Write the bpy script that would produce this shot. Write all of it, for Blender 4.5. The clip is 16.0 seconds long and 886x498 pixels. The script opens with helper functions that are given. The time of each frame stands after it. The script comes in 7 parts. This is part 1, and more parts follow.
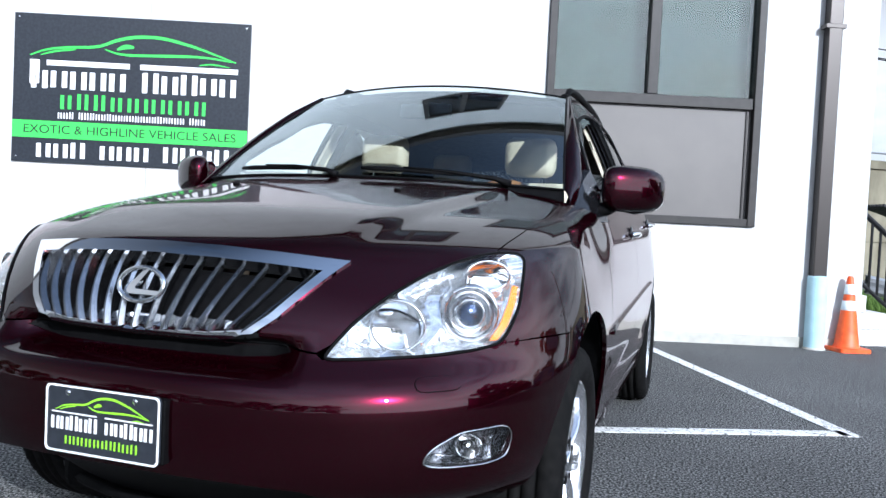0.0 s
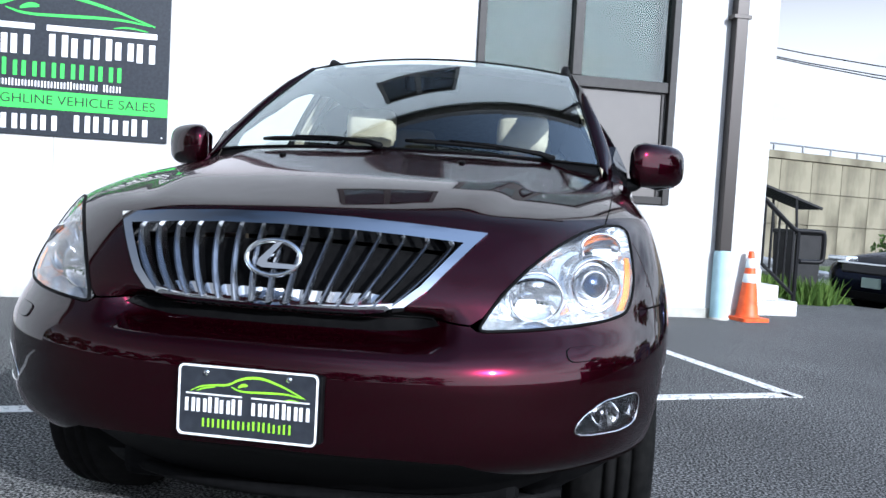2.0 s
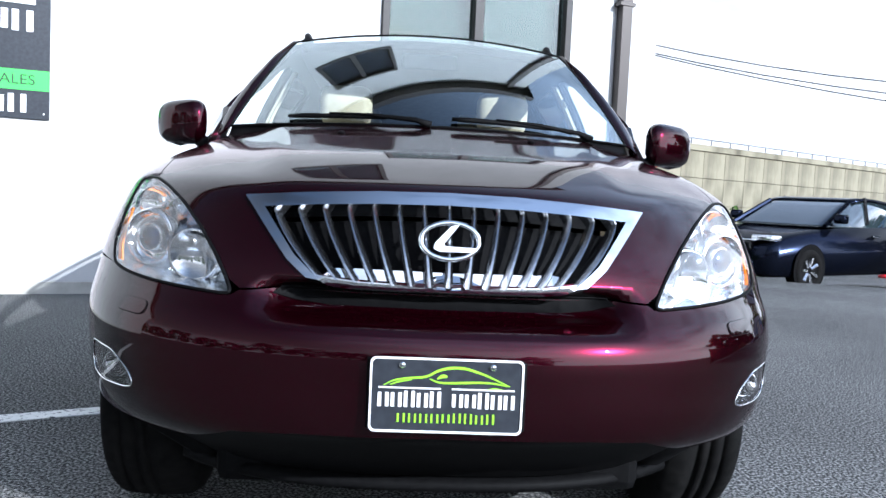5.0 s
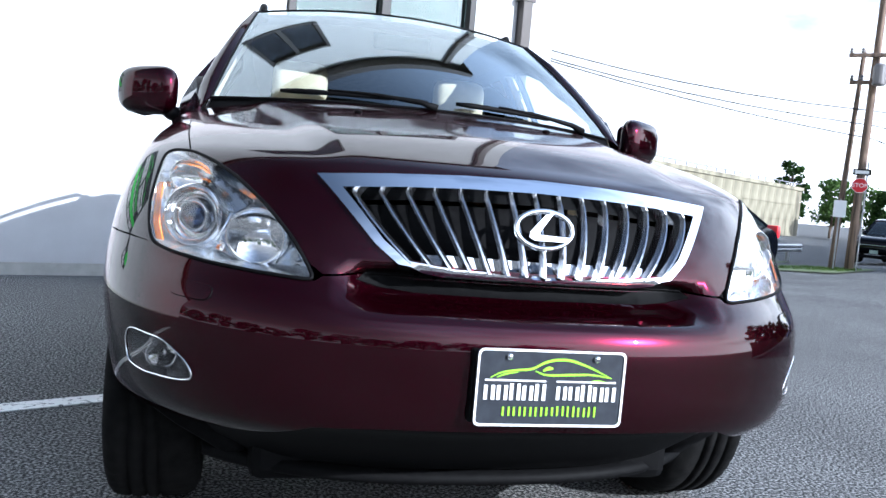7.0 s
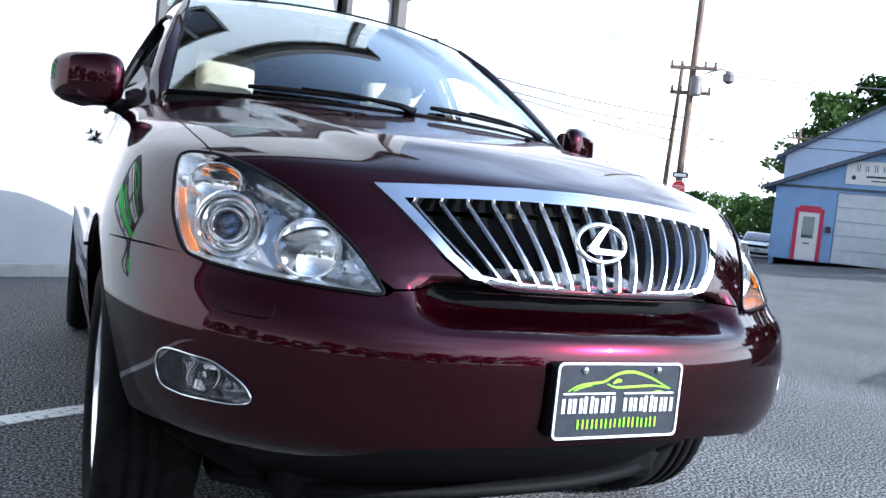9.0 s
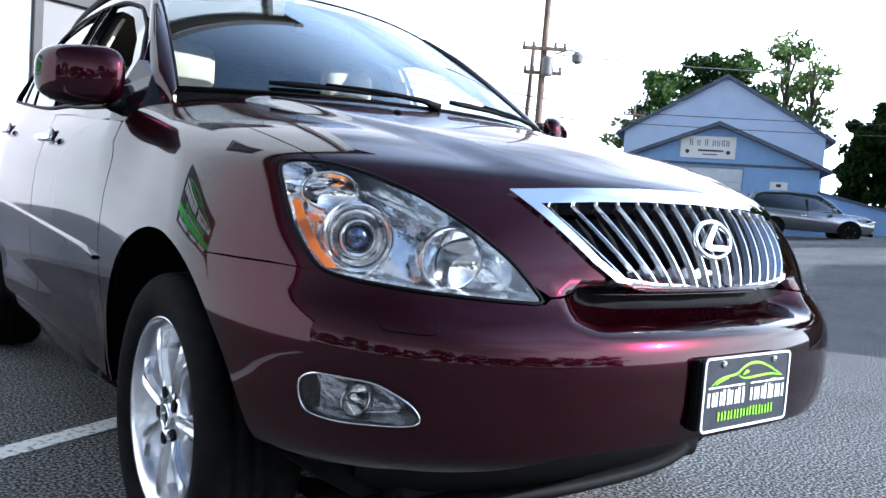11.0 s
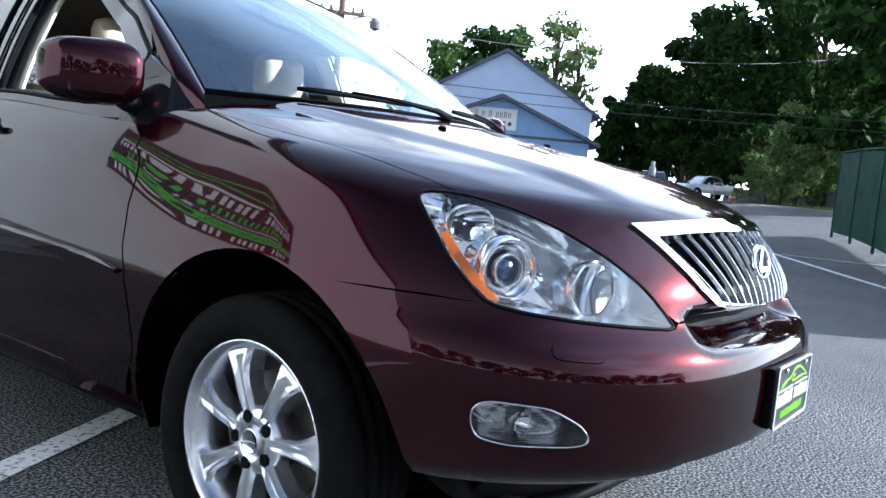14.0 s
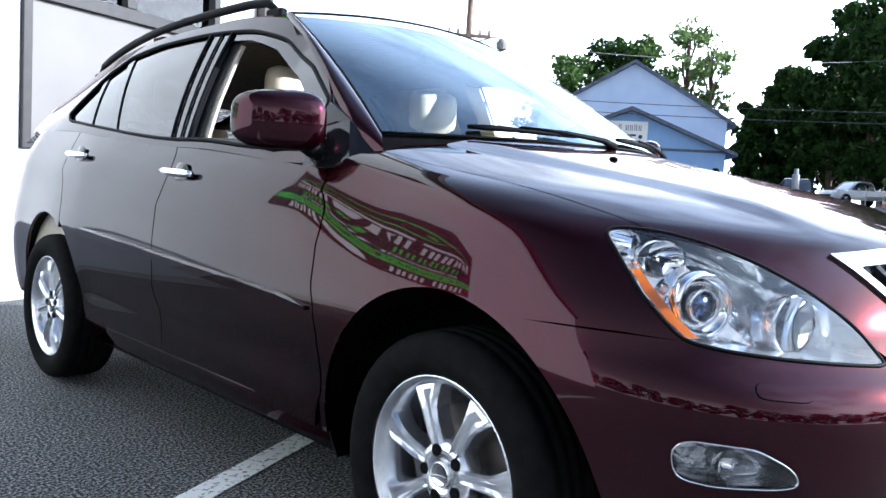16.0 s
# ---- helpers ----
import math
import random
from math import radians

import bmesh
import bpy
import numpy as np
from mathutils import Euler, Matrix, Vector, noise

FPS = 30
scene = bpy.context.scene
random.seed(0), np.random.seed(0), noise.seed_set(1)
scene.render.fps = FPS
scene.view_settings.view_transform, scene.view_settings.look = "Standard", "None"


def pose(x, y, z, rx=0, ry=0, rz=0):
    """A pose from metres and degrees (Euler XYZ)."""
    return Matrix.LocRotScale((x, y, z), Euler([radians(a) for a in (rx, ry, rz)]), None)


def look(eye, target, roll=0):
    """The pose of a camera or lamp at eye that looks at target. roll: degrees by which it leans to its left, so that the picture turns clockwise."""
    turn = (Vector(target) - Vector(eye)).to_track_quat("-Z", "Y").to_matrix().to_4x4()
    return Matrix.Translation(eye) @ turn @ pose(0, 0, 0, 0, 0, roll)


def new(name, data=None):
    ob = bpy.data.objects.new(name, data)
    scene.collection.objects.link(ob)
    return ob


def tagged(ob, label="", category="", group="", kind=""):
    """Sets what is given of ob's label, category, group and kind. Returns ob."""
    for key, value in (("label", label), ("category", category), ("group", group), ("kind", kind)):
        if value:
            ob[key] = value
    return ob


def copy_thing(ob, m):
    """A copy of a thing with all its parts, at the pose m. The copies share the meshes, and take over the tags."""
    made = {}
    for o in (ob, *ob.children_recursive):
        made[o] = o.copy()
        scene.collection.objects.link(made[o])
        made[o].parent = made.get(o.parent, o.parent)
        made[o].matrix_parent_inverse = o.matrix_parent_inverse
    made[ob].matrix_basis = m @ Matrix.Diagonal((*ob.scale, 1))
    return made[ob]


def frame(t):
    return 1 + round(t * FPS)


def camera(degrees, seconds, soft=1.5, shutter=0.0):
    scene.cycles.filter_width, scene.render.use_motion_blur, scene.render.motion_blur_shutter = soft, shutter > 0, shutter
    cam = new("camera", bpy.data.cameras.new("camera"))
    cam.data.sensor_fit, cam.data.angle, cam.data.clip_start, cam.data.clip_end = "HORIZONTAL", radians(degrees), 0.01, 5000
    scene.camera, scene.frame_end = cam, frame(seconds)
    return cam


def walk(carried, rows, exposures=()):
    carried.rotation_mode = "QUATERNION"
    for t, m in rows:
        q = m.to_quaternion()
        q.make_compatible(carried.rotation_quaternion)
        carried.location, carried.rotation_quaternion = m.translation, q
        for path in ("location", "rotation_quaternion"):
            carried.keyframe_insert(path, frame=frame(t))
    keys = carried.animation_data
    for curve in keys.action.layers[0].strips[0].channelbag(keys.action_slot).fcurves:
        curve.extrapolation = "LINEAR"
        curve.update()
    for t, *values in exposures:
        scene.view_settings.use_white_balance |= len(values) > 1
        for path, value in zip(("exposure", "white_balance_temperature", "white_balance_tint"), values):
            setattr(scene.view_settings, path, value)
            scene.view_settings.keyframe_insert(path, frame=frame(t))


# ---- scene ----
cam = camera(57.6, 16.0)
PATH = [
    (0, (1.248, -1.425, 1.043), (0.609, 0.469, 0.972), 2.8),
    (0.5, (1.092, -1.484, 1.034), (0.555, 0.442, 0.97), 3.0),
    (1, (0.949, -1.523, 1.018), (0.51, 0.427, 0.949), 3.4),
    (1.5, (0.772, -1.527, 1.005), (0.401, 0.436, 0.911), 3.4),
    (2, (0.639, -1.576, 0.998), (0.331, 0.397, 0.889), 3.2),
    (2.5, (0.525, -1.648, 1.005), (0.288, 0.335, 0.885), 2.7),
    (3, (0.419, -1.673, 0.994), (0.237, 0.316, 0.876), 2.5),
    (3.5, (0.261, -1.627, 0.982), (0.141, 0.366, 0.861), 2.6),
    (4, (0.145, -1.6, 0.974), (0.083, 0.395, 0.854), 2.7),
    (4.2, (0.091, -1.603, 0.974), (0.057, 0.393, 0.849), 2.7),
    (6.5, (-0.478, -1.454, 0.924), (-0.07, 0.498, 0.782), 3.8),
    (7, (-0.6, -1.438, 0.924), (-0.113, 0.496, 0.781), 4.9),
    (7.5, (-0.681, -1.428, 0.919), (-0.046, 0.464, 0.789), 6.1),
    (8, (-0.834, -1.362, 0.909), (-0.11, 0.498, 0.78), 6.4),
    (8.5, (-0.956, -1.286, 0.923), (-0.154, 0.542, 0.803), 6.3),
    (8.7, (-0.982, -1.272, 0.92), (-0.149, 0.542, 0.8), 6.1),
    (10.8, (-1.475, -0.96, 0.91), (-0.298, 0.652, 0.79), 4.7),
    (11, (-1.507, -0.923, 0.918), (-0.303, 0.668, 0.784), 4.1),
    (11.5, (-1.613, -0.842, 0.93), (-0.343, 0.695, 0.773), 3.2),
    (12, (-1.761, -0.754, 0.938), (-0.418, 0.72, 0.779), 3.1),
    (12.5, (-1.874, -0.677, 0.937), (-0.461, 0.731, 0.79), 4.2),
    (13, (-1.905, -0.565, 0.96), (-0.426, 0.772, 0.804), 4.6),
    (13.5, (-1.965, -0.508, 0.98), (-0.425, 0.756, 0.812), 4.9),
    (14, (-2.093, -0.456, 1.003), (-0.497, 0.735, 0.821), 5.5),
    (14.5, (-2.123, -0.423, 1.016), (-0.531, 0.772, 0.82), 5.5),
    (15, (-2.156, -0.403, 1.023), (-0.626, 0.868, 0.814), 4.6),
    (15.5, (-2.175, -0.39, 1.029), (-0.693, 0.936, 0.824), 3.9),
    (16, (-2.194, -0.372, 1.039), (-0.807, 1.06, 0.876), 3.3),
]
walk(cam, [(t, look(eye, target, roll)) for t, eye, target, roll in PATH], [(0.0, 0.4, 5600, 10), (2.5, 0.5, 5600, 10), (4.2, 0.7, 5600, 10), (8.0, 1.2, 5500, 10), (11.0, 1.27, 5500, 10), (14.5, 1.35, 5500, 10), (16.0, 1.55, 5550, 10)])

# ---- world and sun ----
SUN_EL, SUN_AZ = 24.0, 138.0          # degrees; azimuth clockwise from +y
world = bpy.data.worlds.new("world")
scene.world = world
world.use_nodes = True


def build_sky():
    nt = world.node_tree
    nt.nodes.clear()
    out = nt.nodes.new("ShaderNodeOutputWorld")
    bg = nt.nodes.new("ShaderNodeBackground")
    sky = nt.nodes.new("ShaderNodeTexSky")
    sky.sky_type, sky.sun_disc = "NISHITA", False
    sky.sun_elevation, sky.sun_rotation = radians(SUN_EL), radians(SUN_AZ)
    sky.air_density, sky.dust_density = 1.0, 2.0
    co = nt.nodes.new("ShaderNodeTexCoord")
    mp = nt.nodes.new("ShaderNodeMapping")
    mp.inputs["Scale"].default_value = (1.0, 1.0, 2.6)
    nz = nt.nodes.new("ShaderNodeTexNoise")
    nz.inputs["Scale"].default_value = 2.3
    nz.inputs["Detail"].default_value = 7.0
    nz.inputs["Roughness"].default_value = 0.55
    ramp = nt.nodes.new("ShaderNodeValToRGB")
    ramp.color_ramp.elements[0].position, ramp.color_ramp.elements[1].position = 0.28, 0.52
    ramp.color_ramp.elements[0].color = (0.22, 0.22, 0.22, 1)
    clear = nt.nodes.new("ShaderNodeVectorMath")
    clear.operation = "SCALE"
    clear.inputs["Scale"].default_value = 1.3
    mix = nt.nodes.new("ShaderNodeMix")
    mix.data_type = "RGBA"
    sep = nt.nodes.new("ShaderNodeSeparateXYZ")
    haze = nt.nodes.new("ShaderNodeValToRGB")
    haze.color_ramp.elements[0].position, haze.color_ramp.elements[1].position = 0.30, 0.88
    haze.color_ramp.elements[0].color, haze.color_ramp.elements[1].color = (1.0, 1.0, 1.0, 1), (0.08, 0.105, 0.155, 1)
    mid = haze.color_ramp.elements.new(0.60)
    mid.color = (0.44, 0.51, 0.64, 1)
    # brighter thin cloud in the sun's half of the sky
    dot = nt.nodes.new("ShaderNodeVectorMath")
    dot.operation = "DOT_PRODUCT"
    dot.inputs[1].default_value = (0.81, -0.22, 0.54)
    side = nt.nodes.new("ShaderNodeMapRange")
    side.interpolation_type = "SMOOTHSTEP"
    side.inputs["From Min"].default_value, side.inputs["From Max"].default_value = 0.0, 0.88
    side.inputs["To Min"].default_value, side.inputs["To Max"].default_value = 0.10, 1.0
    lit = nt.nodes.new("ShaderNodeVectorMath")
    lit.operation = "SCALE"
    nt.links.new(co.outputs["Generated"], dot.inputs[0])
    nt.links.new(dot.outputs["Value"], side.inputs["Value"])
    # pale haze low down all round
    band = nt.nodes.new("ShaderNodeMapRange")
    band.interpolation_type = "SMOOTHSTEP"
    band.inputs["From Min"].default_value, band.inputs["From Max"].default_value = 0.14, 0.42
    band.inputs["To Min"].default_value, band.inputs["To Max"].default_value = 0.30, 0.0
    most = nt.nodes.new("ShaderNodeMath")
    most.operation = "MAXIMUM"
    nt.links.new(sep.outputs["Z"], band.inputs["Value"])
    nt.links.new(side.outputs["Result"], most.inputs[0])
    nt.links.new(band.outputs["Result"], most.inputs[1])
    nt.links.new(most.outputs["Value"], lit.inputs["Scale"])
    gain = nt.nodes.new("ShaderNodeVectorMath")
    gain.operation = "SCALE"
    gain.inputs["Scale"].default_value = 50.0
    nt.links.new(co.outputs["Generated"], sep.inputs["Vector"])
    nt.links.new(sep.outputs["Z"], haze.inputs["Fac"])
    nt.links.new(haze.outputs["Color"], lit.inputs[0])
    nt.links.new(lit.outputs["Vector"], gain.inputs[0])
    nt.links.new(gain.outputs["Vector"], mix.inputs["B"])
    nt.links.new(co.outputs["Generated"], mp.inputs["Vector"])
    nt.links.new(mp.outputs["Vector"], nz.inputs["Vector"])
    nt.links.new(nz.outputs["Fac"], ramp.inputs["Fac"])
    nt.links.new(ramp.outputs["Color"], mix.inputs["Factor"])
    nt.links.new(sky.outputs["Color"], clear.inputs[0])
    nt.links.new(clear.outputs["Vector"], mix.inputs["A"])
    nt.links.new(mix.outputs["Result"], bg.inputs["Color"])
    bg.inputs["Strength"].default_value = 0.058
    nt.links.new(bg.outputs["Background"], out.inputs["Surface"])


build_sky()
sun = new("sun", bpy.data.lights.new("sun", "SUN"))
sun.data.energy, sun.data.angle, sun.data.color = 5.0, radians(0.5), (1.0, 0.97, 0.92)
SUN_DIR = Vector((math.sin(radians(SUN_AZ)) * math.cos(radians(SUN_EL)), math.cos(radians(SUN_AZ)) * math.cos(radians(SUN_EL)), math.sin(radians(SUN_EL))))
sun.matrix_world = look(SUN_DIR * 60, (0, 0, 0))


# ---- materials ----
def material(name, color, rough=0.5, metal=0.0, **kw):
    m = bpy.data.materials.new(name)
    m.use_nodes = True
    b = m.node_tree.nodes["Principled BSDF"]
    b.inputs["Base Color"].default_value = (*color, 1)
    b.inputs["Roughness"].default_value = rough
    b.inputs["Metallic"].default_value = metal
    for k, v in kw.items():
        b.inputs[k.replace("_", " ")].default_value = v
    return m


def add_noise(m, scale, c1, c2, lo=0.35, hi=0.65, bump=0.0, bump_scale=None, detail=6.0, stretch=(1, 1, 1), second=None):
    """Two-colour noise on the base colour and a fine bump, in metres."""
    nt = m.node_tree
    b = nt.nodes["Principled BSDF"]
    co = nt.nodes.new("ShaderNodeTexCoord")
    mp = nt.nodes.new("ShaderNodeMapping")
    mp.inputs["Scale"].default_value = stretch
    nz = nt.nodes.new("ShaderNodeTexNoise")
    nz.inputs["Scale"].default_value, nz.inputs["Detail"].default_value = scale, detail
    rp = nt.nodes.new("ShaderNodeValToRGB")
    rp.color_ramp.elements[0].position, rp.color_ramp.elements[1].position = lo, hi
    rp.color_ramp.elements[0].color, rp.color_ramp.elements[1].color = (*c1, 1), (*c2, 1)
    nt.links.new(co.outputs["Object"], mp.inputs["Vector"])
    nt.links.new(mp.outputs["Vector"], nz.inputs["Vector"])
    nt.links.new(nz.outputs["Fac"], rp.inputs["Fac"])
    last = rp.outputs["Color"]
    if second:
        sc, amount = second
        n2 = nt.nodes.new("ShaderNodeTexNoise")
        n2.inputs["Scale"].default_value, n2.inputs["Detail"].default_value = sc, 4.0
        r2 = nt.nodes.new("ShaderNodeMapRange")
        r2.inputs["From Min"].default_value, r2.inputs["From Max"].default_value = 0.3, 0.7
        r2.inputs["To Min"].default_value, r2.inputs["To Max"].default_value = 1 - amount, 1 + amount
        mx = nt.nodes.new("ShaderNodeVectorMath")
        mx.operation = "SCALE"
        nt.links.new(mp.outputs["Vector"], n2.inputs["Vector"])
        nt.links.new(n2.outputs["Fac"], r2.inputs["Value"])
        nt.links.new(last, mx.inputs[0])
        nt.links.new(r2.outputs["Result"], mx.inputs["Scale"])
        last = mx.outputs["Vector"]
    nt.links.new(last, b.inputs["Base Color"])
    if bump:
        n3 = nt.nodes.new("ShaderNodeTexNoise")
        n3.inputs["Scale"].default_value, n3.inputs["Detail"].default_value = bump_scale or scale * 4, 4.0
        bp = nt.nodes.new("ShaderNodeBump")
        bp.inputs["Strength"].default_value, bp.inputs["Distance"].default_value = bump, 0.01
        nt.links.new(mp.outputs["Vector"], n3.inputs["Vector"])
        nt.links.new(n3.outputs["Fac"], bp.inputs["Height"])
        nt.links.new(bp.outputs["Normal"], b.inputs["Normal"])
    return m


def paint_material(name, color, flake, coat=0.75):
    """Metallic car paint under a clear coat, with fine flake."""
    m = material(name, color, 0.20, 0.85, Coat_Weight=coat, Coat_Roughness=0.01, Coat_IOR=1.41, Specular_IOR_Level=0.2)
    nt = m.node_tree
    b = nt.nodes["Principled BSDF"]
    b.inputs["Specular Tint"].default_value = (*[min(1.0, 5.0 * c + 0.01) for c in flake], 1)
    co = nt.nodes.new("ShaderNodeTexCoord")
    vz = nt.nodes.new("ShaderNodeTexVoronoi")
    vz.inputs["Scale"].default_value = 900.0
    rp = nt.nodes.new("ShaderNodeMix")
    rp.data_type = "RGBA"
    rp.inputs["A"].default_value, rp.inputs["B"].default_value = (*color, 1), (*flake, 1)
    nt.links.new(co.outputs["Object"], vz.inputs["Vector"])
    nt.links.new(vz.outputs["Color"], rp.inputs["Factor"])
    nt.links.new(rp.outputs["Result"], b.inputs["Base Color"])
    return m


def glass_material(name, tint, rough=0.0, keep=0.9, ior=1.5, sheen=(1, 1, 1)):
    """Thin pane: clear see-through with a mirror-like sheen at grazing angles."""
    m = bpy.data.materials.new(name)
    m.use_nodes = True
    nt = m.node_tree
    nt.nodes.clear()
    out = nt.nodes.new("ShaderNodeOutputMaterial")
    tr = nt.nodes.new("ShaderNodeBsdfTransparent")
    tr.inputs["Color"].default_value = (*[c * keep for c in tint], 1)
    gl = nt.nodes.new("ShaderNodeBsdfGlossy")
    gl.inputs["Roughness"].default_value = rough
    gl.inputs["Color"].default_value = (*sheen, 1)
    fr = nt.nodes.new("ShaderNodeFresnel")
    fr.inputs["IOR"].default_value = ior
    mx = nt.nodes.new("ShaderNodeMixShader")
    nt.links.new(fr.outputs["Fac"], mx.inputs["Fac"])
    nt.links.new(tr.outputs["BSDF"], mx.inputs[1])
    nt.links.new(gl.outputs["BSDF"], mx.inputs[2])
    nt.links.new(mx.outputs["Shader"], out.inputs["Surface"])
    return m


PAINT = paint_material("burgundy_paint", (0.015, 0.0004, 0.0028), (0.038, 0.0012, 0.0070))
CHROME = material("chrome", (0.86, 0.87, 0.88), 0.04, 1.0)
SATIN = material("satin_metal", (0.62, 0.63, 0.65), 0.22, 1.0)
BAR_GREY = add_noise(material("bar_grey", (0.36, 0.37, 0.39), 0.24, 1.0), 40, (0.33, 0.34, 0.36), (0.40, 0.41, 0.43))
ALLOY = material("alloy", (0.76, 0.77, 0.80), 0.24, 0.95, Coat_Weight=0.6, Coat_Roughness=0.05)
BLACK_PLASTIC = add_noise(material("black_plastic", (0.003, 0.003, 0.0033), 0.6, Specular_IOR_Level=0.06), 60, (0.0022, 0.0022, 0.0025), (0.0042, 0.0042, 0.0045), bump=0.1, bump_scale=500)
GLOSS_BLACK = material("gloss_black", (0.006, 0.006, 0.007), 0.08)
RUBBER = add_noise(material("tyre_rubber", (0.006, 0.006, 0.006), 0.85, Specular_IOR_Level=0.06), 30, (0.0045, 0.0045, 0.0045), (0.0085, 0.0082, 0.008), bump=0.2, bump_scale=300)
LENS = glass_material("lamp_lens", (1, 1, 1), 0.0, 0.98)
WINDSHIELD = glass_material("windshield_glass", (0.80, 0.90, 0.86), 0.0, 0.92, 2.3, (0.84, 0.95, 1.0))
PRIVACY_GLASS = glass_material("privacy_glass", (0.10, 0.12, 0.12), 0.0, 0.7)
AMBER = material("amber_lens", (0.85, 0.22, 0.01), 0.15, 0.0, Coat_Weight=1.0)
REFLECTOR = material("reflector_silver", (0.90, 0.90, 0.90), 0.07, 1.0)
LEATHER = add_noise(material("ivory_leather", (0.62, 0.55, 0.42), 0.5), 12, (0.56, 0.49, 0.37), (0.66, 0.59, 0.46), bump=0.15, bump_scale=220)
DARK_TRIM = add_noise(material("dark_interior", (0.03, 0.03, 0.032), 0.6), 20, (0.025, 0.025, 0.027), (0.04, 0.04, 0.042), bump=0.1, bump_scale=300)
HEADLINER = add_noise(material("headliner_cloth", (0.09, 0.08, 0.068), 0.95, Specular_IOR_Level=0.1), 30, (0.075, 0.068, 0.058), (0.105, 0.095, 0.08), bump=0.15, bump_scale=400)
BEIGE_TRIM = add_noise(material("beige_interior", (0.5, 0.45, 0.36), 0.7), 15, (0.46, 0.41, 0.32), (0.54, 0.49, 0.40), bump=0.1, bump_scale=260)
WOOD = add_noise(material("wheel_wood", (0.25, 0.11, 0.03), 0.2, 0.0, Coat_Weight=0.8), 8, (0.16, 0.06, 0.015), (0.42, 0.2, 0.06), stretch=(1, 6, 6))
ASPHALT = add_noise(material("asphalt", (0.055, 0.056, 0.058), 0.9, Specular_IOR_Level=0.2), 95, (0.012, 0.0125, 0.013), (0.30, 0.30, 0.295), 0.45, 0.66, 0.35, 260, 9.0, second=(0.7, 0.22))
LINE_PAINT = add_noise(material("line_paint", (0.62, 0.62, 0.60), 0.7), 45, (0.10, 0.10, 0.10), (0.70, 0.70, 0.68), 0.34, 0.46, 0.3, 150)
STUCCO = add_noise(material("white_stucco", (0.80, 0.80, 0.79), 0.8), 3.0, (0.49, 0.49, 0.485), (0.54, 0.54, 0.535), bump=0.25, bump_scale=180, second=(0.6, 0.03))
BRONZE = material("bronze_frame", (0.045, 0.039, 0.036), 0.35, 0.5)
FRAME_DARK = add_noise(material("dark_window_frame", (0.028, 0.025, 0.024), 0.5, 0.0, Specular_IOR_Level=0.3), 12, (0.018, 0.016, 0.015), (0.025, 0.022, 0.021))
BROWN_PANEL = add_noise(material("taupe_panel", (0.15, 0.135, 0.125), 0.5), 2.0, (0.090, 0.081, 0.076), (0.108, 0.097, 0.090), bump=0.05, bump_scale=80)
WINDOW_GLASS = glass_material("window_glass", (0.78, 0.88, 0.86), 0.0, 0.85, 1.6)
CONCRETE = add_noise(material("concrete", (0.42, 0.41, 0.37), 0.85), 1.2, (0.34, 0.33, 0.29), (0.48, 0.47, 0.43), bump=0.2, bump_scale=60, second=(9, 0.12))
SIGN_BLACK = add_noise(material("sign_black", (0.02, 0.024, 0.03), 0.3), 40, (0.017, 0.020, 0.026), (0.028, 0.032, 0.040))
SIGN_GREEN = material("sign_green", (0.08, 0.62, 0.09), 0.35)
LIME = material("lime_green", (0.30, 0.72, 0.03), 0.35)
SIGN_WHITE = material("sign_white", (0.82, 0.82, 0.82), 0.4)
ORANGE = add_noise(material("cone_orange", (0.80, 0.10, 0.015), 0.5), 14, (0.68, 0.075, 0.010), (0.84, 0.12, 0.02))
PALE_BLUE = add_noise(material("pale_blue_paint", (0.40, 0.60, 0.68), 0.45), 9, (0.36, 0.55, 0.63), (0.43, 0.63, 0.70), bump=0.1)
SLATE_BLUE = add_noise(material("slate_blue_siding", (0.20, 0.34, 0.56), 0.7), 1.5, (0.25, 0.41, 0.68), (0.29, 0.46, 0.74), bump=0.1, bump_scale=40)


# ---- helpers for things ----
def thing(name, label, category, group="", kind="", m=None):
    ob = new(name)
    if m is not None:
        ob.matrix_world = m
    return tagged(ob, label, category, group, kind)


def part(name, bm, mat, parent, label="", smooth=False, m=None):
    """Links a bmesh as one mesh object under a thing or part (in its local coordinates)."""
    me = bpy.data.meshes.new(name)
    bm.to_mesh(me)
    bm.free()
    if smooth:
        for p in me.polygons:
            p.use_smooth = True
    for mm in mat if isinstance(mat, (list, tuple)) else [mat]:
        me.materials.append(mm)
    ob = new(name, me)
    if parent is not None:
        ob.parent = parent
    if m is not None:
        ob.matrix_basis = m
    if label:
        ob["label"] = label
    return ob


def box(bm, x0, x1, y0, y1, z0, z1, bevel=0.0):
    r = bmesh.ops.create_cube(bm, size=1.0)
    bmesh.ops.transform(bm, matrix=Matrix.Translation(((x0 + x1) / 2, (y0 + y1) / 2, (z0 + z1) / 2)) @ Matrix.Diagonal((x1 - x0, y1 - y0, z1 - z0, 1)), verts=r["verts"])
    if bevel:
        edges = list({e for v in r["verts"] for e in v.link_edges})
        bmesh.ops.bevel(bm, geom=edges, offset=bevel, segments=2, profile=0.5, affect="EDGES")
    return bm


def box_bm(*a, **k):
    return box(bmesh.new(), *a, **k)


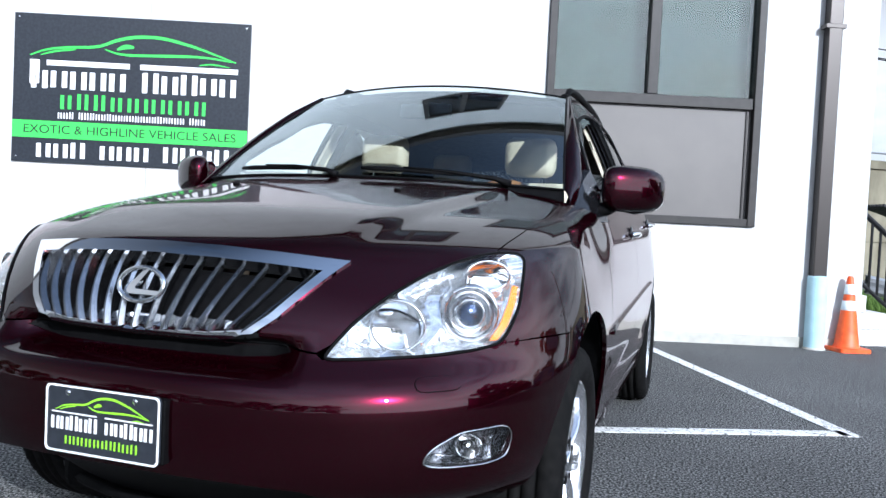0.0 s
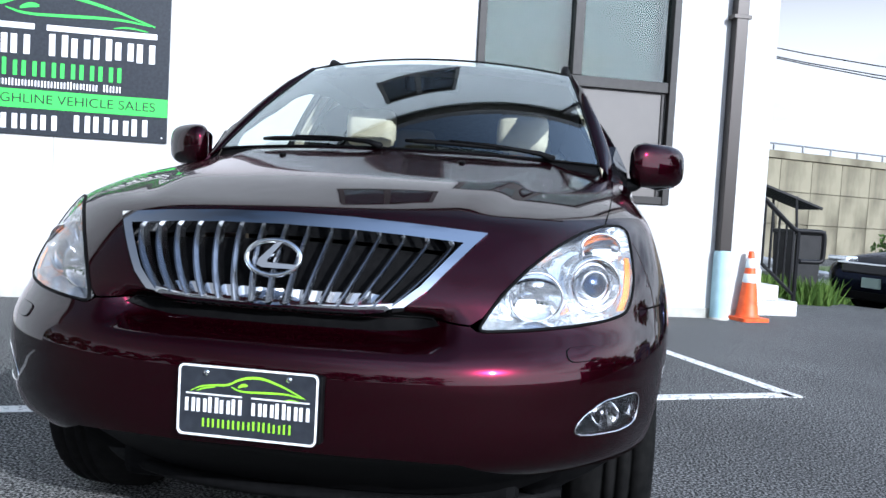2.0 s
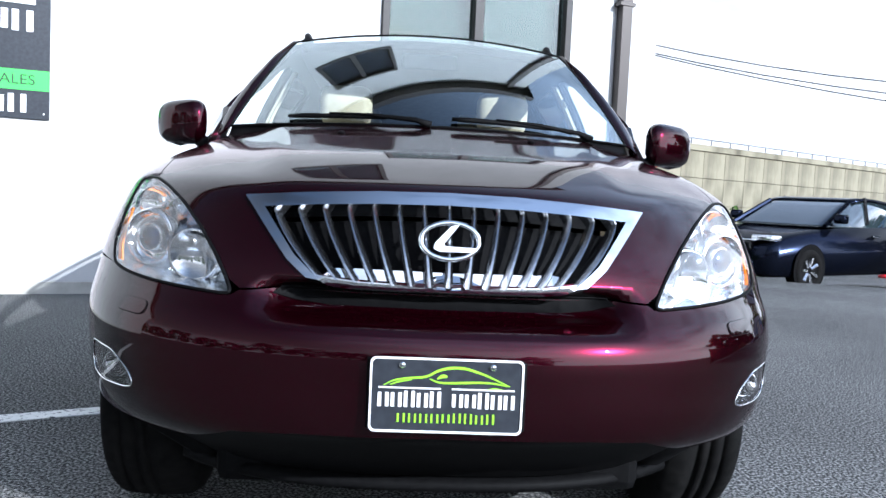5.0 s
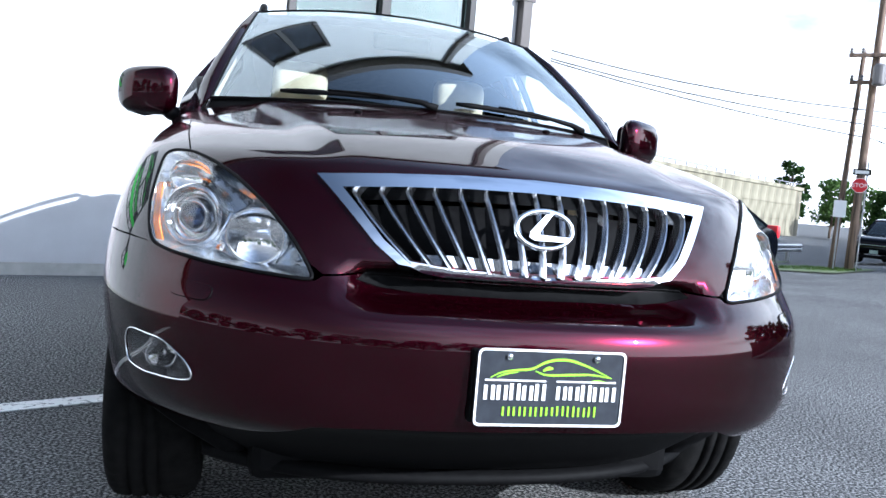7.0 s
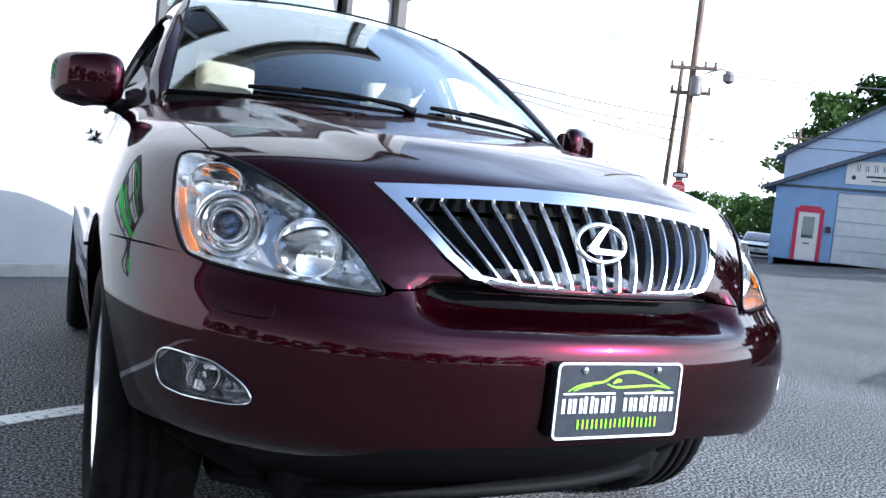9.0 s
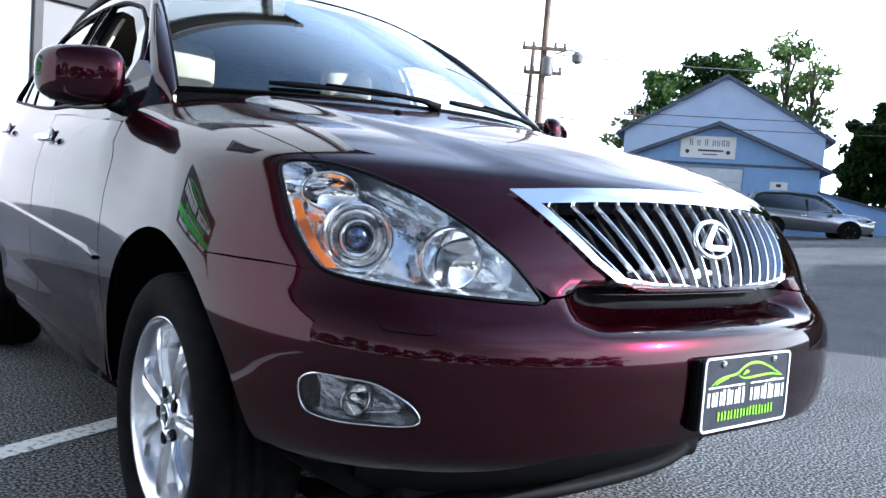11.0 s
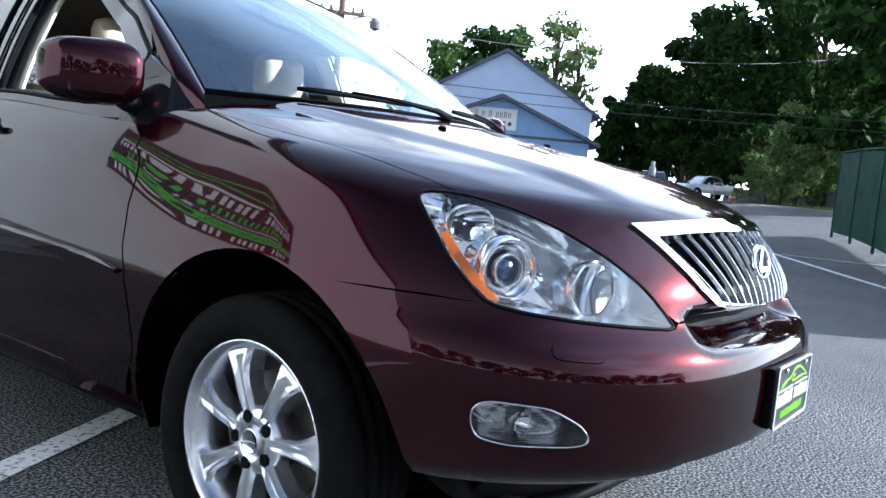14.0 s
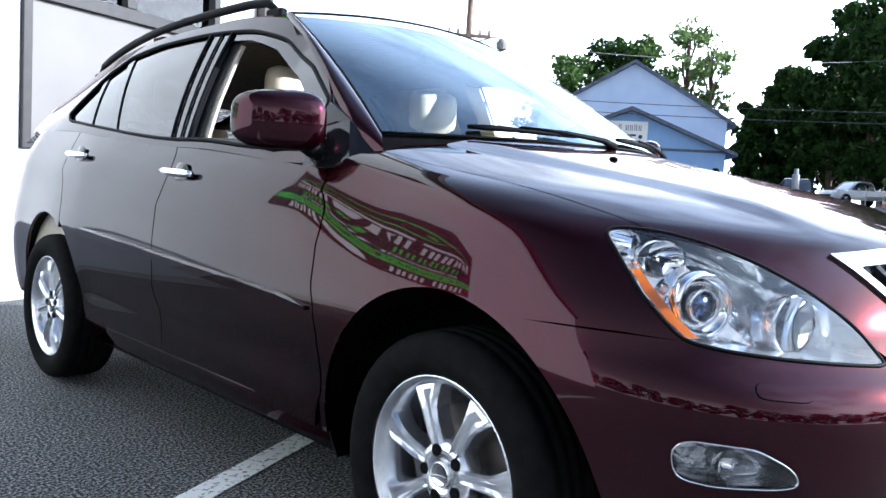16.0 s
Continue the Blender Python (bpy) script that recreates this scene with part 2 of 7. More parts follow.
def prism(bm, pts, depth, axis="y", at=0.0):
    """A polygon in two axes extruded along the third: axis y takes (x, z), x takes (y, z), z takes (x, y)."""
    def put(a, b, c):
        return {"y": (a, c, b), "x": (c, a, b), "z": (a, b, c)}[axis]
    lo = [bm.verts.new(put(a, b, at)) for a, b in pts]
    hi = [bm.verts.new(put(a, b, at + depth)) for a, b in pts]
    n = len(pts)
    fs = [bm.faces.new(lo), bm.faces.new(hi[::-1])]
    for i in range(n):
        fs.append(bm.faces.new((lo[i], hi[i], hi[(i + 1) % n], lo[(i + 1) % n])))
    bmesh.ops.recalc_face_normals(bm, faces=fs)
    return bm


def lathe(bm, profile, seg=32, axis="z", m=None):
    """Turns (radius, height) rows round an axis."""
    rings = []
    for r, h in profile:
        ring = []
        for k in range(seg):
            a = 2 * math.pi * k / seg
            c, s = r * math.cos(a), r * math.sin(a)
            p = Vector({"z": (c, s, h), "x": (h, c, s), "y": (c, h, s)}[axis])
            ring.append(bm.verts.new(m @ p if m is not None else p))
        rings.append(ring)
    fs = []
    for a, b in zip(rings, rings[1:]):
        for k in range(seg):
            fs.append(bm.faces.new((a[k], a[(k + 1) % seg], b[(k + 1) % seg], b[k])))
    if profile[0][0] > 1e-6:
        fs.append(bm.faces.new(rings[0][::-1]))
    if profile[-1][0] > 1e-6:
        fs.append(bm.faces.new(rings[-1]))
    bmesh.ops.remove_doubles(bm, verts=[v for r in (rings[0], rings[-1]) for v in r], dist=1e-6)
    bmesh.ops.recalc_face_normals(bm, faces=[f for f in bm.faces])
    return bm


def tube(bm, pts, r, seg=8, closed=False):
    """A round bar along points."""
    pts = [Vector(p) for p in pts]
    n = len(pts)
    rings, side = [], None
    for i, p in enumerate(pts):
        a = pts[(i - 1) % n] if (closed or i > 0) else p
        b = pts[(i + 1) % n] if (closed or i < n - 1) else p
        d = (b - a).normalized()
        side = d.orthogonal().normalized() if side is None else (side - d * side.dot(d)).normalized()
        up = d.cross(side)
        rr = r[i] if isinstance(r, (list, tuple)) else r
        rings.append([bm.verts.new(p + rr * (math.cos(2 * math.pi * k / seg) * side + math.sin(2 * math.pi * k / seg) * up)) for k in range(seg)])
    pairs = list(zip(rings, rings[1:])) + ([(rings[-1], rings[0])] if closed else [])
    for a, b in pairs:
        for k in range(seg):
            bm.faces.new((a[k], b[k], b[(k + 1) % seg], a[(k + 1) % seg]))
    if not closed:
        bm.faces.new(rings[0])
        bm.faces.new(rings[-1][::-1])
    return bm


def spline(xs, ys):
    """A smooth curve through a few values (natural cubic); straight on outside them."""
    xs, ys = np.array(xs, float), np.array(ys, float)
    n = len(xs)
    h = np.diff(xs)
    a = np.zeros((n, n))
    r = np.zeros(n)
    a[0, 0] = a[-1, -1] = 1
    for i in range(1, n - 1):
        a[i, i - 1], a[i, i], a[i, i + 1] = h[i - 1], 2 * (h[i - 1] + h[i]), h[i]
        r[i] = 6 * ((ys[i + 1] - ys[i]) / h[i] - (ys[i] - ys[i - 1]) / h[i - 1])
    k = np.linalg.solve(a, r)

    def at(x):
        x = min(max(x, xs[0]), xs[-1])
        i = int(min(max(np.searchsorted(xs, x) - 1, 0), n - 2))
        t0, t1 = xs[i + 1] - x, x - xs[i]
        return float((k[i] * t0**3 + k[i + 1] * t1**3) / (6 * h[i]) + (ys[i] / h[i] - k[i] * h[i] / 6) * t0 + (ys[i + 1] / h[i] - k[i + 1] * h[i] / 6) * t1)
    return at


# ---- the lot: ground and markings ----
def ramp01(x, a, b):
    t = min(max((x - a) / (b - a), 0.0), 1.0)
    return t * t * (3 - 2 * t)


def ground_z(x, y):
    """The lot is level round the parked car and falls gently towards the road, rising to the east."""
    k = ramp01(math.hypot(x, y - 2), 7.0, 15.0) * ramp01(x, 1.0, 6.0)
    return k * max(-0.8, min(1.1, 0.040 * x - 0.058 * max(y, 0.0)))


def build_ground():
    bm = bmesh.new()
    ticks = [-600, -250, -120, -60, -30, -14] + [float(v) for v in range(-8, 60, 2)] + [70, 85, 105, 140, 200, 320, 600]
    vs = [[bm.verts.new((x, y, ground_z(x, y))) for y in ticks] for x in ticks]
    for i in range(len(ticks) - 1):
        for k in range(len(ticks) - 1):
            bm.faces.new((vs[i][k], vs[i + 1][k], vs[i + 1][k + 1], vs[i][k + 1]))
    g = part("ground", bm, ASPHALT, None)
    tagged(g, "worn dark grey asphalt parking lot with fine stone", "ground", kind="structure")
    return g


ground = build_ground()


def ground_line(a, b, width, label):
    """A painted stripe from a to b, a few millimetres thick."""
    a, b = Vector((*a, 0)), Vector((*b, 0))
    d = (b - a).normalized()
    n = Vector((-d.y, d.x, 0)) * width / 2
    bm = bmesh.new()
    prism(bm, [(p.x, p.y) for p in (a - n, b - n, b + n, a + n)], 0.004, "z", 0.001)
    ob = part("parking_line", bm, LINE_PAINT, None)
    return tagged(ob, label, "marking", "painted parking lines", "structure")


ground_line((1.97, 3.36), (-3.9, 0.52), 0.10, "worn white painted stripe across the parking bay")
ground_line((2.0, 3.30), (0.2, 7.05), 0.10, "white painted stripe running to the building wall")

# ---- the white building ----
WALL_ANGLE, WALL_D = 20.0, 5.8
WALL = Matrix.Rotation(radians(WALL_ANGLE), 4, "Z") @ Matrix.Translation((0, WALL_D, 0))   # local x along the wall, -y towards the lot
WIN = (1.755, 3.79, 1.12, 4.3)
UP1 = (0.2, 1.6, 5.0, 6.2)
TOP, CORNER, LEFT_END = 7.2, 4.87, -16.0


def wall_with_openings(name, x0, x1, z0, z1, openings, thick, mat, m, label):
    """A wall slab whose openings go right through it."""
    xs = sorted({x0, x1, *[v for o in openings for v in o[:2]]})
    zs = sorted({z0, z1, *[v for o in openings for v in o[2:]]})
    bm = bmesh.new()
    for i in range(len(xs) - 1):
        for k in range(len(zs) - 1):
            cx, cz = (xs[i] + xs[i + 1]) / 2, (zs[k] + zs[k + 1]) / 2
            if any(o[0] < cx < o[1] and o[2] < cz < o[3] for o in openings):
                continue
            box(bm, xs[i], xs[i + 1], 0, thick, zs[k], zs[k + 1])
    bmesh.ops.remove_doubles(bm, verts=bm.verts, dist=1e-5)
    seen, dead = {}, []
    for f in bm.faces:
        key = tuple(round(c, 4) for c in f.calc_center_median())
        if key in seen:
            dead += [f, seen[key]]
        seen[key] = f
    bmesh.ops.delete(bm, geom=dead, context="FACES_ONLY")
    ob = part(name, bm, mat, None, m=m)
    return tagged(ob, label, "wall", kind="structure")


wall_south = wall_with_openings("wall_south", LEFT_END, CORNER, 0.10, TOP, [WIN, UP1], 0.30, STUCCO, WALL, "white smooth stucco building wall in full sun")
for nm, bm, lab in (
    ("wall_east", box_bm(CORNER - 0.30, CORNER, 0.301, 9.0, 0.10, TOP), "white side wall of the building"),
    ("wall_north", box_bm(LEFT_END, CORNER, 9.001, 9.3, 0.10, TOP), "plain white rear wall of the building"),
    ("wall_west", box_bm(LEFT_END, LEFT_END + 0.3, 0.301, 9.0, 0.10, TOP), "plain white far wall of the building"),
):
    tagged(part(nm, bm, STUCCO, None, m=WALL), lab, "wall", kind="structure")
tagged(part("roof", box_bm(LEFT_END - 0.25, CORNER + 0.25, -0.30, 9.5, TOP + 0.001, TOP + 0.28, 0.02), BRONZE, None, m=WALL), "dark flat roof with an overhanging edge", "roof", kind="structure")
tagged(part("floor", box_bm(LEFT_END + 0.31, CORNER - 0.31, 0.31, 8.99, 0.02, 0.08), CONCRETE, None, m=WALL), "plain concrete floor inside the building", "floor", kind="structure")
tagged(part("baseboard", box_bm(LEFT_END, CORNER + 0.012, -0.012, 0.29, -0.05, 0.099, 0.004), CONCRETE, None, m=WALL), "pale concrete footing along the wall", "footing", kind="structure")


BLIND = add_noise(material("grey_blind", (0.10, 0.125, 0.12), 0.8), 2, (0.040, 0.055, 0.053), (0.058, 0.075, 0.072))


def build_window(name, o, label, lower=None):
    """Bronze framed window in the wall opening: frame, mullion, panes, and a solid panel below."""
    x0, x1, z0, z1 = o
    w = thing(name, label, "window", kind="structure", m=WALL)
    f = 0.075
    for a in ((x0, x0 + f, z0, z1), (x1 - f, x1, z0, z1)):
        part("window_frame", box_bm(a[0], a[1], -0.035, 0.12, a[2], a[3], 0.006), FRAME_DARK, w)
    for a in ((x0 + f, x1 - f, z0, z0 + f), (x0 + f, x1 - f, z1 - f, z1)):
        part("window_frame", box_bm(a[0], a[1], -0.030, 0.12, a[2], a[3], 0.006), FRAME_DARK, w)
    zb = z0 + f
    if lower:
        part("lower_panel", box_bm(x0 + f, x1 - f, 0.03, 0.07, zb, lower - 0.05), BROWN_PANEL, w, "taupe painted panel")
        part("transom", box_bm(x0 + f, x1 - f, -0.012, 0.10, lower - 0.05, lower + 0.055, 0.006), FRAME_DARK, w)
        part("panel_bead", box_bm(x1 - f - 0.05, x1 - f - 0.035, 0.015, 0.03, zb, lower - 0.06), FRAME_DARK, w)
        zb = lower + 0.055
    xm = (x0 + x1) / 2 - 0.02
    part("mullion", box_bm(xm - 0.05, xm + 0.05, -0.02, 0.11, zb, z1 - f, 0.006), FRAME_DARK, w)
    for a, b in ((x0 + f, xm - 0.05), (xm + 0.05, x1 - f)):
        part("pane", box_bm(a, b, 0.045, 0.051, zb, z1 - f), WINDOW_GLASS, w, "grey reflecting glass pane").visible_shadow = False
    part("blind", box_bm(x0 + f, x1 - f, 0.20, 0.204, zb, z1 - f), BLIND, w, "dark blind behind the glass")
    return w


build_window("window_1", WIN, "bronze framed window with a taupe panel below", 2.27)
build_window("window_2", UP1, "dark bronze framed upper window")
ds = thing("downspout", "dark bronze square downspout on the white wall", "downspout", m=WALL)
part("pipe", box_bm(4.34, 4.47, -0.11, -0.005, 0.30, TOP - 0.02, 0.008), BRONZE, ds)
for z in (3.0, 5.5):
    part("strap", box_bm(4.31, 4.50, -0.117, -0.002, z, z + 0.04, 0.003), BRONZE, ds)


# ---- the burgundy car: body surface ----
# The skin is swept: a centre-line profile (v) carried round the plan contour (s).
PROF_Y = [0.42, 0.35, 0.235, 0.115, 0.045, 0.022, 0.014, 0.020, 0.042, 0.078, 0.097, 0.125, 0.155, 0.195, 0.275, 0.42, 0.63, 0.88, 1.14, 1.40]
PROF_Z = [0.18, 0.25, 0.33, 0.395, 0.435, 0.48, 0.57, 0.65, 0.69, 0.735, 0.785, 0.85, 0.905, 0.955, 0.993, 1.034, 1.074, 1.119, 1.168, 1.215]
PROF_V = [0.0]
for _a, _b, _c, _d in zip(PROF_Y, PROF_Z, PROF_Y[1:], PROF_Z[1:]):
    PROF_V.append(PROF_V[-1] + math.hypot(_c - _a, _d - _b))
V_MAX = PROF_V[-1]
_vy, _vz = spline(PROF_V, PROF_Y), spline(PROF_V, PROF_Z)
_wA = spline([0.18, 0.26, 0.33, 0.45, 0.58, 0.68, 0.80, 0.92, 1.02, 1.08, 1.14, 1.20], [0.80, 0.845, 0.87, 0.893, 0.908, 0.914, 0.912, 0.902, 0.884, 0.862, 0.832, 0.80])
_wN = spline([0.18, 0.6, 0.78, 0.95, 1.2], [2.5, 2.42, 2.3, 2.02, 2.0])
_wR = spline([0.18, 0.3, 0.5, 0.7, 0.9, 1.05, 1.2], [4.55, 4.68, 4.72, 4.70, 4.64, 4.60, 4.55])
FRONT_B, REAR_B = 0.77, 0.55
V_LUT = np.linspace(0, V_MAX, 700)
Y_LUT, Z_LUT = np.array([_vy(v) for v in V_LUT]), np.array([_vz(v) for v in V_LUT])
A_LUT, N_LUT, R_LUT = (np.array([g(z) for z in Z_LUT]) for g in (_wA, _wN, _wR))
_th = np.linspace(0, math.pi / 2, 400)
_cx, _cy = 0.91 * np.sin(_th) ** (2 / 2.4), FRONT_B * (1 - np.cos(_th) ** (2 / 2.4))
_cs = np.r_[0, np.cumsum(np.hypot(np.diff(_cx), np.diff(_cy)))]
S_F = float(_cs[-1])
S_R = S_F + 3.36
S_END = S_R + 1.1


def smooth01(x, a, b):
    t = min(max((x - a) / (b - a), 0.0), 1.0)
    return t * t * (3 - 2 * t)


def skin(s, v):
    """The body's outer surface; s runs round the plan from the middle of the nose (negative on the other side), v up the profile."""
    side = -1.0 if s < 0 else 1.0
    s = abs(s)
    y0, z = float(np.interp(v, V_LUT, Y_LUT)), float(np.interp(v, V_LUT, Z_LUT))
    A, n, yr = float(np.interp(v, V_LUT, A_LUT)), float(np.interp(v, V_LUT, N_LUT)), float(np.interp(v, V_LUT, R_LUT))
    if s < S_F:
        th = float(np.interp(s, _cs, _th))
        x, y = A * math.sin(th) ** (2 / n), y0 + FRONT_B * (1 - max(math.cos(th), 0.0) ** (2 / n))
    elif s < S_R:
        k = (s - S_F) / (S_R - S_F)
        x, y = A, (y0 + FRONT_B) * (1 - k) + (yr - REAR_B) * k
    else:
        th = min((s - S_R) / (S_END - S_R), 1.0) * math.pi / 2
        x, y = A * math.cos(th) ** 0.75, yr - REAR_B + REAR_B * math.sin(th) ** 0.75
    k = (x / A) ** 8
    flare = 0.020 * math.exp(-(((y - 0.96) / 0.44) ** 2)) + 0.016 * math.exp(-(((y - 3.67) / 0.42) ** 2))
    x += k * flare * (1 - smooth01(z, 0.66, 1.02))
    x -= k * 0.28 * min(z - 0.70, 0.42) ** 2 * (1 - smooth01(y, 1.15, 1.6)) * smooth01(z, 0.70, 0.74)
    x -= 0.05 * smooth01(y, 3.2, 4.3) * k
    # raised middle of the bonnet between two soft creases
    if z > 0.95:
        a = 0.34 + 0.17 * (y - 0.2)
        z += 0.012 * (1 - smooth01(x, a, a + 0.10)) * smooth01(y, 0.22, 0.50) * smooth01(z, 0.95, 1.0)
    # hollow under the grille
    y += 0.075 * (1 - smooth01(x, 0.31, 0.43)) * smooth01(z, 0.676, 0.712) * (1 - smooth01(z, 0.742, 0.768))
    # crease where the door skins turn under
    x -= k * 0.012 * math.exp(-(((z - 0.50) / 0.06) ** 2)) * smooth01(y, 1.35, 1.6) * (1 - smooth01(y, 3.1, 3.3))
    return Vector((side * x, y, z))


_gs, _gv = np.linspace(0, S_END, 420), np.linspace(0, V_MAX, 260)
_grid = np.array([[tuple(skin(s, v)) for v in _gv] for s in _gs])


def on_skin(x=None, y=None, z=None):
    """(s, v) of the point of the skin with two given coordinates (x >= 0)."""
    want = [(i, c) for i, c in enumerate((x, y, z)) if c is not None]
    cost = sum((_grid[:, :, i] - c) ** 2 for i, c in want)
    if x is not None and z is not None:
        cost = cost + 10.0 * (_grid[:, :, 1] > 2.5)
    a, b = np.unravel_index(int(np.argmin(cost)), cost.shape)
    s, v = float(_gs[a]), float(_gv[b])
    for _ in range(6):
        p, ps, pv = skin(s, v), skin(s + 1e-4, v), skin(s, v + 1e-4)
        j = np.array([[(ps[i] - p[i]) * 1e4, (pv[i] - p[i]) * 1e4] for i, _c in want])
        r = np.array([c - p[i] for i, c in want])
        if abs(np.linalg.det(j)) < 1e-5:
            break
        d = np.clip(np.linalg.solve(j, r), -0.03, 0.03)
        s, v = min(max(s + d[0], 0.0), S_END), min(max(v + d[1], 0.0), V_MAX)
    return (s, v)


def resample(poly, step, closed=True):
    out, n = [], len(poly)
    for i in range(n if closed else n - 1):
        a, b = Vector(poly[i]), Vector(poly[(i + 1) % n])
        k = max(1, int(math.ceil((b - a).length / step)))
        out += [tuple(a.lerp(b, j / k)) for j in range(k)]
    return out if closed else out + [tuple(poly[-1])]


def rounded(poly, r, closed=True, rounds=2):
    """Cuts the corners of a polyline to soften it."""
    for _ in range(rounds):
        out, n = [], len(poly)
        for i in range(n if closed else n - 1):
            a, b = Vector(poly[i]), Vector(poly[(i + 1) % n])
            k = min(0.25, r / max((b - a).length, 1e-6))
            out += [tuple(a.lerp(b, k)), tuple(a.lerp(b, 1 - k))]
        poly = out if closed else [poly[0]] + out + [poly[-1]]
    return poly


def inside(p, poly):
    x, y = p
    hit, j = False, len(poly) - 1
    for i in range(len(poly)):
        (xi, yi), (xj, yj) = poly[i], poly[j]
        if (yi > y) != (yj > y) and x < (xj - xi) * (y - yi) / (yj - yi) + xi:
            hit = not hit
        j = i
    return hit


def fill_region(outer, holes, step):
    """Triangles of a plane region with holes: (points, triangles)."""
    from mathutils.geometry import delaunay_2d_cdt
    loops = [resample(outer, step)] + [resample(h, step) for h in holes]
    pts, edges = [], []
    for lp in loops:
        base = len(pts)
        pts += lp
        edges += [(base + i, base + (i + 1) % len(lp)) for i in range(len(lp))]
    rim = np.array(pts)
    xs, ys = rim[:len(loops[0]), 0], rim[:len(loops[0]), 1]
    for gx in np.arange(xs.min() + step / 2, xs.max(), step):
        for gy in np.arange(ys.min() + step / 2, ys.max(), step):
            if not inside((gx, gy), loops[0]) or any(inside((gx, gy), h) for h in loops[1:]):
                continue
            if ((rim - (gx, gy)) ** 2).sum(1).min() < (0.45 * step) ** 2:
                continue
            pts.append((float(gx), float(gy)))
    v, _e, tris, *_ = delaunay_2d_cdt([Vector(p) for p in pts], edges, [], 0, 1e-6)
    keep = []
    for f in tris:
        c = sum((Vector(v[i]) for i in f), Vector((0, 0))) / len(f)
        if inside(c, loops[0]) and not any(inside(c, h) for h in loops[1:]):
            keep.append(list(f))
    return [tuple(q) for q in v], keep


def panel(name, surf, outer, holes, step, mat, parent, label="", flange=0.014, out=0.0, want=None):
    """A pressed sheet: a region of a surface with turned-in edges. want: a point the outside faces away from."""
    pts, tris = fill_region(outer, holes, step)
    e = 2e-4
    pos, nor = [], []
    mid = Vector(want if want is not None else (0, 2.4, 0.7))
    for u, w in pts:
        p = surf(u, w)
        n = (surf(u + e, w) - surf(u - e, w)).cross(surf(u, w + e) - surf(u, w - e))
        n = n.normalized() if n.length > 1e-12 else Vector((0, 0, 1))
        if n.dot(p - mid) < 0:
            n.negate()
        pos.append(p + n * out)
        nor.append(n)
    faces = []
    for f in tris:
        a, b, c = (pos[i] for i in f[:3])
        if (b - a).cross(c - a).dot(nor[f[0]]) < 0:
            f = f[::-1]
        faces.append(f)
    count = {}
    for f in faces:
        for i in range(len(f)):
            count.setdefault(frozenset((f[i], f[(i + 1) % len(f)])), []).append((f[i], f[(i + 1) % len(f)]))
    allpos, allnor = list(pos), list(nor)
    if flange:
        top, low = {}, {}
        rim = [d[0] for d in count.values() if len(d) == 1]
        for a, b in rim:
            for i in (a, b):
                if i not in top:
                    top[i] = len(allpos)
                    allpos.append(pos[i])
                    allnor.append(nor[i])
                    low[i] = len(allpos)
                    allpos.append(pos[i] - nor[i] * flange)
                    allnor.append(nor[i])
        for a, b in rim:
            faces.append([b, a, top[a], top[b]] if False else [top[b], top[a], low[a], low[b]])
    me = bpy.data.meshes.new(name)
    me.from_pydata([tuple(p) for p in allpos], [], faces)
    for p in me.polygons:
        p.use_smooth = True
    nf = len(tris)
    flat = []
    for p in me.polygons:
        for vi in p.vertices:
            flat.append(tuple(allnor[vi]) if p.index < nf else tuple(p.normal))
    me.normals_split_custom_set(flat)
    me.materials.append(mat)
    ob = new(name, me)
    ob.parent = parent
    if label:
        ob["label"] = label
    return ob


def mirrored(half):
    """A closed outline from its right half, from the bottom middle to the top middle."""
    return half + [(-a, b) for a, b in half[::-1] if abs(a) > 1e-6]


def arch(cy, cz, r, a0, a1, n=22):
    """Points of a wheel arch on the skin; degrees, 0 to the rear, 90 up."""
    return [on_skin(y=cy + r * math.cos(radians(a0 + (a1 - a0) * i / n)), z=cz + r * math.sin(radians(a0 + (a1 - a0) * i / n))) for i in range(n + 1)]


FW, RW, WZ, ARCH_R = 0.957, 3.672, 0.345, 0.452
car = thing("car", "burgundy metallic five-door crossover car parked on the asphalt lot", "car")

HL_IN, HL_OUT_LOW, HL_OUT_TOP, HL_TOP = (0.455, 0.728), (0.40, 0.762), (0.60, 0.955), (0.719, 0.966)
hl_low = [on_skin(x=a, z=b) for a, b in ((0.455, 0.728), (0.56, 0.733), (0.66, 0.740), (0.74, 0.750))]
hl_outer = [on_skin(y=a, z=b) for a, b in ((0.40, 0.762), (0.435, 0.79), (0.49, 0.84), (0.55, 0.905), (0.60, 0.953))]
hl_top = [on_skin(x=a, z=b) for a, b in ((0.765, 0.968), (0.719, 0.966), (0.67, 0.948), (0.61, 0.913), (0.55, 0.862), (0.50, 0.806), (0.468, 0.757))]
HEADLIGHT = rounded(hl_low + hl_outer + hl_top, 0.012, rounds=2)

bumper_top = [on_skin(y=FW - 0.168, z=0.768), on_skin(y=0.62, z=0.766), on_skin(y=0.50, z=0.765)]
fog = rounded([on_skin(x=a, z=b) for a, b in ((0.672, 0.512), (0.70, 0.502), (0.78, 0.497), (0.815, 0.505))] + [on_skin(y=a, z=b) for a, b in ((0.385, 0.53), (0.385, 0.565), (0.36, 0.583))] + [on_skin(x=0.74, z=0.578), on_skin(x=0.69, z=0.545)], 0.012)
tops = [on_skin(x=a, z=b) for a, b in ((0.44, 0.738), (0.30, 0.748), (0.15, 0.751), (0.0, 0.752))]
lows = [on_skin(x=a, z=b) for a, b in ((0.0, 0.465), (0.30, 0.46), (0.44, 0.45), (0.51, 0.425), (0.60, 0.405), (0.70, 0.398), (0.80, 0.395))]
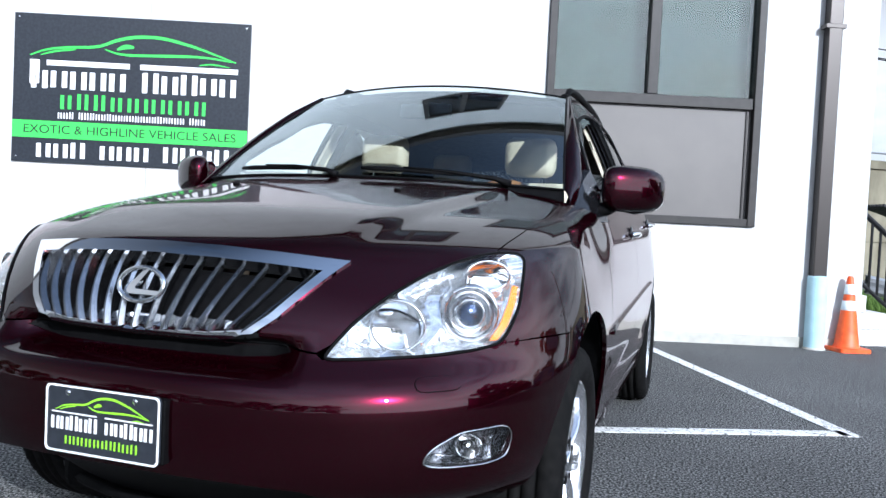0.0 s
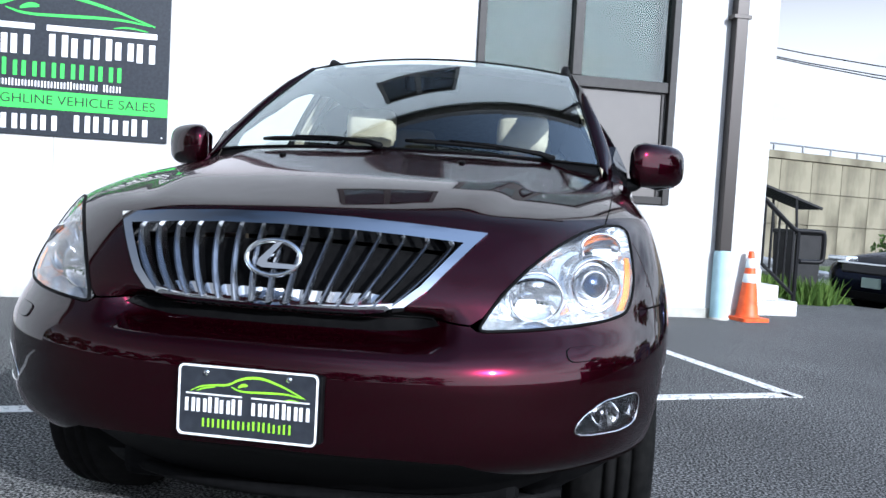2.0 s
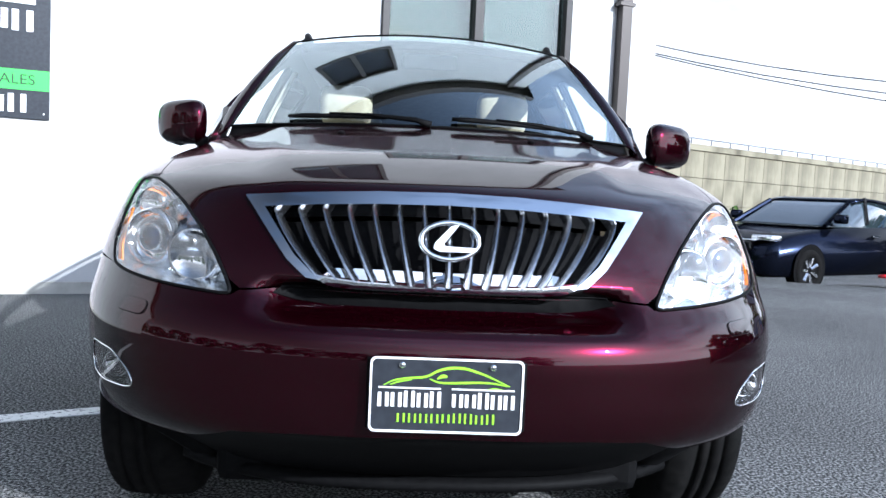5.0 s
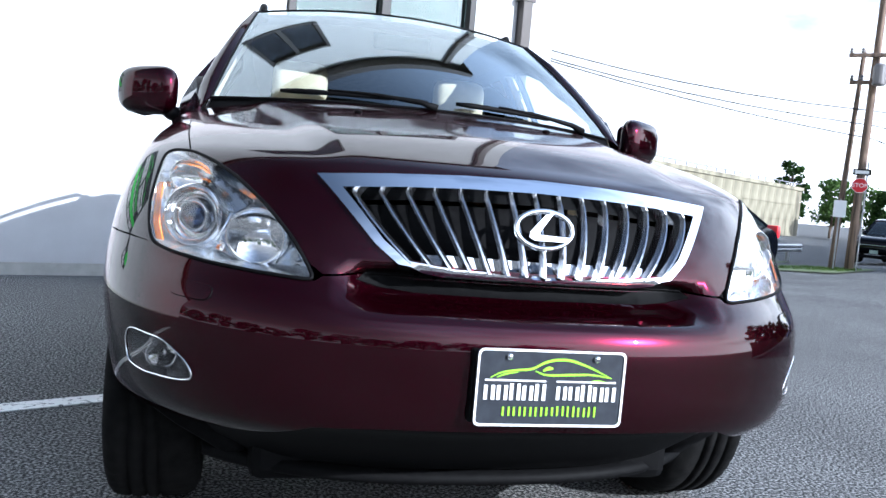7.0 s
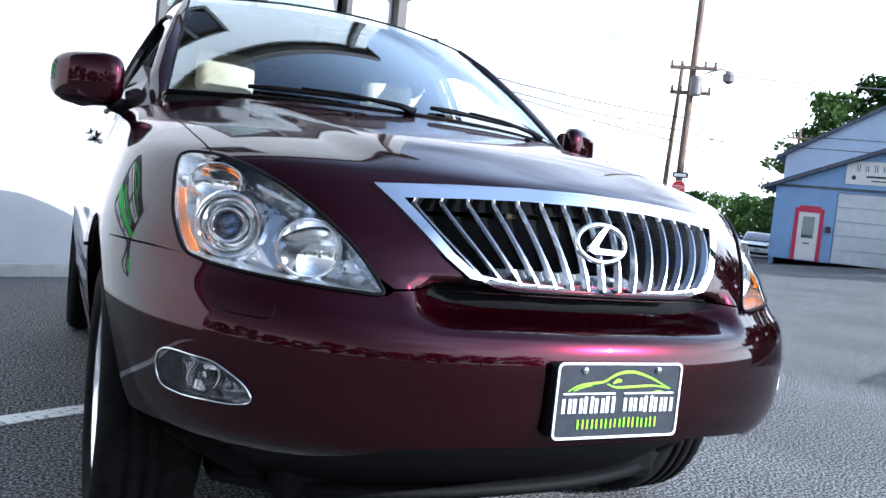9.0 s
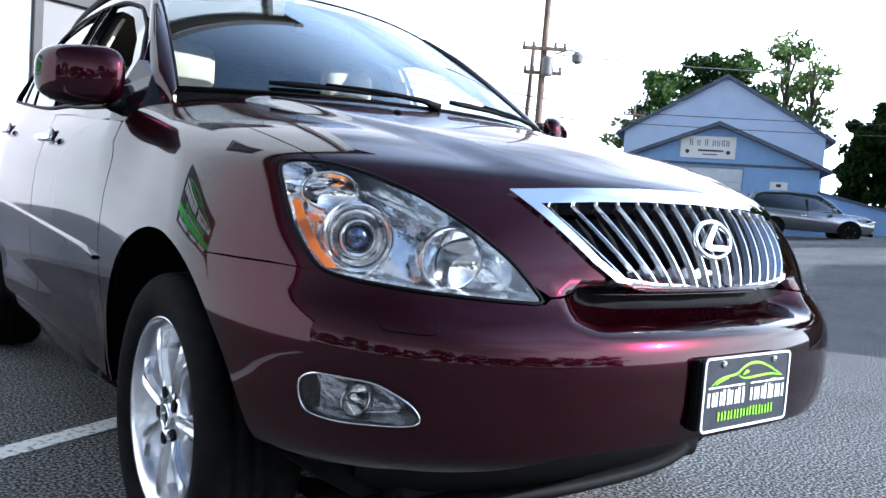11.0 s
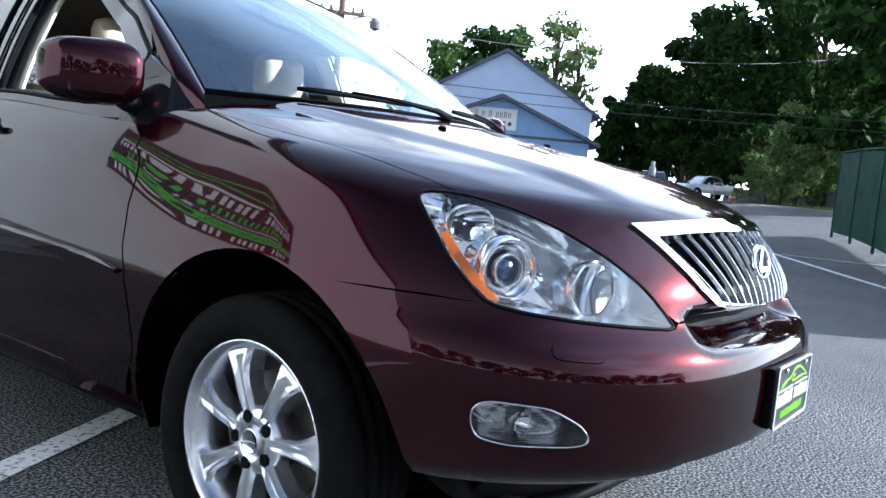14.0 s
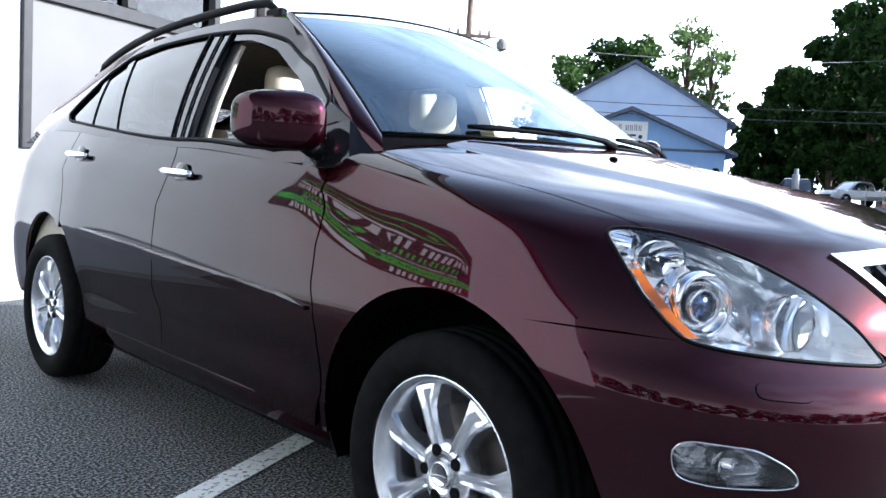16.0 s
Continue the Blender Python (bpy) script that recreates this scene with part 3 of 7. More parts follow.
half = lows + [on_skin(y=0.46, z=0.395)] + arch(FW, WZ, ARCH_R, 173, 112, 18) + bumper_top + hl_outer[:1] + hl_low[::-1] + tops
panel("front_bumper", skin, mirrored(half), [fog, [(-a, b) for a, b in fog]], 0.022, PAINT, car, "burgundy painted bumper", want=(0, 2.0, 0.3))

# bonnet: nose panel and top in one sheet, with the grille opening
hood_rear = [on_skin(x=a, y=b) for a, b in ((0.766, 1.36), (0.70, 1.345), (0.55, 1.265), (0.38, 1.195), (0.2, 1.147), (0.0, 1.125))]
hood_side = [on_skin(x=a, y=b) for a, b in ((0.722, 0.50), (0.742, 0.70), (0.757, 0.95), (0.765, 1.15), (0.767, 1.27))]
grille_hole = [on_skin(x=a, z=b) for a, b in ((0.0, 0.772), (0.20, 0.775), (0.288, 0.784), (0.340, 0.827), (0.428, 0.918), (0.30, 0.928), (0.15, 0.934), (0.0, 0.936))]
half = [(a, b + 0.005) for a, b in tops[::-1]] + [(a - 0.004, b + 0.002) for a, b in hl_top[::-1][:-1]] + hood_side + hood_rear
panel("hood", skin, mirrored(half), [mirrored(grille_hole)], 0.026, PAINT, car, "burgundy painted bonnet", want=(0, 2.0, 0.3))

# front wings
for sg in (1, -1):
    poly = hl_outer + hl_top[:2] + [(a + 0.006, b) for a, b in hood_side + hood_rear[:1]]
    poly += [on_skin(x=0.79, y=1.39), on_skin(y=1.435, z=1.085), on_skin(y=1.47, z=1.055), on_skin(y=1.475, z=1.0), on_skin(y=1.455, z=0.85), on_skin(y=1.44, z=0.65), on_skin(y=1.43, z=0.42), on_skin(y=1.43, z=0.33)]
    poly += arch(FW, WZ, ARCH_R, -2, 112, 22) + [(a, b + 0.004) for a, b in bumper_top[1:]]
    panel("fender", skin, [(sg * a, b) for a, b in poly], [], 0.024, PAINT, car, "burgundy painted wing")


def belt_z(y):
    return 1.062 + 0.052 * smooth01(y, 1.4, 2.4) + 0.075 * smooth01(y, 2.4, 3.9)


def yz_line(pts):
    return [on_skin(y=a, z=b) for a, b in pts]


for sg in (1, -1):
    fd = yz_line([(1.470, 0.33), (1.437, 0.42), (1.447, 0.65), (1.462, 0.85), (1.482, 1.0), (1.480, 1.06)]) + yz_line([(y, belt_z(y)) for y in (1.7, 1.95, 2.2, 2.44)]) + yz_line([(2.478, 0.9), (2.482, 0.6), (2.45, 0.33)])
    rd = yz_line([(2.457, 0.33), (2.489, 0.6), (2.485, 0.9), (2.447, belt_z(2.447))]) + yz_line([(y, belt_z(y)) for y in (2.7, 3.0, 3.3, 3.5)]) + yz_line([(3.52, 1.0), (3.45, 0.86)]) + arch(RW, WZ, ARCH_R + 0.03, 118, 178, 12)
    qp = arch(RW, WZ, ARCH_R, 0, 119, 22) + yz_line([(3.458, 0.86), (3.528, 1.0), (3.508, belt_z(3.5))]) + yz_line([(y, belt_z(y)) for y in (3.8, 4.0)]) + [on_skin(y=4.3, z=1.19), (S_END - 0.02, on_skin(y=4.3, z=1.19)[1]), (S_END - 0.02, on_skin(y=4.3, z=0.33)[1]), on_skin(y=4.3, z=0.33)]
    for nm, pl in (("front_door", fd), ("rear_door", rd), ("quarter_panel", qp)):
        panel(nm, skin, [(sg * a, b) for a, b in pl], [], 0.03, PAINT, car, "burgundy painted door skin" if "door" in nm else "burgundy painted rear quarter")
    # rocker sill
    bm = bmesh.new()
    ring = [[(sg * ((0.868 if y > 1.5 else 0.845) + dx), y, z) for dx, z in ((0.0, 0.40), (0.012, 0.35), (0.0, 0.29), (-0.05, 0.265), (-0.10, 0.28), (-0.10, 0.40))] for y in (1.46, 1.8, 2.4, 2.9, 3.22)]
    vs = [[bm.verts.new(p) for p in r] for r in ring]
    for a, b in zip(vs, vs[1:]):
        for k in range(6):
            bm.faces.new((a[k], a[(k + 1) % 6], b[(k + 1) % 6], b[k]))
    bm.faces.new(vs[0]); bm.faces.new(vs[-1])
    bmesh.ops.recalc_face_normals(bm, faces=bm.faces)
    part("sill", bm, PAINT, car, "burgundy rocker sill", smooth=True)


# greenhouse
_rx = spline([1.9, 2.12, 2.6, 3.2, 3.8, 4.35], [0.59, 0.605, 0.628, 0.625, 0.585, 0.53])
_rz = spline([1.9, 2.12, 2.6, 3.2, 3.8, 4.35], [1.555, 1.595, 1.608, 1.585, 1.52, 1.42])
_bx = spline([1.3, 1.5, 2.4, 3.3, 4.0, 4.5], [0.865, 0.866, 0.848, 0.818, 0.77, 0.72])


def side_house(y, h):
    """The glass-house side: h 0 at the belt, 1 at the roof edge."""
    b, r = Vector((_bx(y), y, belt_z(y))), Vector((_rx(y), y, _rz(y)))
    p = b.lerp(r, h)
    p.x += 0.022 * 4 * h * (1 - h)
    return p


def sh(y, z):
    return (y, (z - belt_z(y)) / (_rz(y) - belt_z(y)))


def roof_surf(t, y):
    c = 0.045 * (1 - t * t) * (1 - 0.25 * t * t)
    return Vector((t * _rx(y), y, _rz(y) + c))


def ws_surf(t, h):
    """Windscreen: t across -1..1, h 0 at the cowl, 1 at the roof."""
    x = t * (0.728 + (0.592 - 0.728) * h)
    y0, y1 = 1.135 + 0.285 * t * t, 2.005 + 0.115 * t * t
    z0, z1 = 1.182 - 0.010 * t * t, 1.643 - 0.036 * t * t
    k = 4 * h * (1 - h)
    return Vector((x, y0 + (y1 - y0) * h - 0.012 * k, z0 + (z1 - z0) * h + 0.016 * k))


ws = panel("windshield", ws_surf, [(-1, 0), (1, 0), (1, 1), (-1, 1)], [], 0.09, WINDSHIELD, car, "clear windscreen, green-tinted at the top", 0.0)
ws.visible_shadow = False
roof_out = [(-1, 2.125), (-0.5, 2.035), (0, 2.008), (0.5, 2.035), (1, 2.125), (1, 2.6), (1, 3.2), (1, 3.8), (1, 4.3), (0, 4.36), (-1, 4.3), (-1, 3.8), (-1, 3.2), (-1, 2.6)]
panel("roof", roof_surf, roof_out, [], 0.10, PAINT, car, "burgundy painted roof")
rear_win = lambda t, h: Vector((t * (0.53 + 0.17 * (1 - h)), 4.36 + 0.34 * (1 - h) - 0.05 * t * t, 1.16 + (1.455 - 1.16) * h - 0.03 * t * t))
panel("tailgate_glass", rear_win, [(-1, 0), (1, 0), (1, 1), (-1, 1)], [], 0.1, PRIVACY_GLASS, car, "dark tailgate glass", 0.0)

for sg in (1, -1):
    mir = lambda y, h, g=sg: Vector((side_house(y, h).x * g, side_house(y, h).y, side_house(y, h).z))
    dlo = rounded([sh(*p) for p in ((1.63, 1.115), (1.60, 1.26), (1.80, 1.385), (2.03, 1.495), (2.25, 1.545), (2.6, 1.562), (3.0, 1.553), (3.30, 1.525), (3.52, 1.455), (3.80, 1.275), (3.74, 1.235), (3.45, 1.212), (3.0, 1.175), (2.45, 1.143), (2.0, 1.125))], 0.02)
    frame_out = [sh(*p) for p in ((1.575, 1.075), (1.56, 1.225), (1.70, 1.36), (1.92, 1.50), (2.12, 1.585))] + [(y, 1.0) for y in (2.4, 2.8, 3.2, 3.6, 4.0, 4.3)] + [(4.38, 0.6), (4.45, 0.0)] + [(y, 0.0) for y in (4.0, 3.5, 3.0, 2.5, 2.0, 1.7)]
    panel("window_surround", mir, frame_out, [dlo], 0.05, PAINT, car, "burgundy pillar and cant rail", 0.02)
    for pts, nm, mt, lb in (
        (((2.50, 1.150), (2.56, 1.556), (2.40, 1.550), (2.36, 1.142)), "pillar_trim", GLOSS_BLACK, "gloss black pillar trim"),
        (((3.08, 1.182), (3.27, 1.528), (3.33, 1.520), (3.14, 1.188)), "pillar_trim", GLOSS_BLACK, "gloss black window divider"),
        (((3.40, 1.208), (3.50, 1.462), (3.54, 1.440), (3.45, 1.212)), "pillar_trim", GLOSS_BLACK, "gloss black window divider"),
        (((2.50, 1.150), (2.56, 1.556), (3.0, 1.552), (3.27, 1.528), (3.08, 1.182)), "rear_door_glass", PRIVACY_GLASS, "dark tinted door glass"),
        (((3.14, 1.188), (3.33, 1.520), (3.50, 1.462), (3.40, 1.208)), "quarter_glass", PRIVACY_GLASS, "dark tinted quarter glass"),
        (((3.45, 1.212), (3.54, 1.440), (3.80, 1.275), (3.74, 1.235)), "quarter_glass", PRIVACY_GLASS, "dark tinted quarter glass"),
    ):
        panel(nm, mir, [sh(*p) for p in pts], [], 0.06, mt, car, lb, 0.012 if "trim" in nm or "sail" in nm else 0.0, -0.008 if "glass" in nm else -0.002)
    # rubber round the window opening
    bm = bmesh.new()
    tube(bm, [mir(*p) + Vector((sg * 0.002, 0, 0)) for p in resample(dlo, 0.05)], 0.007, 6, True)
    part("window_seal", bm, BLACK_PLASTIC, car, smooth=True)
    # seams of the centre pillar, front door frame, inner pillar cover
    for a, b, r in (((2.505, 1.150), (2.565, 1.556), 0.006), ((2.43, 1.146), (2.48, 1.553), 0.004), ((2.362, 1.142), (2.402, 1.550), 0.007)):
        ln = [Vector(sh(*a)).lerp(Vector(sh(*b)), k / 6) for k in range(7)]
        part("pillar_seal", tube(bmesh.new(), [mir(*p) + Vector((sg * 0.003, 0, 0)) for p in ln], r, 6), BLACK_PLASTIC, car, smooth=True)
    panel("door_frame", mir, [sh(*p) for p in ((1.63, 1.115), (1.60, 1.26), (1.80, 1.385), (2.03, 1.495), (2.25, 1.545), (2.40, 1.550), (2.395, 1.520), (2.25, 1.512), (2.06, 1.462), (1.86, 1.356), (1.71, 1.258), (1.71, 1.122))], [], 0.05, GLOSS_BLACK, car, "gloss black front door frame", 0.014, -0.003)
    inner = lambda y, h, g=sg: Vector(((side_house(y, h).x - 0.045) * g, side_house(y, h).y, side_house(y, h).z))
    panel("pillar_cover", inner, [sh(*p) for p in ((2.31, 1.125), (2.36, 1.505), (2.46, 1.520), (2.40, 1.125))], [], 0.06, BEIGE_TRIM, car, "beige inner pillar cover", 0.01)
    bm = bmesh.new()
    tri = [Vector((sg * x, y, z)) for x, y, z in ((0.765, 1.345, 1.078), (0.838, 1.42, 1.062), (0.868, 1.60, 1.066), (0.838, 1.60, 1.17), (0.792, 1.585, 1.255), (0.780, 1.50, 1.205))]
    vs = [bm.verts.new(p) for p in tri] + [bm.verts.new(p - Vector((sg * 0.03, 0, 0))) for p in tri]
    bm.faces.new(vs[:6]); bm.faces.new(vs[11:5:-1])
    for i in range(6):
        bm.faces.new((vs[i], vs[(i + 1) % 6], vs[6 + (i + 1) % 6], vs[6 + i]))
    bmesh.ops.recalc_face_normals(bm, faces=bm.faces)
    part("sail_panel", bm, GLOSS_BLACK, car, "black mirror sail panel")
    part("pillar_filler", box_bm(min(sg * 0.70, sg * 0.825), max(sg * 0.70, sg * 0.825), 1.36, 1.60, 0.92, 1.066, 0.01), BLACK_PLASTIC, car)
    # A pillar between windscreen edge and door frame
    def a_pillar(h, k, g=sg):
        w = ws_surf(1, h)
        e = [Vector((0.772, 1.35, 1.088)), Vector((0.782, 1.515, 1.205)), Vector((0.735, 1.70, 1.345)), Vector((0.668, 1.92, 1.495)), Vector((0.608, 2.125, 1.592))]
        i = min(int(h * 4), 3)
        q = e[i].lerp(e[i + 1], h * 4 - i)
        p = w.lerp(q, k) + Vector((0.5, -0.6, 0.5)) * 0.018 * 4 * k * (1 - k)
        return Vector((p.x * g, p.y, p.z))
    panel("a_pillar", a_pillar, [(0, 0), (1, 0), (1, 1), (0, 1)], [], 0.08, PAINT, car, "burgundy windscreen pillar", 0.008)


# ---- the burgundy car: fittings ----
def strip_between(bm, la, lb, closed=True):
    va, vb = [bm.verts.new(p) for p in la], [bm.verts.new(p) for p in lb]
    n = len(va)
    for i in range(n if closed else n - 1):
        bm.faces.new((va[i], va[(i + 1) % n], vb[(i + 1) % n], vb[i]))
    return bm


def skin_normal(s, v):
    e = 2e-4
    n = (skin(s + e, v) - skin(s - e, v)).cross(skin(s, v + e) - skin(s, v - e)).normalized()
    return n if n.dot(skin(s, v) - Vector((0, 2.0, 0.3))) > 0 else -n


def flip_x(sg, p):
    return Vector((sg * p[0], p[1], p[2]))


def bowl(bm, c, r, depth, squash=1.0, seg=28, tilt=0.0):
    """A lamp reflector: a dish open towards -y at centre c."""
    prof = [(r * k / 6, depth * (1 - (k / 6) ** 2)) for k in range(7)]
    m = Matrix.Translation(c) @ Matrix.Rotation(tilt, 4, "Z") @ Matrix.Diagonal((1, 1, squash, 1))
    rings = []
    for rr, h in prof:
        rings.append([bm.verts.new(m @ Vector((rr * math.cos(2 * math.pi * k / seg), h, rr * math.sin(2 * math.pi * k / seg)))) for k in range(seg)])
    for a, b in zip(rings, rings[1:]):
        for k in range(seg):
            bm.faces.new((a[k], a[(k + 1) % seg], b[(k + 1) % seg], b[k]))
    bmesh.ops.remove_doubles(bm, verts=rings[0], dist=1e-6)
    return bm


def bowl_in(m, r, depth, squash):
    bm = bowl(bmesh.new(), Vector((0, 0, 0)), r, depth, squash)
    bmesh.ops.transform(bm, matrix=m, verts=bm.verts)
    return bm


def ring_bm(c, r, t, squash=1.0, seg=36):
    bm = bmesh.new()
    tube(bm, [Vector(c) + Vector((r * math.cos(2 * math.pi * k / seg), 0, squash * r * math.sin(2 * math.pi * k / seg))) for k in range(seg)], t, 8, True)
    return bm


FOG_CHROME = add_noise(material("fog_chrome", (0.5, 0.5, 0.5), 0.10, 1.0), 30, (0.40, 0.41, 0.43), (0.66, 0.67, 0.70), bump=1.0, bump_scale=30)
BULB = material("warm_bulb", (1.0, 0.75, 0.4), 0.3, Emission_Color=(1.0, 0.55, 0.18, 1), Emission_Strength=1.8)
LAMP_GREY = add_noise(material("lamp_silver", (0.92, 0.94, 0.96), 0.07, 0.88), 25, (0.90, 0.94, 0.97), (0.95, 0.97, 0.99), bump=0.6, bump_scale=14)
FACET = add_noise(material("faceted_reflector", (0.8, 0.8, 0.8), 0.12, 1.0), 40, (0.55, 0.56, 0.58), (0.92, 0.92, 0.92), bump=0.5, bump_scale=45)
PROJECTOR = glass_material("projector_lens", (0.5, 0.58, 0.75), 0.0, 0.7)


def build_headlight(sg):
    e = resample(HEADLIGHT, 0.03)
    bm = bmesh.new()
    front = [flip_x(sg, skin(*p)) for p in e]
    mid = sum((skin(*p) for p in e), Vector()) / len(e)
    back = []
    for p in e:
        q = skin(*p)
        q = q.lerp(mid, 0.10)
        back.append(flip_x(sg, (q.x - 0.02, min(q.y, mid.y + 0.07) + 0.085 + 0.22 * max(0.0, q.z - 0.74), q.z)))
    strip_between(bm, front, back)
    bm.faces.new([v for v in bm.verts][len(e):])
    hl = part("headlight", bm, LAMP_GREY, car, "clear headlight with chrome reflectors", smooth=False)
    mirror_skin = lambda s, v: flip_x(sg, skin(s, v))
    panel("lens", mirror_skin, HEADLIGHT, [], 0.03, LENS, hl, "clear lamp lens", 0.0, 0.002).visible_shadow = False
    bm = bmesh.new()
    tube(bm, [flip_x(sg, skin(*p) + skin_normal(*p) * 0.001) for p in e], 0.0042, 6, True)
    part("lamp_seal", bm, BLACK_PLASTIC, hl, smooth=True)

    def at(x, z, back):
        p = skin(*on_skin(x=x, z=z))
        return Vector((sg * p.x, p.y + back, p.z))
    def seat(x, z, back, turn):
        return Matrix.Translation(at(x, z, back)) @ Matrix.Rotation(radians(turn) * sg, 4, "Z")

    def turned(prof, m, squash=1.0, seg=40):
        return lathe(bmesh.new(), prof, seg, "y", m @ Matrix.Diagonal((1, 1, squash, 1)))
    # projector: stepped collar, bowl, glass ball
    m = seat(0.704, 0.824, 0.060, 24) @ Matrix.Scale(0.80, 4)
    part("reflector", turned([(0.096, 0.060), (0.088, 0.0), (0.080, -0.010), (0.073, -0.004), (0.066, 0.016), (0.062, 0.014), (0.056, 0.022), (0.052, 0.018), (0.046, 0.026), (0.040, 0.045), (0.0, 0.05)], m), REFLECTOR, hl, "stepped chrome projector collar", smooth=True)
    for r, t, d in ((0.080, 0.0035, -0.010), (0.061, 0.0025, 0.012), (0.041, 0.0045, -0.004)):
        bm = ring_bm((0, d, 0), r, t)
        bmesh.ops.transform(bm, matrix=m, verts=bm.verts)
        part("bezel", bm, CHROME, hl, smooth=True)
    bm = bmesh.new()
    bmesh.ops.create_uvsphere(bm, u_segments=24, v_segments=14, radius=0.034, matrix=m @ Matrix.Translation((0, 0.008, 0)) @ Matrix.Diagonal((1, 0.75, 1, 1)))
    part("projector", bm, PROJECTOR, hl, "dark glass projector lens", smooth=True)
    part("shutter", turned([(0.037, 0.0), (0.036, 0.042), (0.0, 0.043)], m), SATIN, hl, smooth=True)
    # inner high beam with a warm bulb
    m = seat(0.570, 0.797, 0.054, 14) @ Matrix.Scale(0.88, 4)
    part("reflector", bowl_in(m, 0.064, 0.07, 0.95), FACET, hl, "chrome high-beam reflector", smooth=True)
    part("collar", turned([(0.082, 0.050), (0.074, 0.0), (0.069, -0.008), (0.064, 0.0)], m, 0.95), REFLECTOR, hl, smooth=True)
    bm = bmesh.new()
    bmesh.ops.create_uvsphere(bm, u_segments=12, v_segments=8, radius=0.012, matrix=m @ Matrix.Translation((0, 0.045, 0)) @ Matrix.Diagonal((0.9, 1.5, 0.9, 1)))
    part("bulb", bm, BULB, hl, "warm lamp bulb", smooth=True)
    # turn signal
    m = seat(0.718, 0.910, 0.058, 28)
    part("reflector", bowl_in(m, 0.050, 0.045, 0.66), FACET, hl, "ribbed turn-signal reflector", smooth=True)
    part("collar", turned([(0.066, 0.040), (0.060, 0.0), (0.055, -0.006), (0.050, 0.0)], m, 0.68), REFLECTOR, hl, smooth=True)
    bm = bmesh.new()
    bmesh.ops.create_uvsphere(bm, u_segments=12, v_segments=8, radius=0.008, matrix=m @ Matrix.Translation((0, 0.026, 0)))
    part("bulb", bm, AMBER, hl, "amber bulb", smooth=True)
    # amber side marker along the outer edge
    amb = [on_skin(y=a, z=b) for a, b in ((0.400, 0.770), (0.440, 0.802), (0.490, 0.850), (0.526, 0.890), (0.513, 0.892), (0.472, 0.852), (0.424, 0.806), (0.382, 0.770))]
    panel("side_marker", mirror_skin, amb, [], 0.02, AMBER, hl, "amber side marker", 0.004, -0.004)
    return hl


for sg in (1, -1):
    build_headlight(sg)


def xz_poly(pts):
    return [on_skin(x=a, z=b) for a, b in pts]


def build_grille():
    outer = mirrored(xz_poly(((0.0, 0.757), (0.20, 0.760), (0.296, 0.771), (0.34, 0.806), (0.452, 0.934), (0.30, 0.946), (0.15, 0.954), (0.0, 0.957))))
    hole = mirrored(xz_poly(((0.0, 0.766), (0.19, 0.769), (0.281, 0.779), (0.324, 0.815), (0.402, 0.911), (0.28, 0.921), (0.15, 0.928), (0.0, 0.931))))
    g = panel("grille", skin, outer, [hole], 0.03, CHROME, car, "bright chrome grille surround with upright bars", 0.045, 0.008)
    panel("grille_backing", skin, hole, [], 0.05, BLACK_PLASTIC, g, "black grille opening", 0.0, -0.055)
    n = 15
    for i in range(n):
        k = (i - (n - 1) / 2) / ((n - 1) / 2)
        xt, xb = 0.384 * k, 0.272 * k
        zt, zb = 0.930 - 0.016 * k * k, 0.768 + 0.010 * abs(k) ** 3
        bm = bmesh.new()
        rows = []
        for j in range(9):
            f = j / 8
            x, z = xt + (xb - xt) * (f ** 1.25), zt + (zb - zt) * f
            s, v = on_skin(x=abs(x), z=z)
            p = skin(s, v)
            p.x = x
            bow = -0.010 - 0.006 * math.sin(math.pi * f) + 0.016 * (1 - f) ** 2
            w = 0.0050 + 0.0045 * f
            fr = Vector((0, 1, 0.25)).normalized()
            rows.append([bm.verts.new(p + Vector((dx, 0, 0)) + fr * (bow + d)) for dx, d in ((-w, 0.012), (-w * 0.28, 0.0), (w * 0.28, 0.0), (w, 0.012), (w * 0.7, 0.045), (-w * 0.7, 0.045))])
        for a, b in zip(rows, rows[1:]):
            for q in range(6):
                bm.faces.new((a[q], a[(q + 1) % 6], b[(q + 1) % 6], b[q]))
        bmesh.ops.recalc_face_normals(bm, faces=bm.faces)
        part("grille_bar", bm, BAR_GREY, g, "dark satin silver bar" if i == 0 else "")
    # round badge with a slanted angle stroke
    c = Vector((0, 0.112, 0.862))
    tiltm = Matrix.Translation(c) @ Matrix.Rotation(radians(-14), 4, "X")
    bm = bmesh.new()
    tube(bm, [tiltm @ Vector((0.061 * math.cos(a), 0, 0.039 * math.sin(a))) for a in [2 * math.pi * k / 40 for k in range(40)]], 0.006, 8, True)
    badge = part("badge", bm, CHROME, g, "chrome oval ring badge", smooth=True)
    bm = bmesh.new()
    prism(bm, [(0.020, 0.036), (0.002, 0.031), (-0.032, -0.006), (-0.034, -0.018), (-0.022, -0.024), (0.052, -0.024), (0.056, -0.014), (-0.010, -0.012), (-0.012, -0.007)], 0.012, "y", -0.006)
    bmesh.ops.transform(bm, matrix=tiltm, verts=bm.verts)
    bar = part("badge_stroke", bm, CHROME, g)
    return g


build_grille()


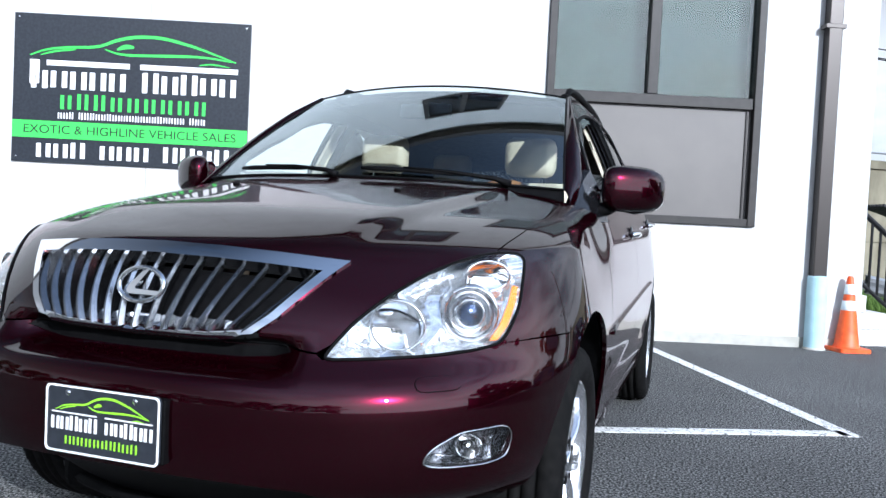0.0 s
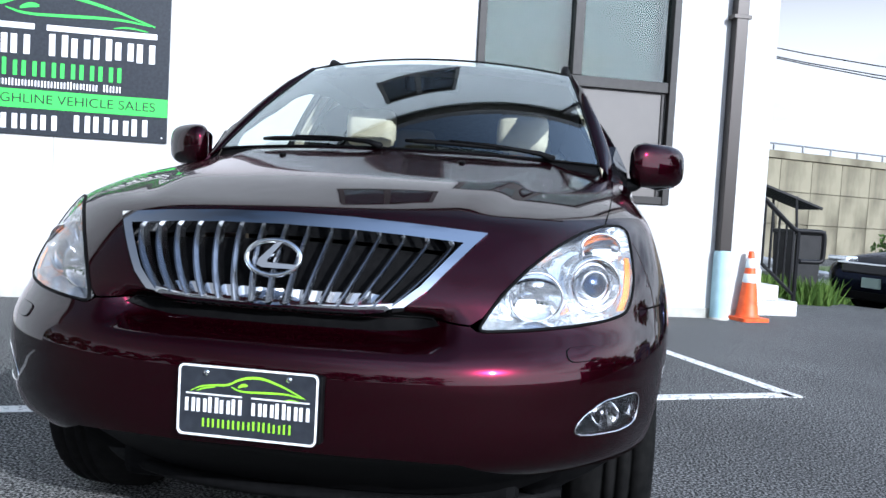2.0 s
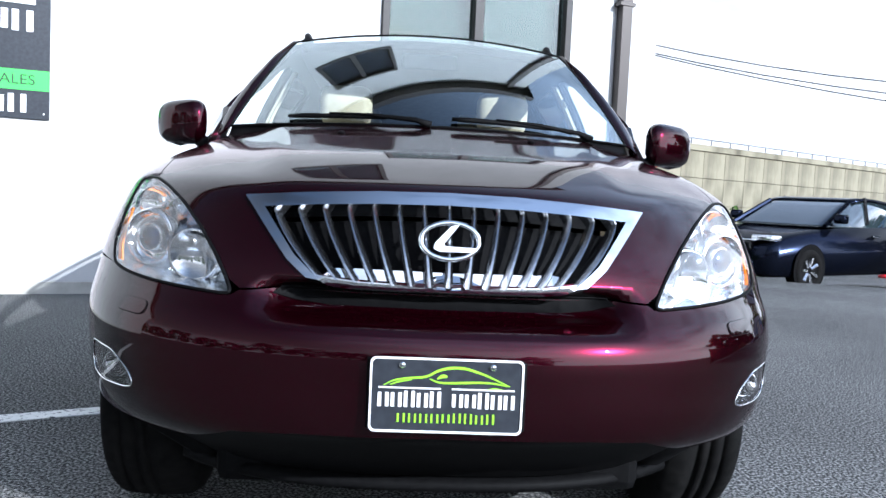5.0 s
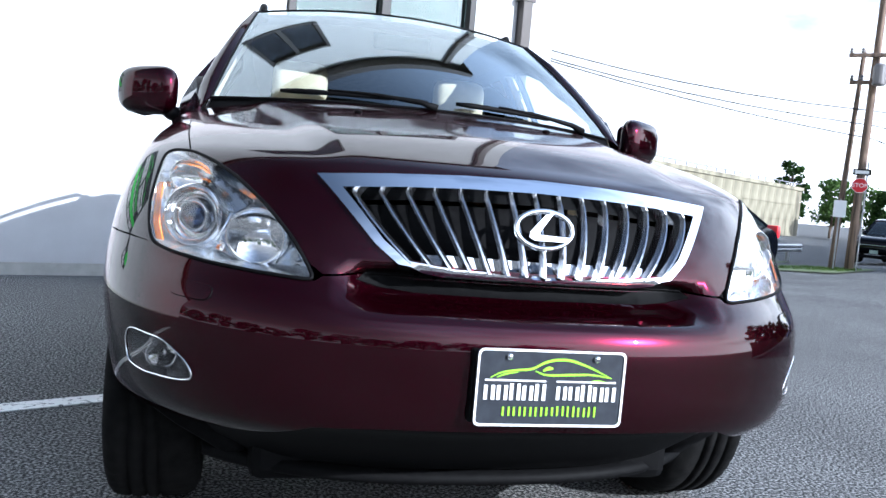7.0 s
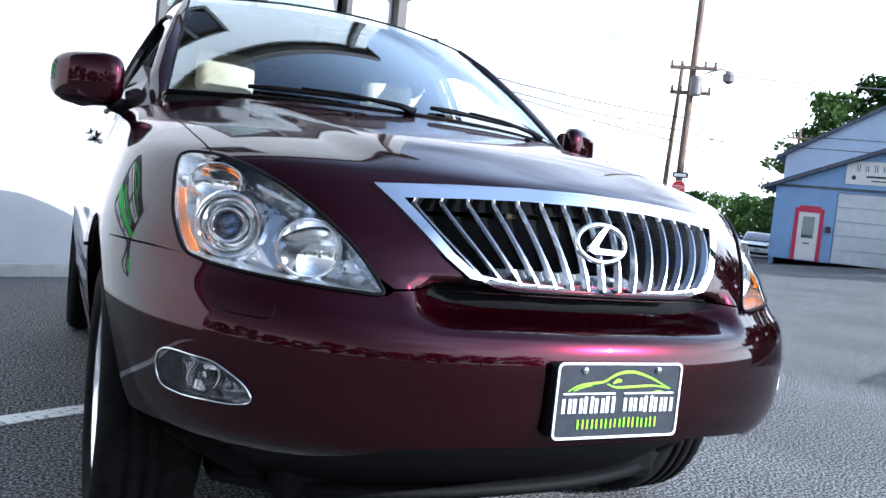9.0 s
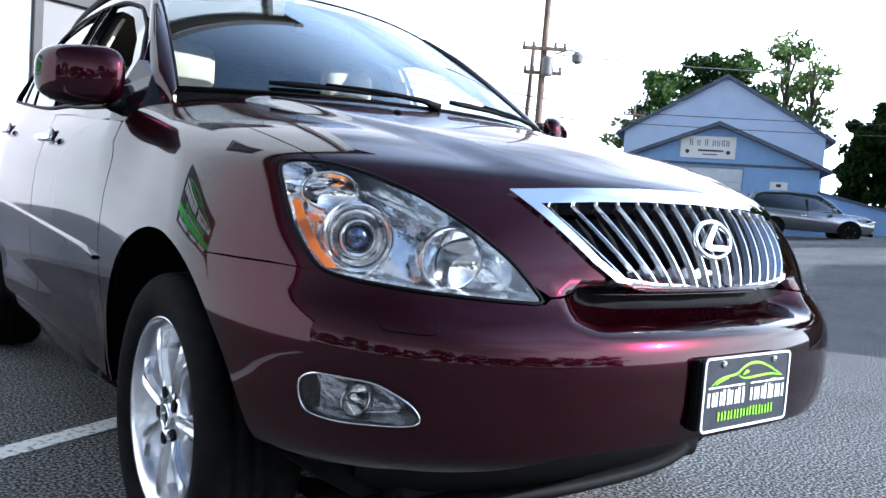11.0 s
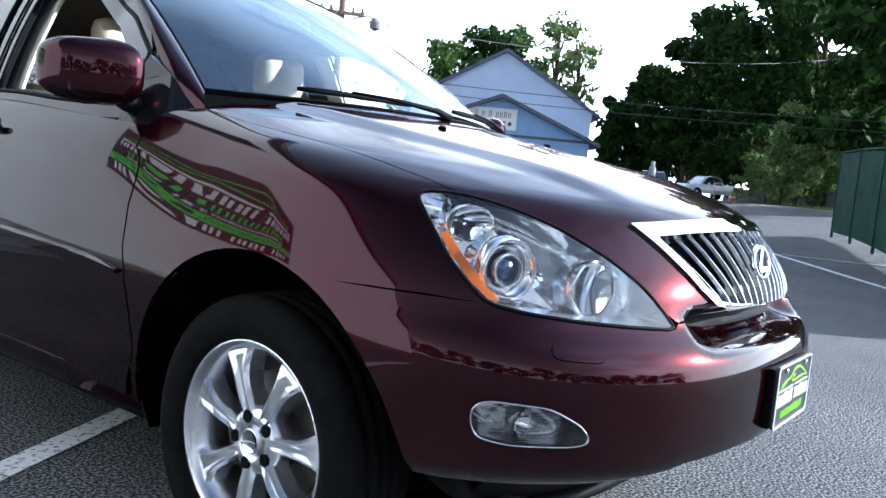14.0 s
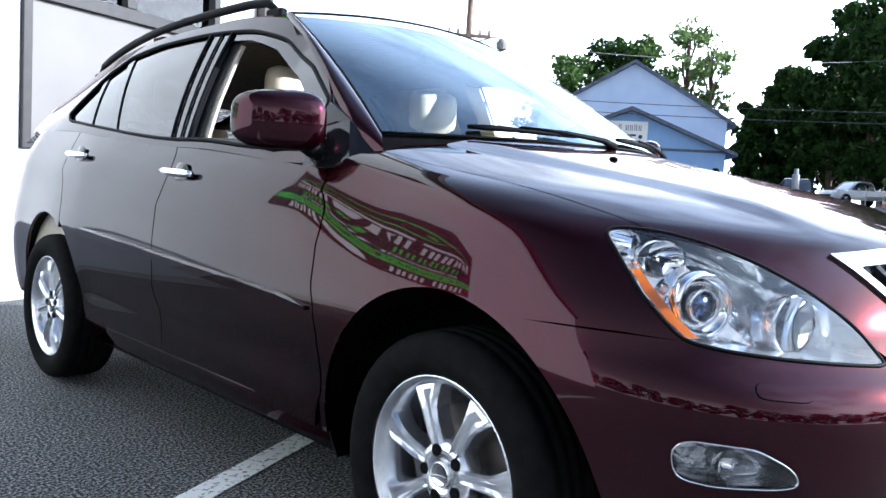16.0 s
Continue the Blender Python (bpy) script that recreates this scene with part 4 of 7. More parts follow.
def letter_blocks(parent, mat, x0, x1, z0, z1, y, words, depth=0.0015, gap=0.16, name="lettering", seed=1, stroke=0.32):
    """Stands for writing: plain upright bars in rows of the words' lengths."""
    rng = random.Random(seed)
    made = None
    n = sum(words) + 0.7 * (len(words) - 1)
    w = (x1 - x0) / n
    x = x0
    h = z1 - z0
    for wd in words:
        bm = bmesh.new()
        for _ in range(wd):
            a, b = x + w * gap / 2, x + w * (1 - gap / 2)
            t = (b - a) * stroke
            lo, hi = z0 + h * (0.0 if rng.random() < 0.8 else 0.06), z1 - h * (0.0 if rng.random() < 0.4 else 0.12)
            box(bm, a, a + t, y - depth, y, lo, hi)
            box(bm, b - t, b, y - depth, y, lo, hi)
            x += w
        x += 0.7 * w
        made = part(name, bm, mat, parent)
    return made


def car_strokes(parent, mat, x0, x1, z0, z1, y, depth=0.0012):
    """Thin drawn car outline: a swoosh over a lower line."""
    w, h = x1 - x0, z1 - z0
    strokes = [
        ([(0.0, 0.10), (0.08, 0.34), (0.20, 0.44), (0.33, 0.48), (0.42, 0.78), (0.52, 0.93), (0.64, 0.93), (0.80, 0.66), (1.0, 0.18)], 0.035),
        ([(0.05, 0.12), (0.12, 0.28), (0.22, 0.36)], 0.02),
        ([(0.36, 0.42), (0.44, 0.24), (0.60, 0.28), (0.84, 0.34), (0.98, 0.20)], 0.03),
        ([(0.42, 0.44), (0.46, 0.56), (0.50, 0.54)], 0.05),
        ([(0.82, 0.02), (0.88, 0.10), (0.97, 0.0)], 0.015),
    ]
    for pts, t in strokes:
        bm = bmesh.new()
        pts = resample(rounded(pts, 0.06, False, 2), 0.05, False)
        n = len(pts)
        lo, hi = [], []
        for i, (a, b) in enumerate(pts):
            k = 0.25 + 0.75 * math.sin(math.pi * min(max(i / (n - 1), 0.06), 0.94))
            lo.append((x0 + a * w, z0 + b * h - t * h * k * 1.6))
            hi.append((x0 + a * w, z0 + b * h + t * h * k * 1.6))
        for i in range(n - 1):
            prism(bm, [lo[i], lo[i + 1], hi[i + 1], hi[i]], depth, "y", y - depth)
        bmesh.ops.remove_doubles(bm, verts=bm.verts, dist=1e-5)
        part("outline_mark", bm, mat, parent)


def round_rect(x0, x1, z0, z1, r, n=5):
    out = []
    for cx, cz, a0 in ((x1 - r, z0 + r, -90), (x1 - r, z1 - r, 0), (x0 + r, z1 - r, 90), (x0 + r, z0 + r, 180)):
        out += [(cx + r * math.cos(radians(a0 + 90 * k / n)), cz + r * math.sin(radians(a0 + 90 * k / n))) for k in range(n + 1)]
    return out


def build_plate():
    pl = part("number_plate", prism(bmesh.new(), round_rect(-0.1525, 0.1525, 0.487, 0.637, 0.012), 0.006, "y", -0.003), SIGN_BLACK, car, "black dealer plate with lime drawing and white bars")
    bm = bmesh.new()
    o, i = round_rect(-0.1525, 0.1525, 0.487, 0.637, 0.012), round_rect(-0.1485, 0.1485, 0.491, 0.633, 0.010)
    lo = [[bm.verts.new((x, y, z)) for x, z in lp] for lp, y in ((o, -0.0032), (o, -0.0055), (i, -0.0055), (i, -0.0032))]
    for a, b in zip(lo, lo[1:]):
        for k in range(len(a)):
            bm.faces.new((a[k], a[(k + 1) % len(a)], b[(k + 1) % len(b)], b[k]))
    bmesh.ops.recalc_face_normals(bm, faces=bm.faces)
    part("border", bm, SIGN_WHITE, pl, "white border")
    part("plate_holder", box_bm(-0.16, 0.16, 0.0035, 0.03, 0.49, 0.632, 0.004), BLACK_PLASTIC, pl, "black plastic plate bracket")
    car_strokes(pl, LIME, -0.125, 0.125, 0.576, 0.622, -0.0034)
    part("bar", box_bm(-0.135, -0.012, -0.0046, -0.0034, 0.5745, 0.5775), SIGN_WHITE, pl)
    part("bar", box_bm(0.010, 0.135, -0.0046, -0.0034, 0.5745, 0.5775), SIGN_WHITE, pl)
    letter_blocks(pl, SIGN_WHITE, -0.138, 0.138, 0.538, 0.570, -0.0034, (5, 5), seed=3)
    letter_blocks(pl, LIME, -0.100, 0.100, 0.507, 0.527, -0.0034, (9,), gap=0.3, stroke=0.24, seed=5)
    for x in (-0.09, 0.09):
        part("bolt", lathe(bmesh.new(), [(0.007, 0.0), (0.006, -0.004), (0.0, -0.005)], 12, "y", Matrix.Translation((x, -0.0035, 0.622))), CHROME, pl, smooth=True)


build_plate()


def build_fog(sg):
    ms = lambda s, v: flip_x(sg, skin(s, v))
    e = resample(fog, 0.02)
    bm = bmesh.new()
    front = [flip_x(sg, skin(*p)) for p in e]
    mid = sum((skin(*p) for p in e), Vector()) / len(e)
    back = [flip_x(sg, skin(*p).lerp(mid, 0.15) + Vector((-0.02, 0.06, 0))) for p in e]
    strip_between(bm, front, back)
    bm.faces.new([v for v in bm.verts][len(e):])
    fl = part("fog_lamp", bm, FOG_CHROME, car, "clear fog lamp with chrome rim")
    panel("lens", ms, fog, [], 0.025, LENS, fl, "clear lens", 0.0, -0.002).visible_shadow = False
    bm = bmesh.new()
    tube(bm, [flip_x(sg, skin(*p)) for p in e], 0.0016, 6, True)
    part("rim", bm, CHROME, fl, "thin chrome rim", smooth=True)
    p = skin(*on_skin(x=0.745, z=0.535))
    c = Vector((sg * p.x, p.y + 0.045, p.z))
    part("reflector", bowl(bmesh.new(), c, 0.030, 0.03), REFLECTOR, fl, smooth=True)
    part("bezel", ring_bm(c, 0.030, 0.003), CHROME, fl, smooth=True)


for sg in (1, -1):
    build_fog(sg)
    ms = lambda s, v, g=sg: flip_x(g, skin(s, v))
    flap = rounded([on_skin(x=a, z=b) for a, b in ((0.655, 0.668), (0.735, 0.672), (0.725, 0.700), (0.645, 0.697))], 0.012)
    panel("washer_cover", ms, flap, [], 0.02, PAINT, car, "burgundy washer cover", 0.006, 0.003)
    # black gap line round the cover
    bm = bmesh.new()
    tube(bm, [ms(*p) for p in resample(flap, 0.02)], 0.0018, 5, True)
    part("cover_seam", bm, BLACK_PLASTIC, car)
    # side moulding
    bm = bmesh.new()
    rows = []
    for i in range(12):
        y = 1.475 + (3.17 - 1.475) * i / 11
        z = 0.672 + 0.072 * i / 11
        x = skin(*on_skin(y=y, z=z)).x
        k = min(1.0, 0.35 + i * 0.65)
        rows.append([bm.verts.new((sg * (x + d), y, z + h * k)) for d, h in ((-0.004, -0.020), (0.010, -0.016), (0.012, 0.012), (-0.004, 0.022))])
    for a, b in zip(rows, rows[1:]):
        for q in range(4):
            bm.faces.new((a[q], a[(q + 1) % 4], b[(q + 1) % 4], b[q]))
    bm.faces.new(rows[0]); bm.faces.new(rows[-1])
    bmesh.ops.recalc_face_normals(bm, faces=bm.faces)
    part("side_moulding", bm, PAINT, car, "burgundy body-side moulding")
    # door handles
    for y0, y1, z in ((2.215, 2.45, 1.019), (3.21, 3.455, 1.068)):
        x = skin(*on_skin(y=(y0 + y1) / 2, z=z)).x
        bm = bmesh.new()
        pts = [Vector((sg * (x + 0.004 + 0.026 * math.sin(math.pi * min(max(k / 8, 0.08), 0.92)) ** 0.5), y0 + (y1 - y0) * k / 8, z + 0.008 * k / 8)) for k in range(9)]
        tube(bm, pts, [0.010, 0.013, 0.015, 0.015, 0.015, 0.015, 0.015, 0.013, 0.010], 10)
        part("door_handle", bm, CHROME, car, "chrome door handle", smooth=True)
        bm = bmesh.new()
        bmesh.ops.create_uvsphere(bm, u_segments=16, v_segments=8, radius=1, matrix=Matrix.Translation((sg * (x - 0.001), (y0 + y1) / 2 - 0.01, z)) @ Matrix.Diagonal((0.010, 0.060, 0.042, 1)))
        part("handle_recess", bm, GLOSS_BLACK, car, smooth=True)


def build_mirror(sg):
    bm = bmesh.new()
    c = Vector((0.952, 1.610, 1.190))
    nu, nv = 28, 18
    rows = []
    for j in range(nv + 1):
        ph = math.pi * (j / nv - 0.5)
        row = []
        for i in range(nu):
            th = 2 * math.pi * i / nu
            ex = lambda q, e: math.copysign(abs(q) ** e, q)
            x = ex(math.cos(ph), 0.55) * ex(math.cos(th), 0.65)
            y = ex(math.sin(th), 0.95) * ex(math.cos(ph), 0.8)
            z = ex(math.sin(ph), 0.62)
            zz = z * (0.084 - 0.006 * x)
            yy = y * 0.080 if y < 0 else y * 0.035
            row.append(bm.verts.new((sg * (c.x + x * 0.108), c.y + yy + 0.065 * x, c.z + zz)))
        rows.append(row)
    for a, b in zip(rows, rows[1:]):
        for i in range(nu):
            bm.faces.new((a[i], a[(i + 1) % nu], b[(i + 1) % nu], b[i]))
    bmesh.ops.remove_doubles(bm, verts=bm.verts, dist=1e-5)
    bmesh.ops.recalc_face_normals(bm, faces=bm.faces)
    mr = part("wing_mirror", bm, PAINT, car, "burgundy painted door mirror", smooth=True)
    bm = bmesh.new()
    prism(bm, round_rect(sg * 0.955 - 0.080, sg * 0.955 + 0.080, 1.134, 1.256, 0.03), 0.004, "y", 1.650)
    part("mirror_glass", bm, material("mirror_glass", (0.9, 0.9, 0.9), 0.0, 1.0), mr, "mirror glass")
    bm = bmesh.new()
    tube(bm, [(sg * 0.90, 1.585, 1.139), (sg * 0.865, 1.565, 1.115), (sg * 0.815, 1.55, 1.105)], [0.024, 0.026, 0.03], 10)
    part("mirror_arm", bm, BLACK_PLASTIC, mr, "black mirror foot", smooth=True)
    bm = bmesh.new()
    tube(bm, [(sg * 0.90, 1.585, 1.122), (sg * 0.96, 1.61, 1.112), (sg * 1.02, 1.65, 1.122)], [0.012, 0.014, 0.010], 8)
    part("lower_shell", bm, GLOSS_BLACK, mr, smooth=True)


for sg in (1, -1):
    build_mirror(sg)


# wheels
def build_wheel():
    """One road wheel with its axle along x and outer face towards +x; its parts hang under the rim."""
    bm = bmesh.new()
    prof = [(0.205, -0.10), (0.212, -0.09), (0.205, -0.05), (0.195, 0.03), (0.212, 0.085), (0.228, 0.100), (0.234, 0.103), (0.236, 0.098), (0.234, -0.11), (0.205, -0.11)]
    prof = [(r * 1.02, h) for r, h in prof]
    rings = []
    seg = 56
    for r, h in prof:
        rings.append([bm.verts.new((h, r * math.cos(2 * math.pi * k / seg), r * math.sin(2 * math.pi * k / seg))) for k in range(seg)])
    for a, b in zip(rings, rings[1:] + rings[:1]):
        for k in range(seg):
            bm.faces.new((a[k], a[(k + 1) % seg], b[(k + 1) % seg], b[k]))
    bmesh.ops.recalc_face_normals(bm, faces=bm.faces)
    rim = part("wheel", bm, ALLOY, car, "silver seven-spoke alloy wheel with black tyre", smooth=True)
    # tyre
    bm = bmesh.new()
    prof = [(0.232, 0.098), (0.245, 0.112), (0.275, 0.120), (0.305, 0.1195), (0.328, 0.112), (0.345, 0.100), (0.352, 0.085), (0.354, 0.062), (0.346, 0.060), (0.346, 0.052), (0.355, 0.050), (0.356, 0.024), (0.348, 0.022), (0.348, 0.012), (0.357, 0.010),
            (0.357, -0.010), (0.348, -0.012), (0.348, -0.022), (0.356, -0.024), (0.355, -0.060), (0.350, -0.090), (0.335, -0.108), (0.30, -0.119), (0.26, -0.117), (0.232, -0.10)]
    prof = [(0.240 + (r - 0.232) * 0.85, h) for r, h in prof]
    seg = 144
    rings = []
    for j, (r, h) in enumerate(prof):
        ring = []
        for k in range(seg):
            cut = 0.003 if (r > 0.33 and abs(h) > 0.055 and k % 3 == 0) else 0.0
            ring.append(bm.verts.new((h, (r - cut) * math.cos(2 * math.pi * k / seg), (r - cut) * math.sin(2 * math.pi * k / seg))))
        rings.append(ring)
    for a, b in zip(rings, rings[1:]):
        for k in range(seg):
            bm.faces.new((a[k], a[(k + 1) % seg], b[(k + 1) % seg], b[k]))
    bmesh.ops.recalc_face_normals(bm, faces=bm.faces)
    part("tyre", bm, RUBBER, rim, "black rubber tyre", smooth=True)
    # spokes: wide at the rim, a raised ridge down each side and a hollow between
    spoke = None
    for i in range(7):
        if spoke is None:
            bm = bmesh.new()
            rows = []
            for j in range(9):
                f = j / 8
                r = 0.050 + (0.226 - 0.050) * f
                w = 0.017 + 0.007 * f + 0.030 * max(0.0, f - 0.58) ** 1.3 * 3
                h = 0.082 + 0.014 * math.sin(math.pi * f * 0.9) - 0.004 * f
                dip = 0.010 * math.sin(math.pi * min(f * 1.1, 1.0))
                rows.append([bm.verts.new((h + dx, w * c, r)) for c, dx in ((-1.15, -0.055), (-1.0, -0.013), (-0.74, 0.0), (-0.56, 0.0), (-0.22, -dip), (0.22, -dip), (0.56, 0.0), (0.74, 0.0), (1.0, -0.013), (1.15, -0.055))])
            for a, b in zip(rows, rows[1:]):
                for q in range(9):
                    bm.faces.new((a[q], a[q + 1], b[q + 1], b[q]))
                bm.faces.new((a[9], a[0], b[0], b[9]))
            bm.faces.new(rows[0]); bm.faces.new(rows[-1])
            bmesh.ops.recalc_face_normals(bm, faces=bm.faces)
            spoke = part("spoke", bm, ALLOY, rim)
        else:
            o = new("spoke", spoke.data)
            o.parent = rim
            o.matrix_basis = Matrix.Rotation(2 * math.pi * i / 7, 4, "X")
    part("hub", lathe(bmesh.new(), [(0.082, 0.03), (0.082, 0.072), (0.072, 0.082), (0.036, 0.088), (0.034, 0.080), (0.0, 0.080)], 40, "x"), ALLOY, rim, smooth=True)
    part("centre_cap", lathe(bmesh.new(), [(0.031, 0.078), (0.031, 0.090), (0.028, 0.093), (0.026, 0.091), (0.0, 0.092)], 32, "x"), CHROME, rim, "chrome centre cap", smooth=True)
    # raised black discs on the closed hub, for the dark inside the lug holes
    for i in range(5):
        a = 2 * math.pi * (i + 0.25) / 5
        part("lug_hole_shade", lathe(bmesh.new(), [(0.0, 0.0885), (0.0135, 0.0885), (0.0150, 0.0870), (0.0150, 0.06)], 16, "x", Matrix.Translation((0, 0.058 * math.cos(a), 0.058 * math.sin(a)))), BLACK_PLASTIC, rim)
    part("brake_disc", lathe(bmesh.new(), [(0.155, -0.02), (0.155, 0.0), (0.08, 0.002), (0.075, 0.03), (0.0, 0.03)], 40, "x"), material("iron", (0.12, 0.11, 0.10), 0.5, 0.9), rim, "grey iron brake disc")
    part("brake_caliper", box_bm(-0.06, 0.03, -0.16, -0.08, -0.06, 0.09, 0.01), DARK_TRIM, rim)
    part("back_plate", lathe(bmesh.new(), [(0.195, -0.06), (0.195, -0.055), (0.0, -0.05)], 40, "x"), DARK_TRIM, rim)
    return rim


wheel = build_wheel()
WHEEL_X = 0.785
wheel.matrix_basis = Matrix.Translation((WHEEL_X, FW, WZ + 0.001))
for sg, y, spin in ((-1, FW, 0.35), (1, RW, 0.9), (-1, RW, 0.1)):
    copy_thing(wheel, Matrix.Translation((sg * WHEEL_X, y, WZ + 0.001)) @ Matrix.Rotation(0 if sg > 0 else math.pi, 4, "Z") @ Matrix.Rotation(spin, 4, "X"))

# wheel-arch liners, underbody, engine block, lower intake
for sg in (1, -1):
    for cy in (FW, RW):
        bm = bmesh.new()
        n = 24
        rows = []
        for x, r in ((0.905, ARCH_R + 0.004), (0.885, ARCH_R + 0.012), (0.56, ARCH_R + 0.012)):
            row = []
            for k in range(n + 1):
                a = radians(-12 + 202 * k / n)
                y, z = cy + r * math.cos(a), WZ + r * math.sin(a)
                row.append(bm.verts.new((sg * min(x, skin(*on_skin(y=y, z=max(z, 0.26))).x - 0.012), y, z)))
            rows.append(row)
        for a, b in zip(rows, rows[1:]):
            for k in range(n):
                bm.faces.new((a[k], a[k + 1], b[k + 1], b[k]))
        bm.faces.new(rows[-1])
        part("arch_liner", bm, BLACK_PLASTIC, car, "black wheel-arch liner", smooth=True)
part("underbody", box_bm(-0.74, 0.74, 1.36, 4.3, 0.20, 0.34, 0.02), BLACK_PLASTIC, car, "dark underbody")
part("underbody", box_bm(-0.55, 0.55, 0.46, 1.36, 0.20, 0.66, 0.03), BLACK_PLASTIC, car, "dark engine bay tray")
ms = skin
low = mirrored(xz_poly(((0.0, 0.24), (0.30, 0.24), (0.56, 0.25), (0.64, 0.29), (0.70, 0.385), (0.60, 0.415), (0.50, 0.435), (0.44, 0.460), (0.30, 0.475), (0.0, 0.48))))
li = panel("lower_intake", skin, low, [], 0.04, BLACK_PLASTIC, car, "black lower air intake", 0.02, -0.03)
bm = bmesh.new()
lip = [skin(*on_skin(x=abs(float(x)), z=0.225)) for x in np.linspace(-0.66, 0.66, 25)]
for p, x in zip(lip, np.linspace(-0.66, 0.66, 25)):
    p.x = float(x)
rows = [[bm.verts.new(p + Vector(d)) for d in ((0, 0.0, 0.03), (0, -0.012, 0.012), (0, -0.005, 0.0), (0, 0.10, 0.0), (0, 0.10, 0.03))] for p in lip]
for a, b in zip(rows, rows[1:]):
    for q in range(5):
        bm.faces.new((a[q], a[(q + 1) % 5], b[(q + 1) % 5], b[q]))
bmesh.ops.recalc_face_normals(bm, faces=bm.faces)
part("chin_spoiler", bm, BLACK_PLASTIC, car, "black chin spoiler", smooth=True)

# matte black sheet over the bumper's hollow stands for the shade under the grille
recess = mirrored(xz_poly(((0.0, 0.709), (0.24, 0.711), (0.32, 0.718), (0.372, 0.733), (0.352, 0.7490), (0.20, 0.7525), (0.0, 0.753))))
panel("grille_shade", skin, recess, [], 0.025, BLACK_PLASTIC, car, "black sheet for the shade in the hollow below the grille", 0.004, 0.003, want=(0, 2.0, 0.3))

# cowl, wipers, washer jets, roof rails
bm = bmesh.new()
rows = []
for t in np.linspace(-1, 1, 25):
    a = ws_surf(float(t), 0.015)
    hx = float(t) * 0.755
    hp = skin(*on_skin(x=abs(hx), y=1.115 + 0.225 * (abs(hx) / 0.755) ** 2))
    rows.append([bm.verts.new((hx, hp.y - 0.02, hp.z - 0.022)), bm.verts.new((hx * 0.5 + a.x * 0.5, (hp.y + a.y) / 2 + 0.01, min(hp.z, a.z) - 0.010)), bm.verts.new(a + Vector((0, 0.004, -0.004)))])
for a, b in zip(rows, rows[1:]):
    for q in range(2):
        bm.faces.new((a[q], b[q], b[q + 1], a[q + 1]))
bmesh.ops.recalc_face_normals(bm, faces=bm.faces)
part("cowl", bm, BLACK_PLASTIC, car, "black plastic cowl", smooth=True)
bm = bmesh.new()
ws_edge = [ws_surf(-1 + 2 * k / 20, 0) for k in range(21)] + [ws_surf(1, k / 12) for k in range(1, 13)] + [ws_surf(1 - 2 * k / 20, 1) for k in range(1, 21)] + [ws_surf(-1, 1 - k / 12) for k in range(1, 12)]
tube(bm, ws_edge, 0.0045, 6, True)
part("windshield_seal", bm, BLACK_PLASTIC, car, "black windscreen rubber", smooth=True)
for t0, t1 in ((-0.70, -0.02), (0.08, 0.78)):
    pts = [ws_surf(t0 + (t1 - t0) * k / 10, 0.042 - 0.034 * (k / 10) ** 2) + Vector((0, -0.008, 0.009)) for k in range(11)]
    bm = bmesh.new()
    tube(bm, pts[:8], [0.006, 0.009, 0.009, 0.008, 0.008, 0.007, 0.006, 0.004], 6)
    wp = part("wiper", bm, BLACK_PLASTIC, car, "black windscreen wiper", smooth=True)
    arm = [pts[3] + Vector((0, -0.004, 0.009)), pts[6] + Vector((0, -0.006, 0.008)), pts[9] + Vector((0, -0.010, 0.002)), pts[10] + Vector((0, -0.016, -0.01))]
    part("wiper_arm", tube(bmesh.new(), arm, [0.004, 0.006, 0.009, 0.013], 6), BLACK_PLASTIC, wp, smooth=True)
for sg in (1, -1):
    p = skin(*on_skin(x=0.293, y=0.93))
    bm = bmesh.new()
    bmesh.ops.create_uvsphere(bm, u_segments=10, v_segments=6, radius=1, matrix=Matrix.Translation((sg * p.x, p.y, p.z + 0.002)) @ Matrix.Diagonal((0.012, 0.014, 0.007, 1)))
    part("washer_jet", bm, BLACK_PLASTIC, car, smooth=True)
    # roof rail
    pts = []
    for k in range(17):
        f = k / 16
        y = 2.20 + 1.90 * f
        q = roof_surf(0.92, y)
        lift = 0.062 * min(1.0, 4.5 * math.sin(math.pi * f) ** 1.0) ** 0.6
        pts.append(Vector((sg * q.x, y, q.z - 0.004 + lift)))
    bm = bmesh.new()
    tube(bm, pts, [0.006] + [0.017] * 15 + [0.006], 10)
    part("roof_rail", bm, BLACK_PLASTIC, car, "black roof rail", smooth=True)
    for y in (2.26, 3.2, 4.04):
        q = roof_surf(0.92, y)
        part("rail_foot", box_bm(sg * q.x - 0.018, sg * q.x + 0.018, y - 0.05, y + 0.05, q.z - 0.012, q.z + 0.028, 0.01), BLACK_PLASTIC, car)

